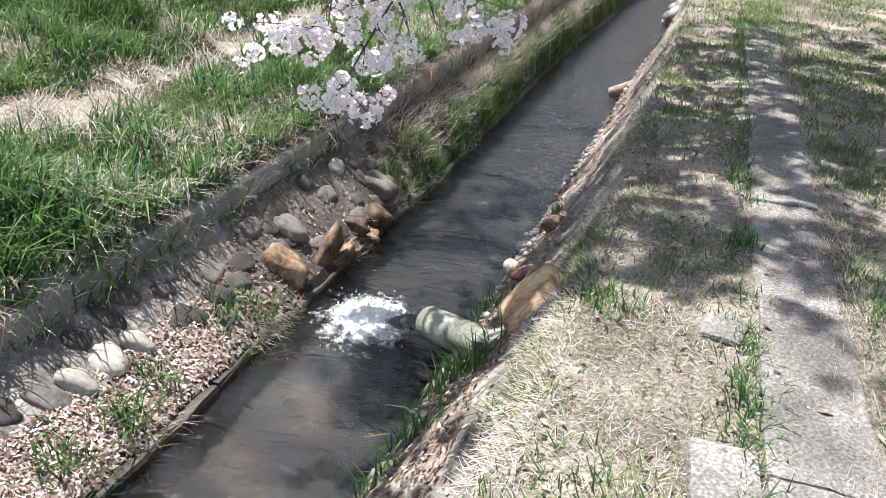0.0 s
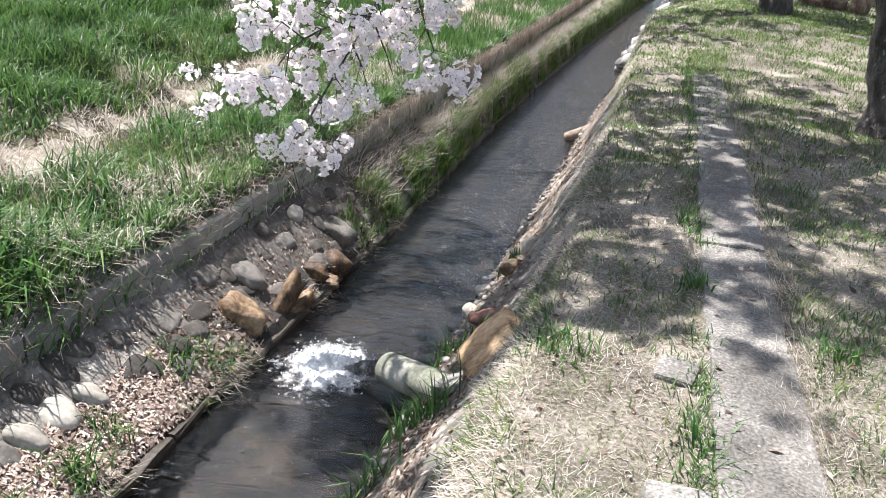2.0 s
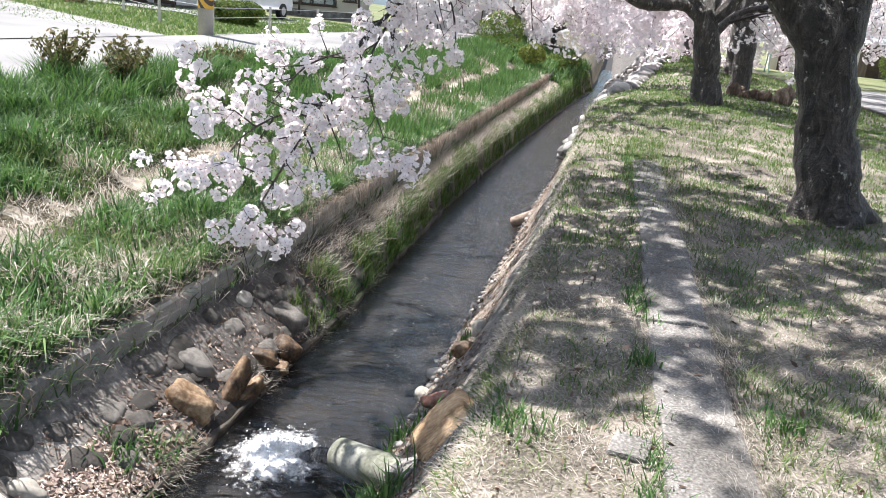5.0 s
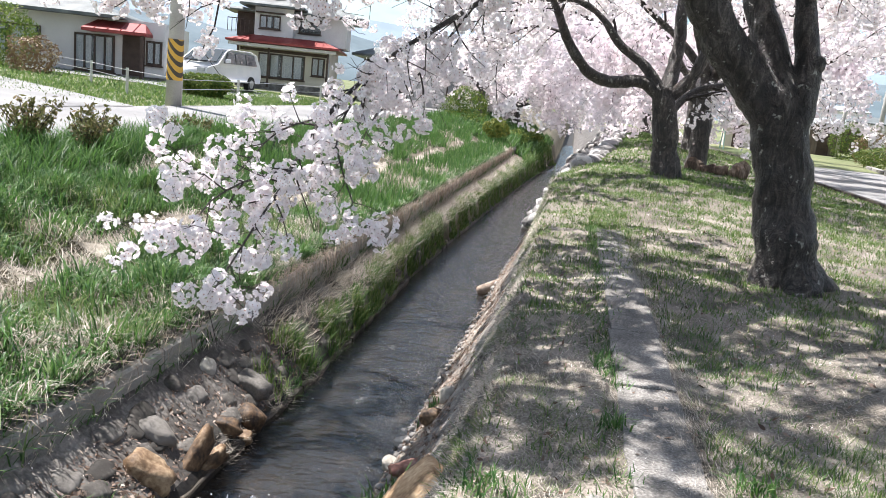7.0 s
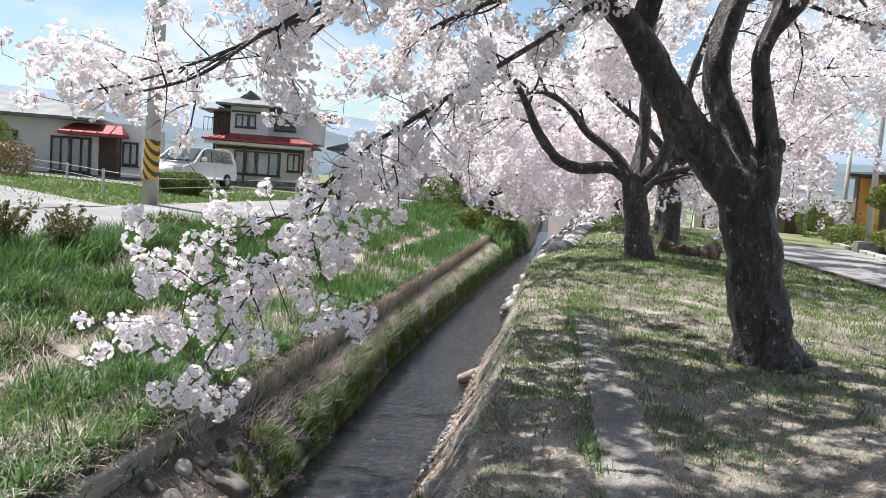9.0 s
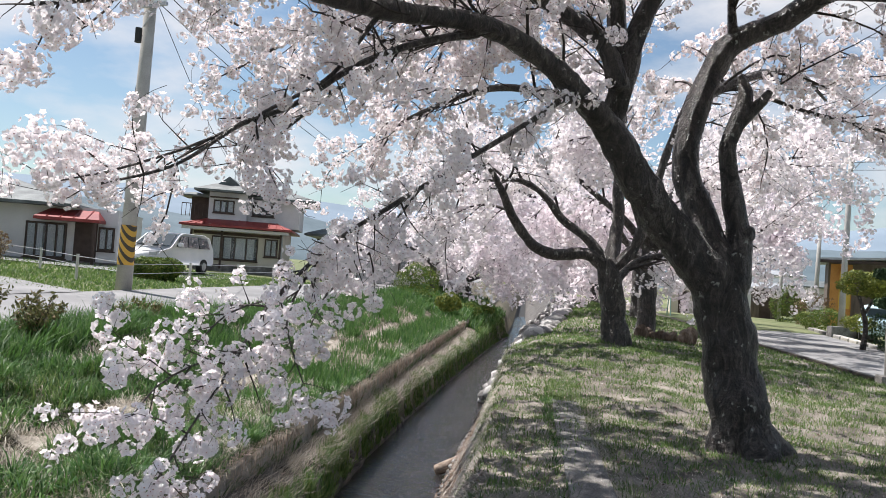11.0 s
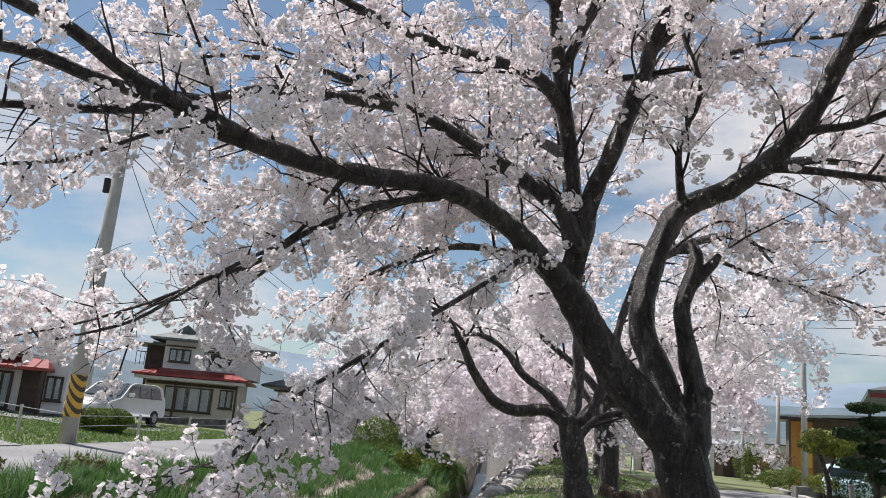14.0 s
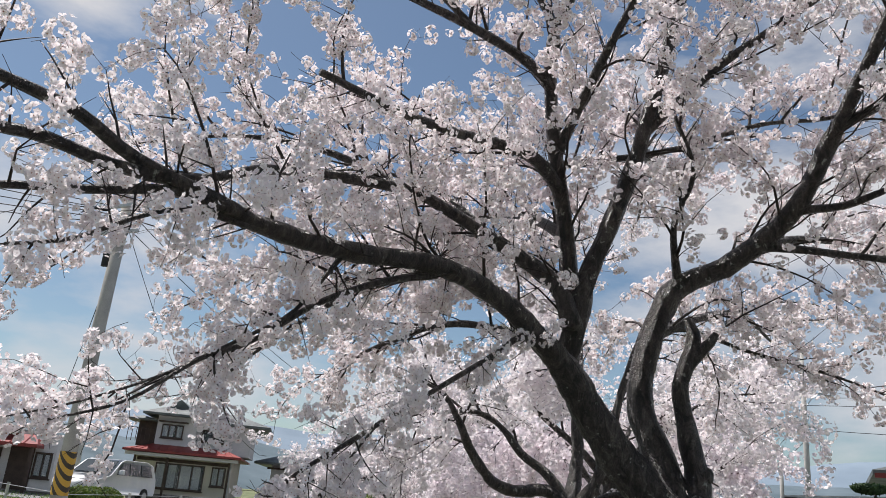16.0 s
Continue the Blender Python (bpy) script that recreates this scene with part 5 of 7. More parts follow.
def tuft(x, y, n, h, seed, material=None, wide=0.05):
    rng = np.random.default_rng(seed)
    px, py = rng.normal(x, wide, n), rng.normal(y, wide, n)
    v, f = blades(px, py, ground_z(px, py) - 0.01, rng.uniform(0.5, 1.0, n) * h, rng.uniform(0.005, 0.011, n), rng.uniform(0.25, 1.1, n), rng)
    t = thing("grass_tuft", "tuft of fresh green grass by the water", "grass", "tufts of grass", at=(x, y, float(ground_z(x, y))))
    o = raw("blade", v - np.array([x, y, float(ground_z(x, y))]), f, material or M_grass, t)
    tagged(o, kind="stuff")


for i, (x, y, n, h, wd) in enumerate(((-1.80, 2.05, 70, 0.15, 0.05), (-0.72, 2.86, 130, 0.19, 0.07), (-0.78, 2.34, 80, 0.16, 0.06), (-0.82, 2.14, 60, 0.14, 0.05), (-1.86, 2.30, 50, 0.12, 0.05),
                                      (-1.88, 5.5, 45, 0.11, 0.06), (-1.9, 2.85, 60, 0.13, 0.06), (-1.84, 3.05, 45, 0.11, 0.05), (-0.80, 3.55, 90, 0.17, 0.06), (-0.30, 2.72, 80, 0.08, 0.07), (-0.16, 2.62, 100, 0.09, 0.08),
                                      (-1.83, 1.72, 60, 0.12, 0.05), (0.30, 2.2, 26, 0.075, 0.03), (0.31, 3.3, 40, 0.12, 0.03), (0.80, 2.85, 60, 0.10, 0.05), (0.9, 1.9, 60, 0.1, 0.06), (-0.70, 4.9, 40, 0.12, 0.04))):
    tuft(x, y, n, h, 100 + i, wide=wd)

# ---- stones ----
M_stone = mat("grey_stone", [(0.10, 0.093, 0.085), (0.19, 0.18, 0.168), (0.32, 0.31, 0.29)], 7, 0.85, 0.6, 60, random_tint=0.3, depth=0.008)
M_pale = mat("pale_stone", [(0.26, 0.245, 0.21), (0.38, 0.36, 0.32), (0.50, 0.48, 0.43)], 7, 0.85, 0.5, 60, random_tint=0.25, depth=0.008)
M_rust = mat("rusty_stone", [(0.030, 0.021, 0.015), (0.14, 0.086, 0.046), (0.35, 0.26, 0.165)], 11, 0.68, 0.7, 50, random_tint=0.2, depth=0.012)
M_ochre = mat("ochre_stone", [(0.17, 0.105, 0.06), (0.42, 0.275, 0.155), (0.62, 0.46, 0.29)], 5, 0.8, 0.8, 40, stretch=(1, 2.5, 1), depth=0.02)
# cobble colour darkened to carry the shade that lies over the slope
M_cobble = mat("shaded_cobble", [(0.035, 0.032, 0.028), (0.08, 0.074, 0.066), (0.17, 0.16, 0.145)], 7, 0.85, 0.6, 60, random_tint=0.3, depth=0.008)
M_brick = mat("red_stone", [(0.14, 0.065, 0.05), (0.24, 0.12, 0.09), (0.36, 0.24, 0.19)], 8, 0.85, 0.6, 60, depth=0.008)




def stone_bm(sx, sy, sz, seed, sub=2, blocky=0.0):
    bm = bmesh.new()
    bmesh.ops.create_icosphere(bm, subdivisions=sub, radius=1.0)
    off = Vector((seed * 3.7, seed * 1.3, seed * 2.1))
    for v in bm.verts:
        c = v.co.normalized()
        if blocky:
            m = max(abs(c.x), abs(c.y), abs(c.z))
            c = c.lerp(c / m * 0.82, blocky)
        r = 1 + (0.26 + 0.16 * blocky) * noise.noise(v.co * 1.1 + off) + (0.10 + 0.14 * blocky) * noise.noise(v.co * 2.5 + off) + 0.07 * noise.noise(v.co * 5 + off)
        v.co = Vector((c.x * sx * r, c.y * sy * r, c.z * sz * r))
    for f in bm.faces:
        f.smooth = sub > 2
    return bm


def loose_stone(x, y, size, rot, material, label, seed, blocky=0.2, lift=0.35, group="stones by the stream", name="stone"):
    z = float(ground_z(x, y)) + size[2] * lift
    ob = part(name, stone_bm(*size, seed, 3, blocky), material)
    ob.matrix_world = pose(x, y, z, *rot)
    return tagged(ob, label, "stone", group)


for i, (x, y, s, rot, m, lab, bl) in enumerate((
        (-1.90, 3.45, (0.135, 0.09, 0.075), (10, 35, 20), M_rust, "angular tan stone leaning on the bank", 0.75),
        (-1.83, 3.80, (0.045, 0.19, 0.065), (38, -10, -25), M_rust, "long orange-brown stone block lying on the bank", 0.7),
        (-1.775, 3.90, (0.035, 0.13, 0.055), (25, 0, -20), M_rust, "narrow orange-brown stone by the edging", 0.7),
        (-1.85, 4.28, (0.10, 0.07, 0.055), (0, 20, 10), M_rust, "tan stone lying on the masonry slope", 0.4),
        (-1.82, 4.58, (0.10, 0.12, 0.08), (0, 25, 40), M_rust, "bright orange-stained stone at the water edge", 0.4),
        (-1.775, 4.38, (0.05, 0.07, 0.04), (0, 0, 10), M_rust, "small brown stone by the edging", 0.3),
        (-1.93, 4.85, (0.15, 0.09, 0.075), (0, 15, -15), M_cobble, "flat grey stone on the slope", 0.8),
        (-2.02, 3.75, (0.12, 0.10, 0.05), (0, 35, 10), M_cobble, "dark grey stone half buried in the slope", 0.3),
        (-0.665, 3.92, (0.105, 0.06, 0.05), (0, -25, 15), M_brick, "reddish broken brick-like stone on the bank", 0.8),
        (-0.47, 3.04, (0.17, 0.16, 0.045), (10, -44, 25), M_ochre, "flat orange-stained slab on the bank", 0.55),
        (-0.64, 4.52, (0.08, 0.07, 0.06), (0, -10, 0), M_rust, "orange stone by the water", 0.3),
        (-0.57, 4.66, (0.07, 0.055, 0.055), (0, -10, 0), M_pale, "pale pink stone by the water", 0.3),
        (-0.84, 4.35, (0.05, 0.08, 0.04), (0, 0, 0), M_pale, "pale stone at the water edge", 0.3),
        (-0.85, 4.75, (0.05, 0.06, 0.04), (0, 0, 0), M_pale, "pale stone at the water edge", 0.3),
        (-0.83, 6.3, (0.05, 0.06, 0.04), (0, 0, 0), M_stone, "grey stone at the water edge", 0.3))):
    loose_stone(x, y, s, rot, m, lab, i + 1, bl)


def build_masonry():
    """Cobbles set in the mortar of the slope below the wall, and the rough ones at the water's edge."""
    t = thing("masonry_slope", "cobbles set in grey mortar below the ditch wall", "stone slope", kind="structure")
    r = random.Random(5)
    meshes = []
    for k in range(7):
        bm = stone_bm(0.085 * r.uniform(0.8, 1.1), 0.058 * r.uniform(0.85, 1.1), 0.05 if k < 2 else 0.032, 40 + k, 3, 0.25)
        me = bpy.data.meshes.new("cobble")
        bm.to_mesh(me)
        bm.free()
        me.materials.append(M_pale if k in (0, 1) else M_cobble)
        meshes.append(me)
    fixed = [(-2.03, 2.05, 0, 12), (-2.03, 2.225, 1, -8), (-2.02, 2.39, 0, 20), (-2.16, 2.21, 3, 30), (-2.17, 2.41, 4, 0), (-2.05, 1.92, 4, 15), (-2.0, 2.66, 5, 100), (-2.20, 2.8, 2, 70), (-2.2, 2.55, 6, 40), (-2.1, 1.75, 2, 60), (-1.98, 2.73, 5, 20), (-2.13, 2.73, 3, 70), (-2.16, 4.62, 1, 100), (-2.17, 4.2, 3, 80)]
    cob = [(x, y, k, a, r.uniform(0.95, 1.15)) for x, y, k, a in fixed]
    for _ in range(420):
        y = 2.7 + 11 * r.random() ** 1.3
        x = r.uniform(-2.15, -1.88)
        if all((x - c[0]) ** 2 + ((y - c[1]) * 0.9) ** 2 > 0.013 for c in cob):
            cob.append((x, y, r.randrange(2, 7), r.uniform(60, 120), r.uniform(0.7, 1.25)))
    for x, y, k, a, s in cob:
        ob = new("cobble", meshes[k])
        ob.parent = t
        e = 0.05
        sl = math.degrees(math.atan2(float(ground_z(x + e, y) - ground_z(x - e, y)), 2 * e))
        ob.matrix_basis = Matrix.Translation((x, y, float(ground_z(x, y)) - 0.010)) @ Euler((0, -radians(sl), 0)).to_matrix().to_4x4() @ Matrix.Rotation(radians(a), 4, "Z") @ Matrix.Diagonal((s, s, s, 1))


build_masonry()


def build_gravel():
    """Small stones along the foot of the lawn bank and on the stream bed."""
    r = np.random.default_rng(8)
    bm = stone_bm(1, 1, 0.7, 3, 1)
    bmesh.ops.triangulate(bm, faces=bm.faces)
    tv = np.array([v.co[:] for v in bm.verts])
    tf = np.array([[v.index for v in f.verts] for f in bm.faces])
    bm.free()
    n = 550
    x = np.concatenate([r.uniform(-0.90, -0.70, 520), r.uniform(-1.7, -0.9, 30)])
    y = 1.2 + 14 * r.uniform(0, 1, n) ** 1.4
    x = bend(x, y)
    p = np.stack([x, y, ground_z(x, y)], -1)
    v, f, m = scatter(tv, tf, np.zeros(len(tf), int), p, np.tile([0, 0, 1.0], (n, 1)) + r.normal(0, 0.2, (n, 3)), r, (0.012, 0.035))
    tagged(raw("gravel", v, f, M_stone, smooth=True), "small stones at the water edge and on the bed", "gravel", kind="stuff")


build_gravel()

# ---- drain pipe, splash, log ----


def build_pipe():
    t = thing("drain_pipe", "short mossy concrete drain pipe jutting over the stream", "pipe")
    a, b = Vector((-1.02, 3.30, -0.735)), Vector((-0.30, 2.86, -0.56))
    d = (b - a).normalized()
    ax = d.to_track_quat("Z", "Y").to_matrix()
    bm = bmesh.new()
    L = (b - a).length
    rings = [(0, 0.060), (0, 0.078), (0.008, 0.084), (0.3, 0.085), (0.55, 0.087), (L, 0.09)]
    inner = [(0.30, 0.058)]
    prof = [inner[0]] + rings
    vs = []
    for s, r in prof:
        vs.append([bm.verts.new(a + d * s + ax @ Vector((r * (1 + 0.03 * noise.noise(Vector((k, s * 5, r * 9)))) * math.cos(k * math.tau / 28), r * math.sin(k * math.tau / 28), 0))) for k in range(28)])
    for i in range(len(vs) - 1):
        for k in range(28):
            bm.faces.new((vs[i][k], vs[i][(k + 1) % 28], vs[i + 1][(k + 1) % 28], vs[i + 1][k]))
    for f in bm.faces:
        f.smooth = True
    bmesh.ops.recalc_face_normals(bm, faces=bm.faces)
    part("barrel", bm, M_pipe, t)
    bm = stone_bm(0.12, 0.10, 0.05, 91, 2, 0.5)
    bmesh.ops.transform(bm, matrix=pose(-0.62, 3.02, -0.57, 0, -25, -30), verts=bm.verts)
    part("mortar_collar", bm, M_conc, t)
    return t


M_pipe = mat("mossy_concrete", [(0.09, 0.105, 0.07), (0.19, 0.195, 0.155), (0.36, 0.36, 0.32)], 5, 0.85, 0.5, 60, depth=0.006)
build_pipe()
M_foam = leafy("white_foam", [(0.80, 0.82, 0.83), (0.92, 0.93, 0.94)], (0.9, 0.92, 0.93), 0.4, 0.3)


def froth_material():
    """White froth, thick in the middle and torn to lace at the rim."""
    m = bpy.data.materials.new("froth")
    m.use_nodes = True
    nt = m.node_tree
    n, l = nt.nodes, nt.links
    b = n["Principled BSDF"]
    b.inputs["Base Color"].default_value = (0.9, 0.92, 0.93, 1)
    b.inputs["Roughness"].default_value = 0.35
    tc = n.new("ShaderNodeTexCoord")
    ln = n.new("ShaderNodeVectorMath")
    ln.operation = "LENGTH"
    sc = n.new("ShaderNodeVectorMath")
    sc.operation = "MULTIPLY"
    sc.inputs[1].default_value = (3.4, 2.9, 0.0)
    l.new(tc.outputs["Object"], sc.inputs[0])
    l.new(sc.outputs["Vector"], ln.inputs[0])
    t = n.new("ShaderNodeTexNoise")
    t.inputs["Scale"].default_value, t.inputs["Detail"].default_value, t.inputs["Roughness"].default_value = 16.0, 6.0, 0.72
    l.new(tc.outputs["Object"], t.inputs["Vector"])
    s1 = n.new("ShaderNodeMath")
    s1.operation = "MULTIPLY_ADD"
    s1.inputs[1].default_value, s1.inputs[2].default_value = 2.0, -0.40
    l.new(t.outputs["Fac"], s1.inputs[0])
    s2 = n.new("ShaderNodeMath")
    s2.operation = "SUBTRACT"
    l.new(s1.outputs[0], s2.inputs[0])
    l.new(ln.outputs["Value"], s2.inputs[1])
    s3 = n.new("ShaderNodeMath")
    s3.operation = "MULTIPLY_ADD"
    s3.use_clamp = True
    s3.inputs[1].default_value, s3.inputs[2].default_value = 1.25, 0.36
    l.new(s2.outputs[0], s3.inputs[0])
    l.new(s3.outputs[0], b.inputs["Alpha"])
    return m


def build_splash():
    """Froth and thrown drops where the pipe's water falls in, standing still."""
    r = np.random.default_rng(9)
    cx, cy = -1.36, 3.36
    cz = float(water_z(cy))
    t = thing("splash", "white foaming splash where drain water falls in", "splash", at=(cx, cy, cz))
    g = np.linspace(-0.42, 0.42, 70)
    gx, gy = np.meshgrid(g, g)
    rad = np.sqrt((gx * 3.4) ** 2 + (gy * 2.9) ** 2)
    lump = np.array([noise.noise(Vector((a * 17, b * 17, 1.0))) + 0.6 * noise.noise(Vector((a * 40, b * 40, 4.0))) for a, b in zip(gx.ravel(), gy.ravel())]).reshape(gx.shape)
    gz = -0.0646 * gy + 0.010 + np.exp(-rad ** 2 * 2.2) * (0.045 + 0.035 * lump) + 0.004 * lump
    i = np.arange(69)[:, None] * 70 + np.arange(69)[None]
    F = np.stack([i, i + 1, i + 71, i + 70], -1).reshape(-1, 4)
    keep = (rad < 1.35)[:-1, :-1].ravel()
    raw("froth", np.stack([gx, gy, gz], -1).reshape(-1, 3), F[keep], froth_material(), t, smooth=True)
    bm = bmesh.new()
    bmesh.ops.create_icosphere(bm, subdivisions=1, radius=1.0)
    tv = np.array([v.co[:] for v in bm.verts])
    tf = np.array([[v.index for v in f.verts] for f in bm.faces])
    bm.free()
    n = 900
    rad = np.abs(r.normal(0, 0.5, n))
    a = r.uniform(0, 2 * np.pi, n)
    x, y = 0.24 * rad * np.cos(a), 0.28 * rad * np.sin(a)
    z = -0.0646 * y + 0.02 + np.abs(r.normal(0, 0.035, n)) * np.exp(-rad * 1.2) * 1.6
    s = r.uniform(0.0015, 0.006, n)
    V = np.stack([x, y, z], -1)[:, None] + tv[None] * s[:, None, None]
    F = tf[None] + (np.arange(n) * len(tv))[:, None, None]
    tagged(raw("spray", V.reshape(-1, 3), F.reshape(-1, 3), M_foam, t, smooth=True), kind="stuff")
    pth = spline([(0.36, -0.07, 0.105, 0.05), (0.28, -0.03, 0.095, 0.045), (0.18, 0.0, 0.055, 0.04), (0.10, 0.02, -0.01, 0.05)], 0.02)
    v, f = tube(pth, 8, 0.12, r)
    raw("jet", v, f, water.data.materials[0], t, "clear falling jet of water", smooth=True)


build_splash()
M_log = mat("barkless_log", [(0.14, 0.10, 0.075), (0.27, 0.21, 0.165), (0.40, 0.34, 0.28)], 6, 0.85, 0.5, 50, stretch=(1, 4, 4), depth=0.006)


def build_log():
    t = thing("log", "short cut weathered log lying on the stream bank", "log")
    r = np.random.default_rng(10)
    p = spline([(-0.93, 9.75, -1.10, 0.07), (-0.72, 9.68, -0.98, 0.072), (-0.46, 9.60, -0.84, 0.066)], 0.05)
    v, f = tube(p, 16, 0.03, r)
    raw("wood", v, f, M_log, t, smooth=True)
    d = Vector(p[0, :3] - p[1, :3]).normalized()
    bm = bmesh.new()
    bmesh.ops.create_circle(bm, cap_ends=True, segments=16, radius=0.074, matrix=Matrix.Translation(Vector(p[0, :3]) + d * 0.002) @ d.to_track_quat("Z", "Y").to_matrix().to_4x4())
    part("cut_end", bm, M_leaf, t, "pale sawn end")


build_log()

# ---- far side of the lane: houses, pole, car ----
M_plaster = mat("grey_plaster", [(0.54, 0.53, 0.53), (0.62, 0.61, 0.605), (0.70, 0.69, 0.68)], 0.8, 0.9, 0.12, 25, depth=0.004)
M_cream = mat("cream_plaster", [(0.50, 0.47, 0.40), (0.60, 0.57, 0.49)], 0.8, 0.9, 0.12, 25, depth=0.004)
M_redroof = mat("red_sheet_roof", [(0.16, 0.022, 0.020), (0.23, 0.034, 0.03), (0.30, 0.06, 0.05)], 1.2, 0.5, 0.15, 20, depth=0.004)
M_darkroof = mat("dark_tile_roof", [(0.055, 0.065, 0.065), (0.10, 0.115, 0.115), (0.17, 0.19, 0.185)], 1.5, 0.6, 0.3, 20, depth=0.01)
M_trim = mat("dark_brown_trim", [(0.035, 0.022, 0.016), (0.08, 0.052, 0.04)], 3, 0.6, 0.2, 30)
M_soffit = mat("pale_soffit", [(0.46, 0.45, 0.43), (0.56, 0.55, 0.52)], 1, 0.8, 0.05, 20)
M_metal = mat("grey_metal", [(0.35, 0.36, 0.37), (0.5, 0.51, 0.52)], 3, 0.45, 0.05, 30, metal=0.6)
M_white = mat("white_paint", [(0.72, 0.73, 0.74), (0.80, 0.80, 0.80)], 2, 0.35, 0.02, 20)
M_curtain = mat("pale_curtain", [(0.58, 0.62, 0.65), (0.74, 0.76, 0.77)], 3, 0.9, 0.2, 20, stretch=(6, 6, 0.3))
M_wood = mat("brown_boards", [(0.075, 0.058, 0.048), (0.125, 0.098, 0.082), (0.18, 0.145, 0.12)], 2, 0.75, 0.3, 30, stretch=(4, 4, 0.5))
M_orange = mat("orange_wall", [(0.42, 0.18, 0.05), (0.55, 0.26, 0.07), (0.62, 0.32, 0.10)], 1.5, 0.8, 0.1, 20)
M_yellow = mat("yellow_board", [(0.62, 0.40, 0.06), (0.72, 0.50, 0.10)], 1.5, 0.7, 0.05, 20)
M_black = mat("black_rubber", [(0.012, 0.012, 0.012), (0.03, 0.03, 0.03)], 5, 0.7, 0.1, 60)


def glass_material(name, tint):
    m = bpy.data.materials.new(name)
    m.use_nodes = True
    b = m.node_tree.nodes["Principled BSDF"]
    b.inputs["Base Color"].default_value = (*tint, 1)
    b.inputs["Roughness"].default_value = 0.06
    b.inputs["Specular IOR Level"].default_value = 0.7
    return m


M_glass = glass_material("window_glass", (0.035, 0.045, 0.05))
M_pane = glass_material("pane_glass", (0.25, 0.29, 0.31))
M_pane.node_tree.nodes["Principled BSDF"].inputs["Alpha"].default_value = 0.22


def frame_of(side, parent, x0, x1, z0, z1, y, sash=2, depth=0.08, material=None, curtain=True):
    """A window in a wall that faces local -y: frame, sill, panes and curtains, at the wall's plane y."""
    w = new("window")
    w.parent = parent
    if side:
        w.matrix_basis = Matrix.Rotation(radians(side), 4, "Z")
    t = 0.07
    bm = bmesh.new()
    for a in ((x0, x1, z0, z0 + t), (x0, x1, z1 - t, z1), (x0, x0 + t, z0 + t, z1 - t), (x1 - t, x1, z0 + t, z1 - t)):
        box(bm, a[0], a[1], y - depth, y + 0.02, a[2], a[3])
    part("frame", bm, material or M_trim, w)
    for k in range(1, sash):
        xm = x0 + (x1 - x0) * k / sash
        part("mullion", boxed(xm - 0.025, xm + 0.025, y - depth * 0.8, y + 0.01, z0 + t, z1 - t), material or M_trim, w)
    for k in range(sash):
        a, b = x0 + (x1 - x0) * k / sash + 0.03, x0 + (x1 - x0) * (k + 1) / sash - 0.03
        part("pane", boxed(a, b, y - 0.03, y - 0.022, z0 + t, z1 - t), M_pane, w)
        # flat black sheet on the wall gives the darkness of an unlit room
        part("room_shade_sheet", boxed(a, b, y - 0.006, y - 0.002, z0 + t, z1 - t), M_black, w, "black sheet for the unlit room behind the glass")
        if curtain:
            part("curtain", boxed(a + 0.02, a + (b - a) * (0.94 if k % 2 == 0 else 0.7), y - 0.019, y - 0.008, z0 + t + 0.02, z1 - t - 0.02), M_curtain, w)
    part("sill", boxed(x0 - 0.06, x1 + 0.06, y - depth - 0.05, y, z0 - 0.06, z0), material or M_trim, w)
    return w


def hip_roof(name, x0, x1, y0, y1, z, rise, material, parent, ridge=0.4, thick=0.12):
    bm = bmesh.new()
    cx, cy = (x0 + x1) / 2, (y0 + y1) / 2
    if x1 - x0 > y1 - y0:
        r0, r1 = (x0 + (y1 - y0) * ridge, cy), (x1 - (y1 - y0) * ridge, cy)
    else:
        r0, r1 = (cx, y0 + (x1 - x0) * ridge), (cx, y1 - (x1 - x0) * ridge)
    lo = [bm.verts.new((x, y, z - thick)) for x, y in ((x0, y0), (x1, y0), (x1, y1), (x0, y1))]
    up = [bm.verts.new((x, y, z)) for x, y in ((x0, y0), (x1, y0), (x1, y1), (x0, y1))]
    ra, rb = bm.verts.new((*r0, z + rise)), bm.verts.new((*r1, z + rise))
    bm.faces.new(lo[::-1])
    for i in range(4):
        bm.faces.new((lo[i], lo[(i + 1) % 4], up[(i + 1) % 4], up[i]))
    if x1 - x0 > y1 - y0:
        bm.faces.new((up[0], up[1], rb, ra))
        bm.faces.new((up[1], up[2], rb))
        bm.faces.new((up[2], up[3], ra, rb))
        bm.faces.new((up[3], up[0], ra))
    else:
        bm.faces.new((up[0], up[1], ra))
        bm.faces.new((up[1], up[2], rb, ra))
        bm.faces.new((up[2], up[3], rb))
        bm.faces.new((up[3], up[0], ra, rb))
    roof = part(name, bm, material, parent)
    return roof, (r0, r1, z + rise)


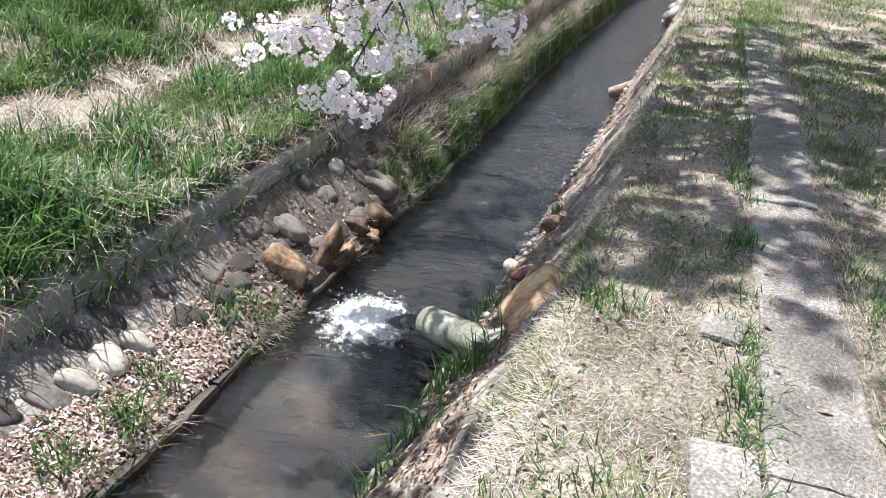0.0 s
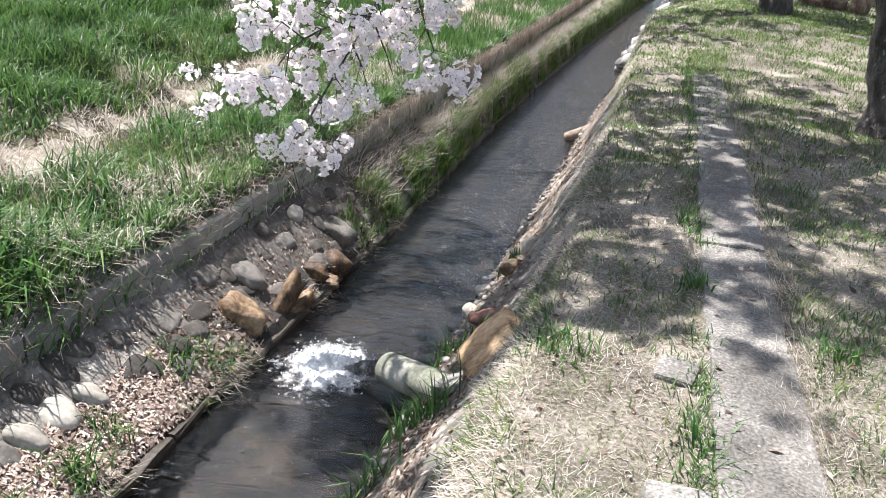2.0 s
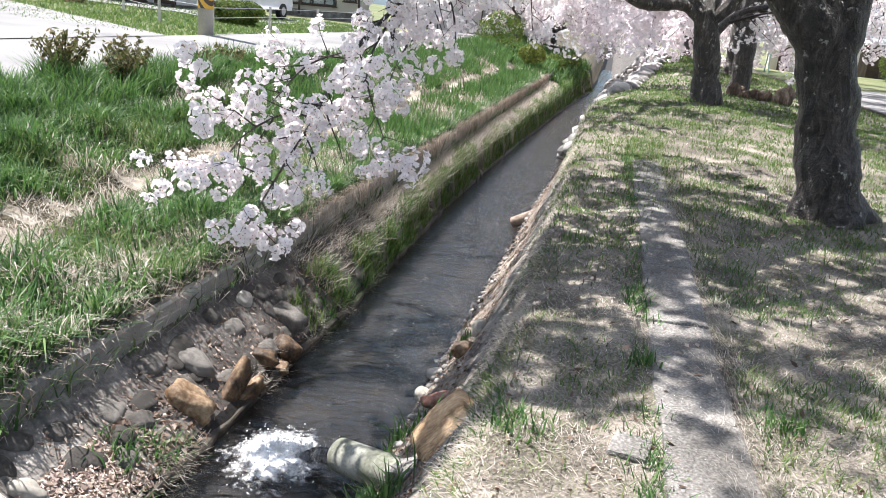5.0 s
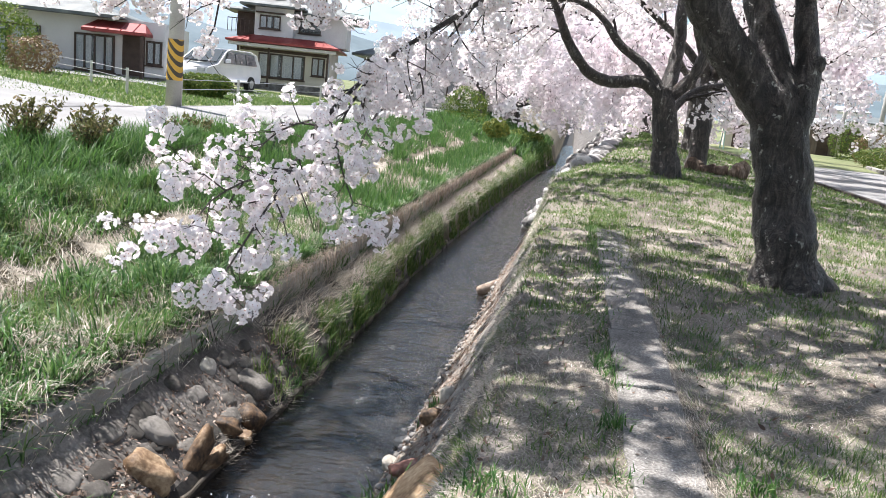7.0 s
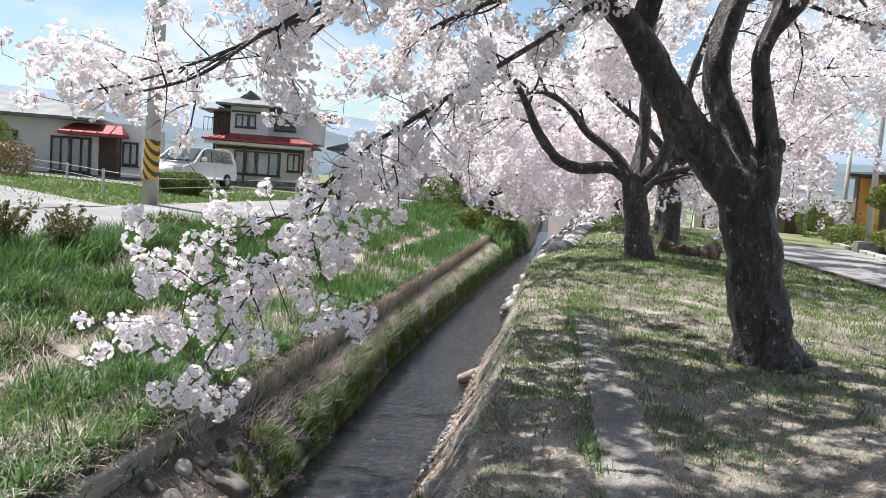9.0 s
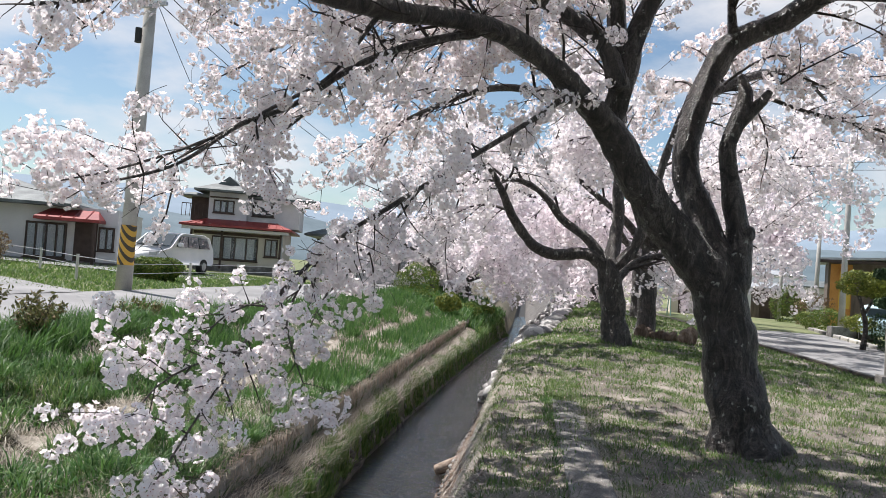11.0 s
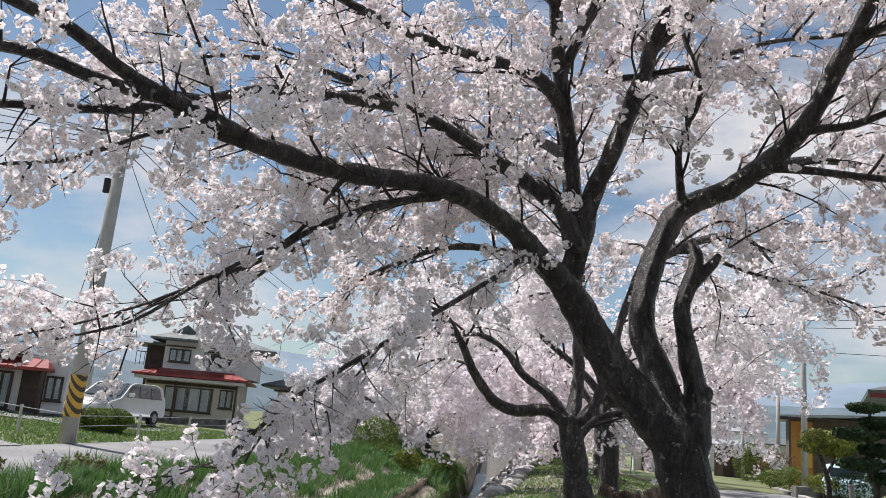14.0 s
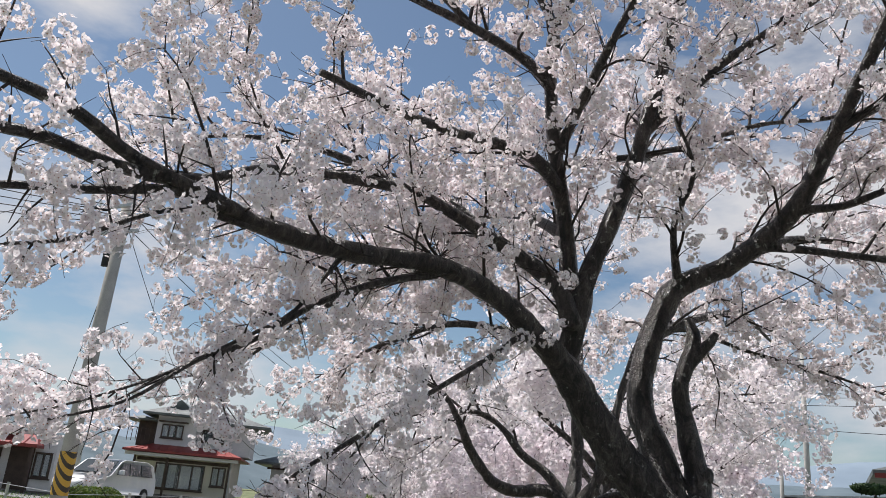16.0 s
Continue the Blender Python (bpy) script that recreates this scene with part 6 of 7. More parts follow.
def skirt_roof(name, x0, x1, y0, y1, ix0, ix1, iy0, iy1, z0, z1, material, parent, ribs=True):
    """A sloped apron roof between an outer and an inner rectangle."""
    bm = bmesh.new()
    o = [bm.verts.new((x, y, z0)) for x, y in ((x0, y0), (x1, y0), (x1, y1), (x0, y1))]
    ob = [bm.verts.new((x, y, z0 - 0.12)) for x, y in ((x0, y0), (x1, y0), (x1, y1), (x0, y1))]
    n = [bm.verts.new((x, y, z1)) for x, y in ((ix0, iy0), (ix1, iy0), (ix1, iy1), (ix0, iy1))]
    nb = [bm.verts.new((x, y, z0 - 0.12)) for x, y in ((ix0, iy0), (ix1, iy0), (ix1, iy1), (ix0, iy1))]
    for i in range(4):
        j = (i + 1) % 4
        bm.faces.new((o[i], o[j], n[j], n[i]))
        bm.faces.new((ob[i], ob[j], o[j], o[i]))
        bm.faces.new((nb[i], nb[j], ob[j], ob[i]))
    roof = part(name, bm, material, parent)
    if ribs:
        k = int((x1 - x0) / 0.45)
        for i in range(1, k):
            x = x0 + (x1 - x0) * i / k
            ux = min(max(x, ix0), ix1)
            rb = bmesh.new()
            cyl(rb, (x, y0, z0 + 0.015), (ux, iy0, z1 + 0.015), 0.022, 0.022, 5)
            part("seam", rb, material, roof)
    return roof


def build_main_house():
    h = thing("house", "two-storey grey plaster house with red and dark roofs", "house", "houses across the lane", at=(-15.2, 41.0, 0.62), rz=13)
    h.scale = (0.87, 0.87, 0.87)
    part("ground_floor_wall", boxed(-3.2, 2.4, 0.0, 6.5, 0, 2.75), M_cream, h, "cream plastered lower wall")
    part("upper_wall", boxed(-2.3, 0.0, 0.35, 5.8, 2.75, 4.72), M_plaster, h)
    part("upper_side_wall", boxed(0.0, 3.2, 1.3, 5.8, 2.75, 4.55), M_plaster, h)
    part("plinth", boxed(-3.25, 2.45, -0.05, 6.55, -0.3, 0.25), M_conc, h)
    skirt_roof("red_roof", -3.7, 2.95, -1.15, 7.3, -2.3, 1.9, 0.36, 6.5, 2.62, 3.02, M_redroof, h)
    part("soffit", boxed(-3.5, 2.75, -0.95, 0.0, 2.30, 2.38), M_soffit, h)
    part("fascia", boxed(-3.55, 2.8, -1.02, -0.96, 2.28, 2.46), M_soffit, h)
    frame_of(0, h, -2.0, -0.75, 3.42, 4.22, 0.35, 3)
    frame_of(0, h, 0.25, 1.6, 3.42, 4.15, 1.3, 2, curtain=False)
    part("window_hood", boxed(-2.2, -0.5, 0.0, 0.38, 4.32, 4.40), M_trim, h)
    part("side_hood", boxed(0.15, 1.8, 1.05, 1.3, 4.22, 4.28), M_trim, h)
    frame_of(0, h, -1.9, 0.9, 0.55, 2.0, 0.0, 4)
    frame_of(0, h, 1.3, 2.1, 0.9, 2.0, 0.0, 2)
    part("lintel_board", boxed(-3.0, 2.2, -0.05, 0.0, 2.06, 2.24), M_trim, h)
    for x in (-3.0, -1.2, 2.3):
        part("post", boxed(x - 0.06, x + 0.06, -0.8, -0.68, 0.0, 2.3), M_trim, h)
    hip_roof("side_roof", -0.4, 4.3, 0.5, 6.8, 4.60, 0.75, M_darkroof, h, 0.42)
    r, (a, b, z) = hip_roof("upper_roof", -3.1, 0.75, -0.45, 6.6, 4.80, 0.75, M_darkroof, h, 0.42)
    bm = bmesh.new()
    cyl(bm, (*a, z), (*b, z), 0.09, 0.09, 8)
    part("ridge", bm, M_darkroof, r)
    bm = bmesh.new()
    v = [bm.verts.new(p) for p in ((-2.0, 0.4, 5.08), (-0.35, 0.4, 5.08), (-1.18, 0.4, 5.72), (-1.9, 2.4, 5.35), (-0.45, 2.4, 5.35), (-1.18, 2.4, 5.74))]
    for f in ((0, 1, 2), (0, 2, 5, 3), (1, 4, 5, 2), (3, 5, 4)):
        bm.faces.new([v[i] for i in f])
    part("gable", bm, M_darkroof, r)
    part("gable_trim", boxed(-1.9, -0.45, 0.34, 0.395, 5.03, 5.12), M_trim, r)
    hip_roof("balcony_roof", -4.1, -2.3, 0.1, 3.2, 4.42, 0.2, M_darkroof, h, 0.3, 0.08)
    part("balcony_wall", boxed(-3.5, -2.3, 1.2, 3.0, 2.9, 4.4), M_trim, h)
    part("balcony_rail", boxed(-3.9, -2.35, 0.25, 0.29, 3.85, 3.90), M_trim, h)
    for k in range(7):
        x = -3.88 + k * 0.25
        part("baluster", boxed(x - 0.015, x + 0.015, 0.25, 0.29, 3.1, 3.85), M_trim, h)
    an = bmesh.new()
    cyl(an, (-1.2, 2.8, 5.5), (-1.2, 2.8, 7.1), 0.025, 0.018, 6)
    for z, w in ((6.9, 0.5), (6.7, 0.4), (6.5, 0.3)):
        cyl(an, (-1.2 - w, 2.8, z), (-1.2 + w, 2.8, z), 0.012, 0.012, 5)
    part("antenna", an, M_metal, h)
    bm = bmesh.new()
    cyl(bm, (2.35, -0.1, 0.1), (2.35, -0.1, 2.3), 0.04, 0.04, 8)
    part("downpipe", bm, M_metal, h)


def build_low_house():
    h = thing("house", "single-storey grey house with red porch roof and glazed doors", "house", "houses across the lane", at=(-20.0, 31.2, 0.45), rz=18)
    part("wall", boxed(-6.0, 2.7, 0, 6.0, 0, 2.45), M_plaster, h)
    part("plinth", boxed(-6.05, 2.75, -0.05, 6.05, -0.3, 0.2), M_conc, h)
    hip_roof("roof", -6.9, 1.2, -0.9, 6.9, 2.55, 1.1, M_darkroof, h, 0.45)
    skirt_roof("porch_roof", -0.3, 2.2, -1.3, 6.2, 0.0, 1.9, -0.02, 6.0, 1.95, 2.35, M_redroof, h)
    # no recess is cut: a dark board on the wall paints its shade
    part("recess_shade_panel", boxed(1.0, 1.9, -0.03, 0.02, 0.2, 1.9), M_trim, h, "flat dark panel for the shade of the entrance recess")
    frame_of(None, h, -0.9, 0.7, 0.25, 1.75, 0.0, 4)
    frame_of(None, h, 1.95, 2.6, 0.7, 1.7, 0.0, 2)
    frame_of(None, h, -4.6, -2.2, 0.4, 1.85, 0.0, 4)
    part("porch_post", boxed(1.95, 2.07, -1.2, -1.08, 0, 1.9), M_trim, h)
    part("fence_board", boxed(-5.8, -1.5, -1.4, -1.35, 0.05, 0.6), M_plaster, h)


def build_back_house():
    h = thing("house", "low grey house with dark tile roof behind the blossoms", "house", "houses across the lane", at=(-8.6, 47.5, 0.3), rz=8)
    part("wall", boxed(-4, 4.5, 0, 6, 0, 2.6), M_plaster, h)
    hip_roof("roof", -4.9, 5.4, -0.9, 6.9, 2.7, 1.3, M_darkroof, h, 0.45)
    frame_of(None, h, -3.2, -1.2, 0.7, 2.0, 0.0, 3)
    frame_of(None, h, 0.8, 2.6, 0.7, 2.0, 0.0, 3)
    part("eaves_board", boxed(-4.2, 4.7, -0.35, -0.05, 2.35, 2.45), M_trim, h)


build_main_house()
build_low_house()
build_back_house()


def pole_at(name, x, y, z, h, r, lean=0, rows=(), label="tall grey concrete utility pole with cross arms", turn=0):
    t = thing(name, label, "utility pole", "utility poles", at=(x, y, z), rz=turn)
    bm = bmesh.new()
    top = (math.tan(radians(lean)) * h, 0, h)
    cyl(bm, (0, 0, -0.3), top, r, r * 0.66, 16)
    for f in bm.faces:
        f.smooth = len(f.verts) == 4
    part("shaft", bm, M_polec, t)
    for hh, w in rows:
        c = top[0] * hh / h
        arm = part("cross_arm", boxed(c - w, c + w, -0.20, -0.12, hh - 0.04, hh + 0.04), M_metal, t)
        for s in (-0.85, -0.45, 0.45, 0.85):
            b = bmesh.new()
            cyl(b, (c + s * w, -0.16, hh + 0.04), (c + s * w, -0.16, hh + 0.2), 0.04, 0.025, 8)
            part("insulator", b, M_white, arm)
        b = bmesh.new()
        cyl(b, (c, -0.16, hh - 0.5), (c + 0.6 * w, -0.16, hh), 0.018, 0.018, 6)
        part("brace", b, M_metal, arm)
    return t, top


M_polec = mat("pole_concrete", [(0.30, 0.29, 0.27), (0.40, 0.39, 0.365), (0.48, 0.47, 0.44)], 2.0, 0.9, 0.2, 50, depth=0.004)


def striped():
    m = bpy.data.materials.new("warning_stripes")
    m.use_nodes = True
    nt = m.node_tree
    n, l = nt.nodes, nt.links
    b = n["Principled BSDF"]
    tc = n.new("ShaderNodeTexCoord")
    mp = n.new("ShaderNodeMapping")
    mp.inputs["Rotation"].default_value = (0, radians(38), 0)
    w = n.new("ShaderNodeTexWave")
    w.wave_type, w.bands_direction = "BANDS", "X"
    w.inputs["Scale"].default_value, w.inputs["Distortion"].default_value = 2.0, 0.4
    r = n.new("ShaderNodeValToRGB")
    r.color_ramp.interpolation = "CONSTANT"
    r.color_ramp.elements[0].color, r.color_ramp.elements[1].color = (0.06, 0.045, 0.03, 1), (0.62, 0.36, 0.05, 1)
    r.color_ramp.elements[1].position = 0.42
    l.new(tc.outputs["Object"], mp.inputs["Vector"])
    l.new(mp.outputs["Vector"], w.inputs["Vector"])
    l.new(w.outputs["Fac"], r.inputs["Fac"])
    l.new(r.outputs["Color"], b.inputs["Base Color"])
    b.inputs["Roughness"].default_value = 0.6
    return m


pole_l, _ = pole_at("utility_pole", -9.65, 18.2, 0.3, 9.0, 0.19, 1.2, ((7.6, 0.9), (6.9, 0.7)), "grey concrete utility pole with yellow and black band", turn=-20)
bm = bmesh.new()
cyl(bm, (0.013, 0, 0.64), (0.033, 0, 1.6), 0.192, 0.186, 20, caps=False)
part("warning_band", bm, striped(), pole_l, "yellow and black striped sleeve")
bm = bmesh.new()
cyl(bm, (0.06, -0.22, 6.0), (0.06, -0.22, 6.35), 0.08, 0.08, 12)
cyl(bm, (0.10, -0.10, 6.18), (0.07, -0.22, 6.18), 0.02, 0.02, 6)
part("cable_joint", bm, M_black, pole_l)


def build_wires():
    k = [((-9.5, 18.2, 7.9 - 0.1 * i), (-22, 10 + i, 8.4 - 0.25 * i)) for i in range(5)]
    k += [((-9.5, 18.2, 7.6), (-15.5, 41.2, 5.2)), ((-9.5, 18.2, 7.0), (-18.5, 33, 3.4)), ((-9.4, 18.2, 7.8), (-10.5, 60, 8.2)), ((-9.4, 18.2, 7.4), (-10.5, 60, 7.8)),
          ((12, 31.6, 6.6), (30, 20, 7.6)), ((12, 31.6, 6.3), (30, 20, 7.2)), ((12, 31.6, 5.4), (30, 22, 5.6)), ((12, 31.6, 6.4), (13.8, 39.6, 5.6)), ((13.8, 39.6, 5.2), (14.2, 46, 4.0)), ((12, 31.6, 5.0), (14.2, 46, 4.2))]
    for a, b in k:
        a, b = Vector(a), Vector(b)
        pts = []
        for i in range(13):
            u = i / 12
            p = a.lerp(b, u)
            p.z -= 0.35 * 4 * u * (1 - u) * (b - a).length / 20
            pts.append((*p, 0.012))
        v, f = tube(np.array(pts), 4)
        tagged(raw("overhead_wire", v, f, M_black), "thin black overhead wire between poles", "wire", "overhead wires")


build_wires()


def build_van():
    """White estate car, nose to local -x."""
    c = thing("car", "parked white estate car in front of the houses", "car", at=(-14.6, 31.0, 0.47), rz=86)
    prof = [(-2.25, 0.35), (-2.3, 0.62), (-2.2, 0.85), (-1.35, 1.02), (-0.55, 1.55), (-0.2, 1.63), (1.5, 1.64), (2.0, 1.52), (2.22, 1.0), (2.28, 0.6), (2.22, 0.35)]
    bm = bmesh.new()
    ys = ((-0.82, 0.86), (-0.86, 0.97), (0.86, 0.97), (0.82, 0.86))
    loops = []
    for y, q in ys:
        loops.append([bm.verts.new((x * (1.0 if abs(y) > 0.84 else 0.99), y * (1 - 0.16 * max(0, (z - 0.95)) / 0.7), z)) for x, z in prof])
    for a, b in zip(loops, loops[1:]):
        for i in range(len(prof)):
            j = (i + 1) % len(prof)
            bm.faces.new((a[i], a[j], b[j], b[i]))
    bm.faces.new(loops[0][::-1])
    bm.faces.new(loops[-1])
    bmesh.ops.recalc_face_normals(bm, faces=bm.faces)
    bmesh.ops.bevel(bm, geom=list(bm.edges), offset=0.035, segments=2, affect="EDGES")
    for f in bm.faces:
        f.smooth = True
    part("body", bm, M_white, c)
    bm = bmesh.new()
    v = [bm.verts.new(p) for p in ((-1.28, -0.72, 1.09), (-1.28, 0.72, 1.09), (-0.58, 0.62, 1.55), (-0.58, -0.62, 1.55))]
    bm.faces.new(v)
    r = bmesh.ops.extrude_face_region(bm, geom=bm.faces[:])
    bmesh.ops.translate(bm, verts=[q for q in r["geom"] if isinstance(q, bmesh.types.BMVert)], vec=(-0.03, 0, 0.02))
    part("windscreen", bm, M_glass, c)
    for sgn in (-1, 1):
        for x0, x1, t0, t1 in ((-0.95, -0.05, -0.45, -0.05), (0.02, 0.85, 0.02, 0.85), (0.92, 1.85, 0.92, 1.65)):
            bm = bmesh.new()
            v = [bm.verts.new(p) for p in ((x0, sgn * 0.872, 1.06), (x1, sgn * 0.872, 1.06), (t1, sgn * 0.80, 1.50), (t0, sgn * 0.80, 1.50))]
            bm.faces.new(v)
            r = bmesh.ops.extrude_face_region(bm, geom=bm.faces[:])
            bmesh.ops.translate(bm, verts=[q for q in r["geom"] if isinstance(q, bmesh.types.BMVert)], vec=(0, -sgn * 0.03, 0))
            part("side_window", bm, M_glass, c)
        for x in (-1.45, 1.4):
            w = new("wheel")
            w.parent = c
            bm = bmesh.new()
            cyl(bm, (x, sgn * 0.66, 0.31), (x, sgn * 0.875, 0.31), 0.31, 0.31, 20)
            part("tyre", bm, M_black, w)
            bm = bmesh.new()
            cyl(bm, (x, sgn * 0.86, 0.31), (x, sgn * 0.885, 0.31), 0.19, 0.17, 16)
            part("rim", bm, M_metal, w)
        part("headlight", boxed(-2.28, -2.1, sgn * 0.62 - 0.16, sgn * 0.62 + 0.16, 0.68, 0.82, bevel=0.02), M_metal, c)
        part("mirror", boxed(-0.95, -0.78, sgn * 0.98 - 0.09, sgn * 0.98 + 0.09, 1.08, 1.24, bevel=0.03), M_white, c)
    part("bumper", boxed(-2.36, -2.15, -0.8, 0.8, 0.32, 0.52, bevel=0.03), M_black, c)


build_van()


def leaf_mass(name, label, cat, x, y, z, rx, ry, rz, n, size, material, seed, group="", trunk=None, shells=((0, 0, 0, 1),)):
    """A clipped shrub or pine pad: many small leaves round a few lobes, over a short branching stem."""
    t = thing(name, label, cat, group, at=(x, y, z))
    r = np.random.default_rng(seed)
    V, F, o = [], [], 0
    tv, tf = np.array([(-1, 0, 0), (0, -0.45, 0.1), (1, 0, 0.2), (0, 0.45, 0.1)]), np.array([[0, 1, 2, 3]])
    for lx, ly, lz, s in shells:
        k = int(n * s)
        d = r.normal(size=(k, 3))
        d /= np.linalg.norm(d, axis=1, keepdims=True)
        bump = 1 + 0.12 * np.sin(5 * d[:, 0] + 3 * d[:, 2] + seed) + 0.10 * np.sin(7 * d[:, 1] + 4 * d[:, 0])
        rad = (r.uniform(0.55, 1.0, k) ** 0.4 * bump)[:, None]
        p = d * rad * np.array([rx, ry, rz]) * s ** 0.5 + np.array([lx, ly, lz + rz])
        p[:, 2] = np.maximum(p[:, 2], 0.02)
        v, f, _ = scatter(tv, tf, np.zeros(1, int), p, d + r.normal(0, 0.6, d.shape), r, (size * 0.6, size * 1.3))
        V.append(v)
        F.append(f + o)
        o += len(v)
    raw("foliage", np.vstack(V), np.vstack(F), material, t)
    if trunk:
        for q in trunk:
            v, f = tube(spline(q, 0.15), 8, 0.08, r)
            raw("stem", v, f, M_bark, t, smooth=True)
    return t


M_hedge = leafy("hedge_leaf", [(0.02, 0.05, 0.012), (0.05, 0.10, 0.02), (0.13, 0.17, 0.035), (0.24, 0.24, 0.06)], (0.14, 0.22, 0.04), 0.3)
M_pine = leafy("pine_needle", [(0.012, 0.032, 0.014), (0.03, 0.06, 0.025), (0.06, 0.10, 0.04)], (0.06, 0.12, 0.04), 0.2)
M_topi = leafy("golden_needle", [(0.04, 0.07, 0.015), (0.12, 0.15, 0.03), (0.26, 0.26, 0.06)], (0.2, 0.24, 0.04), 0.3)
M_shrub = leafy("shrub_leaf", [(0.05, 0.045, 0.025), (0.09, 0.10, 0.035), (0.16, 0.14, 0.06), (0.24, 0.15, 0.09)], (0.15, 0.16, 0.06), 0.25)
M_twigbush = leafy("budding_twig", [(0.09, 0.05, 0.035), (0.18, 0.11, 0.07), (0.26, 0.22, 0.10)], (0.2, 0.14, 0.08), 0.2)
leaf_mass("hedge", "clipped round hedge, green on top, beside the pole", "hedge", -11.9, 24.6, 0.36, 0.85, 0.6, 0.38, 6500, 0.05, M_hedge, 71)


def build_fence():
    fx = [(-19.3, 26.5), (-15.2, 23.4), (-12.3, 20.6), (-9.62, 18.5), (-10.2, 23.2), (-10.5, 28.0), (-10.8, 33.0)]
    t = thing("rope_fence", "low fence of white posts and thin rails along the verge", "fence")
    for x, y in fx:
        z = float(ground_z(x, y))
        bm = bmesh.new()
        cyl(bm, (x, y, z - 0.1), (x, y, z + 0.72), 0.04, 0.04, 10)
        part("post", bm, M_soffit, t)
    for a, b in zip(fx, fx[1:]):
        for h in (0.42, 0.66):
            za, zb = float(ground_z(*a)) + h, float(ground_z(*b)) + h
            bm = bmesh.new()
            cyl(bm, (*a, za), (*b, zb), 0.008, 0.008, 6)
            part("rail", bm, M_metal, t)


build_fence()
sow("verge_grass", "green grass verge between lane and houses", 16000, -15.5, -9.7, 16, 36, M_lawngrass, (0.03, 0.09), (0.02, 0.035), (0.3, 1.0), 72, None, two=False)
sow("verge_grass", "green grass verge between lane and houses", 7000, -22, -15.5, 18, 34, M_lawngrass, (0.03, 0.09), (0.02, 0.04), (0.3, 1.0), 73, None, two=False)


def build_drive():
    """Pale forecourt in front of the houses, a low kerb at the lane and the slab on the bank."""
    bm = bmesh.new()
    vs = [bm.verts.new((x, y, float(ground_z(x, y)) + 0.05)) for x, y in ((-9.5, 10.5), (-9.5, 16.2), (-30, 29), (-30, 18))]
    bm.faces.new(vs)
    tagged(part("forecourt", bm, M_road), "pale side lane joining between the verges", "road", kind="structure")
    vs = bmesh.new()
    w = [vs.verts.new((x, y, float(ground_z(x, y)) + 0.045)) for x, y in ((-22, 27.2), (-12.5, 27.6), (-11.2, 34), (-22, 36))]
    vs.faces.new(w)
    tagged(part("forecourt", vs, M_road), "pale concrete forecourt before the houses", "paving", kind="structure")


build_drive()
bm = boxed(-6.15, -5.15, 11.0, 14.0, -0.08, 0.14, bevel=0.02)
tagged(part("culvert_slab", bm, M_conc), "grey concrete slab at the top of the bank", "slab")
bm = boxed(-6.0, -5.78, 14.5, 34, 0.0, 0.26, bevel=0.02)
tagged(part("kerb_bank", bm, M_wallc), "low concrete kerb between lane and bank", "kerb", kind="structure")
for i, (x, y, s) in enumerate(((-5.7, 8.9, 0.55), (-5.6, 10.4, 0.45), (-5.8, 7.8, 0.6), (-5.5, 8.4, 0.45), (-5.6, 11.4, 0.4))):
    r = np.random.default_rng(300 + i)
    t = thing("shrub", "bare budding shrub at the top of the bank", "shrub", "shrubs on the bank", at=(x, y, float(ground_z(x, y)) - 0.03))
    stems = []
    for k in range(34):
        a, l = r.uniform(0, 6.28), s * r.uniform(0.5, 1.1)
        stems.append(spline([(0, 0, 0, 0.008), (0.15 * l * math.cos(a), 0.15 * l * math.sin(a), 0.5 * l, 0.006), (0.5 * l * math.cos(a), 0.5 * l * math.sin(a), l, 0.003)], 0.08))
    v, f = merge([tube(q, 4) for q in stems])
    tagged(raw("twigwork", v, f, M_twig, t), kind="stuff")
    p = np.vstack([q[len(q) // 2:, :3] for q in stems])
    p = np.repeat(p, 9, 0) + r.normal(0, 0.03, (len(p) * 9, 3))
    v, f, _ = scatter(np.array([(-1, 0, 0), (0, -0.45, 0.1), (1, 0, 0.2), (0, 0.45, 0.1)]), np.array([[0, 1, 2, 3]]), np.zeros(1, int), p, r.normal(size=p.shape), r, (0.016, 0.04))
    raw("foliage", v, f, M_shrub, t)

# ---- beyond the lawn: gardens, poles, hills ----
pole_at("utility_pole", 12.0, 31.7, -0.1, 8.6, 0.125, 0.3, ((6.9, 0.7), (5.6, 0.55)), turn=15)
pole_at("utility_pole", 13.75, 39.6, -0.15, 5.5, 0.12, 0.5, ())
pole_at("utility_pole", 14.03, 45.9, -0.2, 4.2, 0.11, 0.8, ((3.7, 0.7), (3.2, 0.6)))
leaf_mass("hedge", "clipped low green hedge before the orange house", "hedge", 12.7, 35.2, -0.1, 1.15, 0.8, 0.5, 3000, 0.05, M_hedge, 74)
leaf_mass("bush", "loose round bush by the lane", "bush", 13.7, 43.0, -0.15, 0.95, 0.9, 1.0, 2600, 0.055, M_hedge, 75)
leaf_mass("bush", "reddish budding bush between the poles", "bush", 13.0, 37.5, -0.1, 0.9, 0.6, 0.85, 1500, 0.05, M_twigbush, 76)
leaf_mass("topiary_tree", "cloud-pruned golden garden tree with rounded head", "tree", 9.15, 22.6, 0.0, 0.72, 0.7, 0.36, 2600, 0.05, M_topi, 77,
          trunk=[[(0, 0, 0, 0.09), (0.05, 0, 0.6, 0.07), (-0.05, 0, 1.1, 0.06), (-0.25, 0, 1.7, 0.03)], [(0.0, 0, 1.0, 0.05), (0.3, 0.1, 1.5, 0.03), (0.35, 0.1, 1.85, 0.02)]],
          shells=((0.0, 0, 1.45, 1.0), (0.35, 0.1, 1.3, 0.4)))
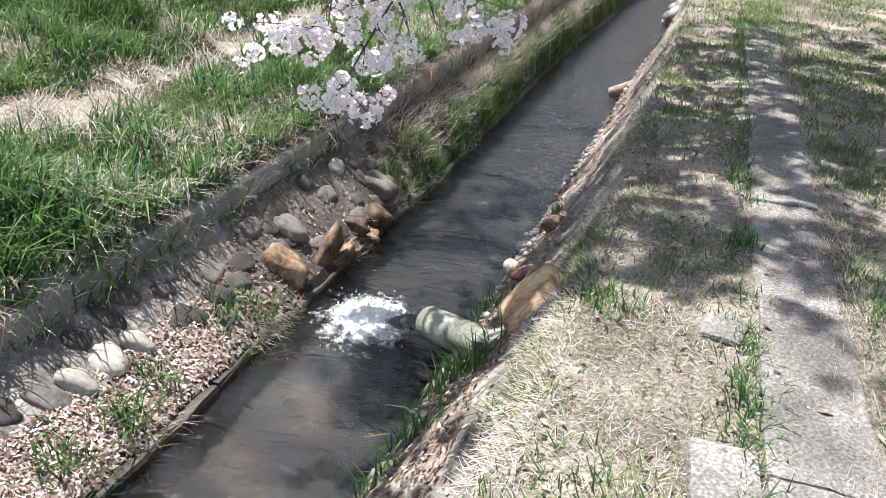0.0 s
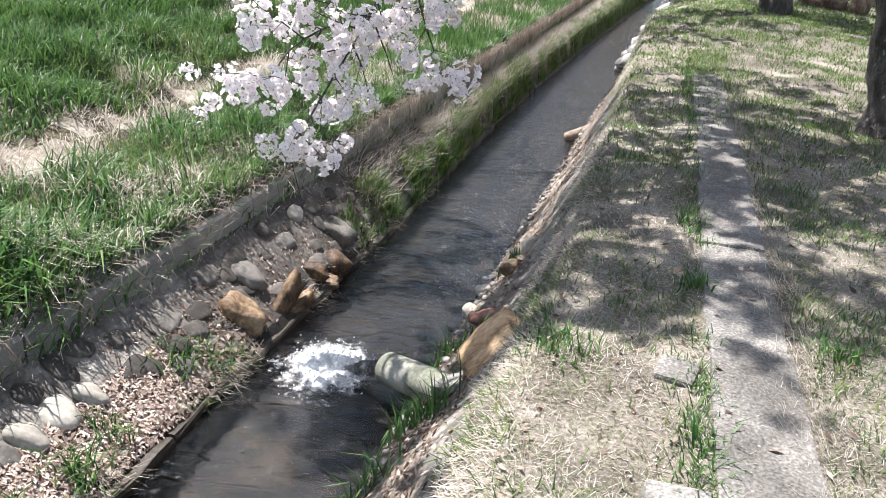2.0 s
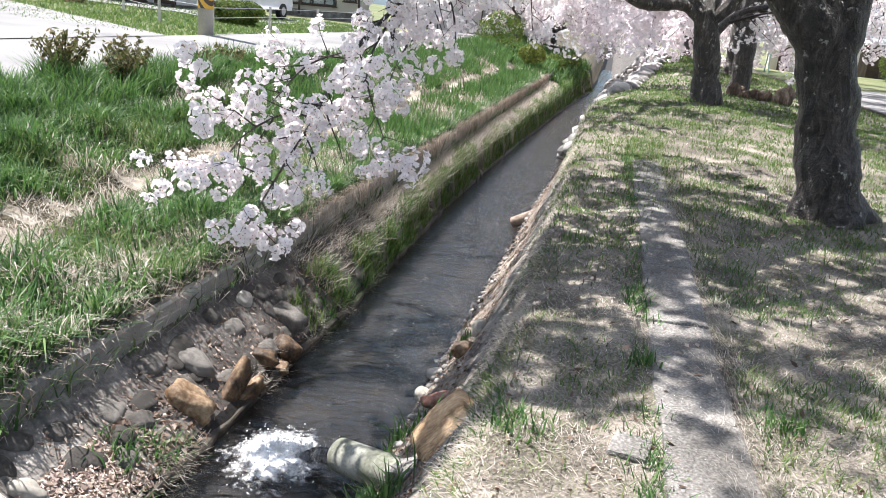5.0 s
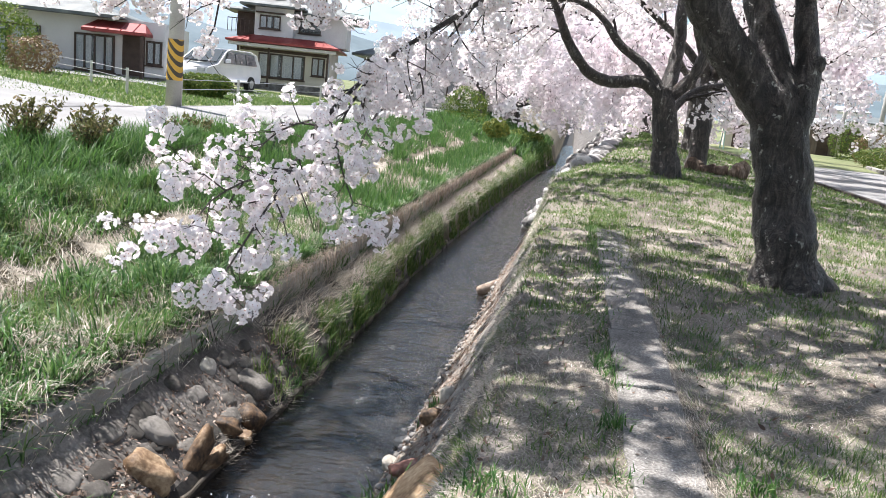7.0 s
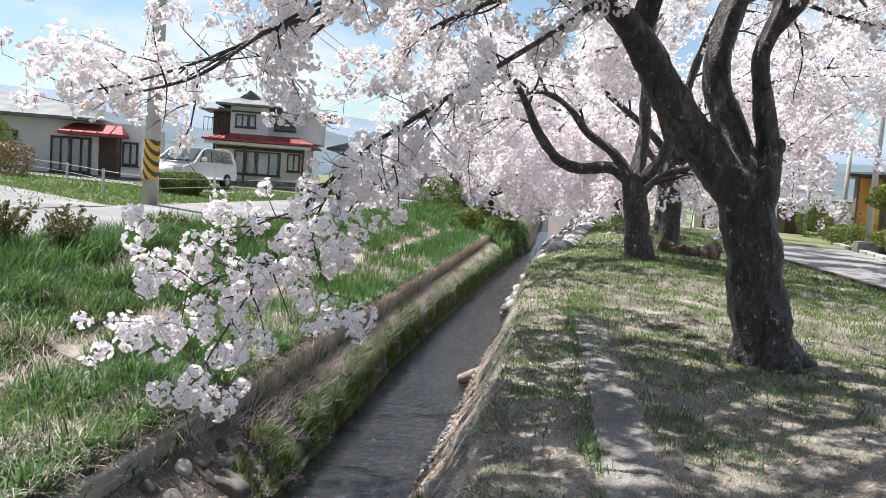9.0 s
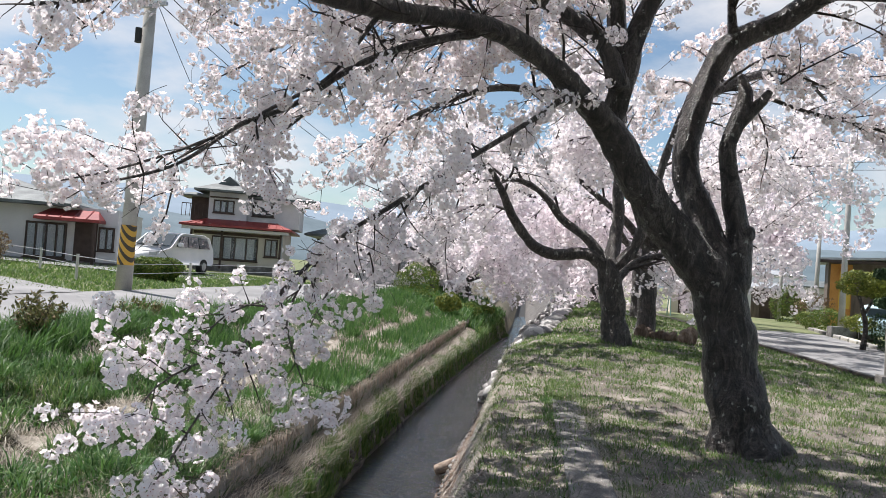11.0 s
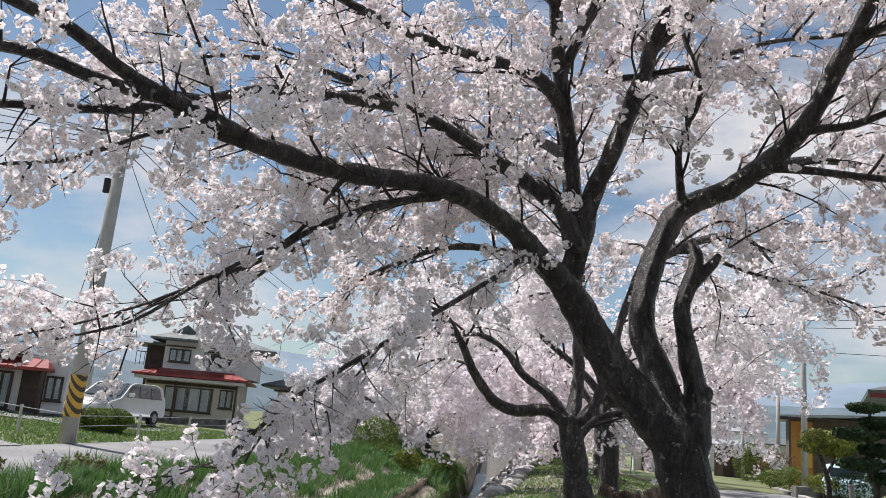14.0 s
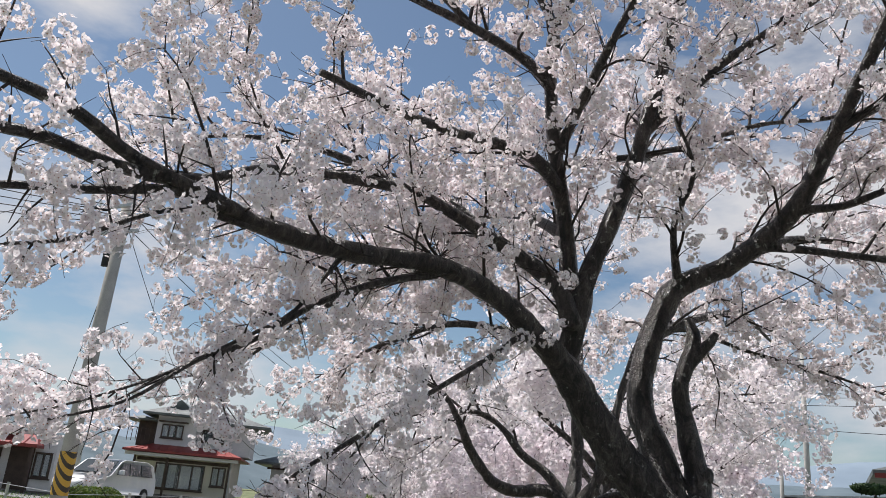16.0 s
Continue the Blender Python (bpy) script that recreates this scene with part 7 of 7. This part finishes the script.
leaf_mass("garden_pine", "dark pine trained in flat layered pads", "tree", 9.25, 20.2, 0.0, 0.62, 0.6, 0.17, 2200, 0.06, M_pine, 78,
          trunk=[[(0, 0, 0, 0.11), (0.1, 0, 0.8, 0.09), (-0.1, 0, 1.6, 0.07), (0, 0, 2.7, 0.03)]],
          shells=((-0.15, 0, 2.5, 0.45), (0.25, 0, 2.15, 0.7), (-0.35, 0, 1.85, 0.8), (0.3, 0.1, 1.5, 0.9), (-0.3, 0, 1.15, 0.8), (0.5, 0, 0.85, 0.8)))
leaf_mass("bush", "dark dense bush in the garden", "bush", 9.9, 22.5, -0.05, 0.65, 0.6, 0.6, 2200, 0.04, M_pine, 79)
leaf_mass("bush", "yellow-green low bush in the garden", "bush", 9.5, 23.8, 0.45, 0.45, 0.45, 0.25, 900, 0.04, M_topi, 80)


def build_orange_house():
    h = thing("house", "two-tone orange and brown house under a flat sloping roof", "house", "houses past the lawn", at=(14.6, 40.5, -0.2), rz=-18)
    part("wall", boxed(0, 5.4, 0, 5.0, 0, 3.35), M_wood, h, "dark brown boarded wall")
    part("orange_bay", boxed(0.1, 1.05, -0.06, 0.0, 0.2, 3.25), M_orange, h, "orange painted front")
    part("yellow_panel", boxed(0.5, 1.0, -0.12, -0.06, 1.1, 2.9), M_yellow, h, "bright yellow panel")
    frame_of(None, h, 2.1, 2.9, 1.9, 2.9, 0.0, 2, curtain=False)
    frame_of(None, h, 3.6, 4.8, 1.0, 2.2, 0.0, 2)
    bm = boxed(-0.5, 6.0, -0.8, 5.6, 3.4, 3.52)
    bmesh.ops.rotate(bm, verts=bm.verts, cent=(0, 0, 3.4), matrix=Matrix.Rotation(radians(-3), 3, "Y"))
    part("roof", bm, M_metal, h)
    part("eaves_board", boxed(-0.45, 5.9, -0.82, -0.76, 3.28, 3.42), M_trim, h)


def build_shed(x, y, z, w, d, hgt, wall, roof, rz, label):
    h = thing("shed", label, "shed", "sheds", at=(x, y, z), rz=rz)
    part("wall", boxed(0, w, 0, d, 0, hgt), wall, h)
    bm = boxed(-0.25, w + 0.25, -0.3, d + 0.3, hgt, hgt + 0.09)
    bmesh.ops.rotate(bm, verts=bm.verts, cent=(0, 0, hgt), matrix=Matrix.Rotation(radians(5), 3, "X"))
    part("roof", bm, roof, h)
    part("door", boxed(w * 0.3, w * 0.7, -0.04, 0.0, 0.05, hgt * 0.8), M_trim, h)


def build_right_house():
    h = thing("house", "dark-eaved house at the side of the gardens", "house", "houses past the lawn", at=(13.6, 27.6, 0.35), rz=-22)
    part("wall", boxed(0, 6, 0, 6, -0.5, 3.3), M_plaster, h)
    hip_roof("roof", -1.0, 7.0, -1.2, 7.0, 3.35, 1.3, M_darkroof, h, 0.45, 0.16)
    part("eaves_board", boxed(-0.95, 6.95, -1.22, -1.16, 3.10, 3.25), M_redroof, h)
    frame_of(None, h, 1.0, 3.0, 0.8, 2.1, 0.0, 3)


build_orange_house()
build_right_house()
build_shed(12.7, 46.6, -0.2, 1.5, 3, 1.85, M_wood, M_metal, -15, "brown boarded garden shed by the lane")
build_shed(7.9, 44.5, -0.1, 1.3, 2.2, 1.6, M_cream, M_white, -5, "small hut with pale metal roof past the lawn")
build_shed(17.5, 67, -0.3, 4.5, 5, 3.2, M_white, M_metal, -10, "white flat-roofed building in the distance")
build_shed(14.5, 56, -0.3, 6, 5, 2.3, M_plaster, M_darkroof, -12, "long grey building beyond the sheds")


def build_blue_car():
    c = thing("car", "pale blue small car parked in a garden", "car", at=(12.2, 28.7, -0.02), rz=70)
    bm = boxed(-1.6, 1.6, -0.7, 0.7, 0.25, 0.8, bevel=0.12)
    box(bm, -0.9, 1.4, -0.62, 0.62, 0.75, 1.25, bevel=0.2)
    for f in bm.faces:
        f.smooth = True
    part("body", bm, M_blue, c)
    part("windscreen", boxed(-0.98, -0.86, -0.5, 0.5, 0.85, 1.15, bevel=0.03), M_glass, c)
    for s in (-1, 1):
        for x in (-1.05, 1.05):
            bm = bmesh.new()
            cyl(bm, (x, s * 0.55, 0.27), (x, s * 0.72, 0.27), 0.27, 0.27, 16)
            part("wheel", bm, M_black, c)


M_blue = mat("pale_blue_paint", [(0.42, 0.60, 0.68), (0.50, 0.68, 0.75)], 2, 0.35, 0.0, 20)
build_blue_car()
bm = boxed(0, 1.9, 0, 0.25, -0.2, 0.42, bevel=0.02)
bmesh.ops.transform(bm, matrix=pose(10.9, 29.6, -0.05, 0, 0, 20), verts=bm.verts)
tagged(part("garden_wall", bm, M_conc), "low grey concrete block wall by the lane", "wall")
for i in range(9):
    y = 24.0 + i * 1.25
    bm = boxed(-0.13, 0.13, -0.55, 0.55, -0.1, 0.12, bevel=0.03)
    ob = part("kerb_stone", bm, M_pale if i in (2, 3, 5) else M_stone)
    ob.matrix_world = pose(9.1 + 0.17 * (y - 18), y, -0.03, 0, 0, -10)
    tagged(ob, "pale edging stone along the garden side", "stone", "edging stones")


def build_post():
    t = thing("post", "grey metal post standing at the lane kerb", "post", at=(5.98, 13.75, 0.02))
    bm = bmesh.new()
    cyl(bm, (0, 0, -0.1), (-0.02, 0, 0.97), 0.045, 0.042, 12)
    part("tube", bm, M_wallc, t)
    bm = bmesh.new()
    cyl(bm, (-0.02, 0, 0.97), (-0.02, 0, 1.0), 0.05, 0.03, 12)
    part("cap", bm, M_wallc, t)
    part("footing", boxed(-0.14, 0.14, -0.14, 0.14, -0.1, 0.13, bevel=0.02), M_conc, t)


build_post()


def build_swing():
    t = thing("play_frame", "thin green metal playground frame on the grass", "play frame", at=(6.4, 39.5, 0.0))
    for x in (-0.55, 0.55):
        for y in (-0.5, 0.5):
            bm = bmesh.new()
            cyl(bm, (x, y, -0.05), (x, 0, 1.55), 0.03, 0.03, 8)
            part("leg", bm, M_greenm, t)
    for z in (1.55, 0.8):
        bm = bmesh.new()
        cyl(bm, (-0.55, 0, z), (0.55, 0, z), 0.025, 0.025, 8)
        part("bar", bm, M_greenm, t)


M_greenm = mat("green_metal", [(0.16, 0.30, 0.26), (0.24, 0.38, 0.33)], 3, 0.5, 0.05, 30)
build_swing()


M_stump = mat("rotten_wood", [(0.05, 0.034, 0.025), (0.12, 0.085, 0.062), (0.26, 0.20, 0.155)], 5, 0.9, 0.9, 40, stretch=(1, 1, 0.4), depth=0.03)
M_boulder = mat("pale_boulder", [(0.16, 0.155, 0.147), (0.29, 0.28, 0.27), (0.45, 0.44, 0.42)], 3, 0.85, 0.6, 30, random_tint=0.4, depth=0.02)


def build_rocks():
    """Piled boulders facing the bank farther along, and the cut stump by the second tree."""
    t = thing("rock_revetment", "piled pale boulders facing the stream bank", "rocks", kind="structure")
    r = random.Random(77)
    meshes = []
    for k in range(8):
        bm = stone_bm(0.27 * r.uniform(0.8, 1.2), 0.22 * r.uniform(0.8, 1.2), 0.17, 60 + k, 2, 0.45)
        me = bpy.data.meshes.new("boulder")
        bm.to_mesh(me)
        bm.free()
        me.materials.append(M_boulder)
        meshes.append(me)
    rest = []
    for i in range(950):
        y = 16.4 + 40 * r.random() ** 1.6
        u = r.random()
        x = float(bend(-0.84 + 0.68 * u, y))
        me = meshes[r.randrange(8)]
        s = r.uniform(0.55, 1.0) * (1 + 0.022 * (y - 16))
        zz = float(ground_z(x, y))
        m = pose(x, y, zz + 0.05 * s, r.uniform(-20, 20), r.uniform(-20, 20), r.uniform(0, 360)) @ Matrix.Diagonal((s, s, s, 1))
        if i < 290:
            ob = new("boulder", me)
            ob.parent = t
            ob.matrix_basis = m
        else:
            rest.append((np.array([m @ v.co for v in me.vertices]), np.array([p.vertices[:] for p in me.polygons])))
    v, f = merge(rest)
    tagged(raw("boulder_fill", v, f, M_boulder, t), kind="stuff")
    s = thing("stump", "broken brown stump and cut logs by the trees", "stump", at=(2.95, 17.0, 0.22))
    for i in range(9):
        bm = stone_bm(0.11 * r.uniform(0.5, 1.4), 0.09 * r.uniform(0.6, 1.4), 0.12 * r.uniform(0.7, 2.0), 80 + i, 2, 0.75)
        bmesh.ops.translate(bm, verts=bm.verts, vec=(-0.5 + 0.13 * i, r.uniform(-0.2, 0.2), 0.08 + 0.05 * r.random()))
        part("stump_piece", bm, M_stump, s)
    st = strip("path", np.linspace(2.5, 3.9, 5), np.arange(24, 90, 2.0), lambda x, y: ground_z(x, y) + 0.05, M_road)
    tagged(st, "pale gravel path along the top of the bank", "path", kind="structure")


build_rocks()
# air haze is mixed into the hill colours, paler and bluer farther off
M_hill = mat("hazed_wooded_hill", [(0.055, 0.085, 0.10), (0.085, 0.12, 0.14), (0.12, 0.16, 0.185)], 0.006, 0.95, 0.0, 0.03)
M_hill2 = mat("hazed_distant_hill", [(0.15, 0.20, 0.25), (0.19, 0.245, 0.30)], 0.004, 0.95, 0.0, 0.02)


def build_hills(name, dist, h0, amp, seed, material, a0=-80, a1=80):
    n, rows = 160, 8
    V, F = [], []
    for i in range(n):
        a = radians(a0 + (a1 - a0) * i / (n - 1))
        top = h0 + amp * (noise.noise(Vector((a * 3.1 + seed, seed, 0))) + 0.5 * noise.noise(Vector((a * 8 + seed, seed, 1))) + 0.2 * noise.noise(Vector((a * 22, seed, 2))))
        for j in range(rows):
            u = j / (rows - 1)
            d = dist * (1 + 0.35 * u)
            V.append((d * math.sin(a), d * math.cos(a), -20 + (top + 20) * u ** 0.8))
    for i in range(n - 1):
        for j in range(rows - 1):
            F.append((i * rows + j, (i + 1) * rows + j, (i + 1) * rows + j + 1, i * rows + j + 1))
    tagged(raw(name, V, F, material, smooth=True), "wooded hills on the horizon, tinted blue-grey for haze", "hills", kind="structure")


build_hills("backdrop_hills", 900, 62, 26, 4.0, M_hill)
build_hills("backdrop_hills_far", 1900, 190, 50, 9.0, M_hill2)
leaf_mass("bush", "yellow-brown budding bush at the top of the bank", "bush", -2.9, 30.5, -0.2, 0.5, 0.5, 0.36, 1300, 0.06, M_topi, 81)
leaf_mass("bush", "fresh green bush at the end of the ditch wall", "bush", -2.6, 36.0, -0.7, 0.6, 1.2, 0.35, 1500, 0.07, M_hedge, 85)
leaf_mass("bush", "fresh green bush at the end of the ditch wall", "bush", -2.3, 41.5, -0.9, 0.7, 1.4, 0.4, 1500, 0.08, M_hedge, 86)
leaf_mass("bush", "dark evergreen bush by the lane", "bush", -4.6, 34.0, 0.1, 1.0, 0.9, 0.75, 1800, 0.06, M_hedge, 82)
leaf_mass("bush", "dark evergreen bush in a garden", "bush", -21.5, 27.5, 0.4, 1.3, 1.2, 1.3, 2600, 0.07, M_hedge, 83)
leaf_mass("bush", "reddish brown bush in front of the house", "bush", -18.8, 25.5, 0.4, 0.9, 0.8, 0.7, 1800, 0.06, M_twigbush, 84)
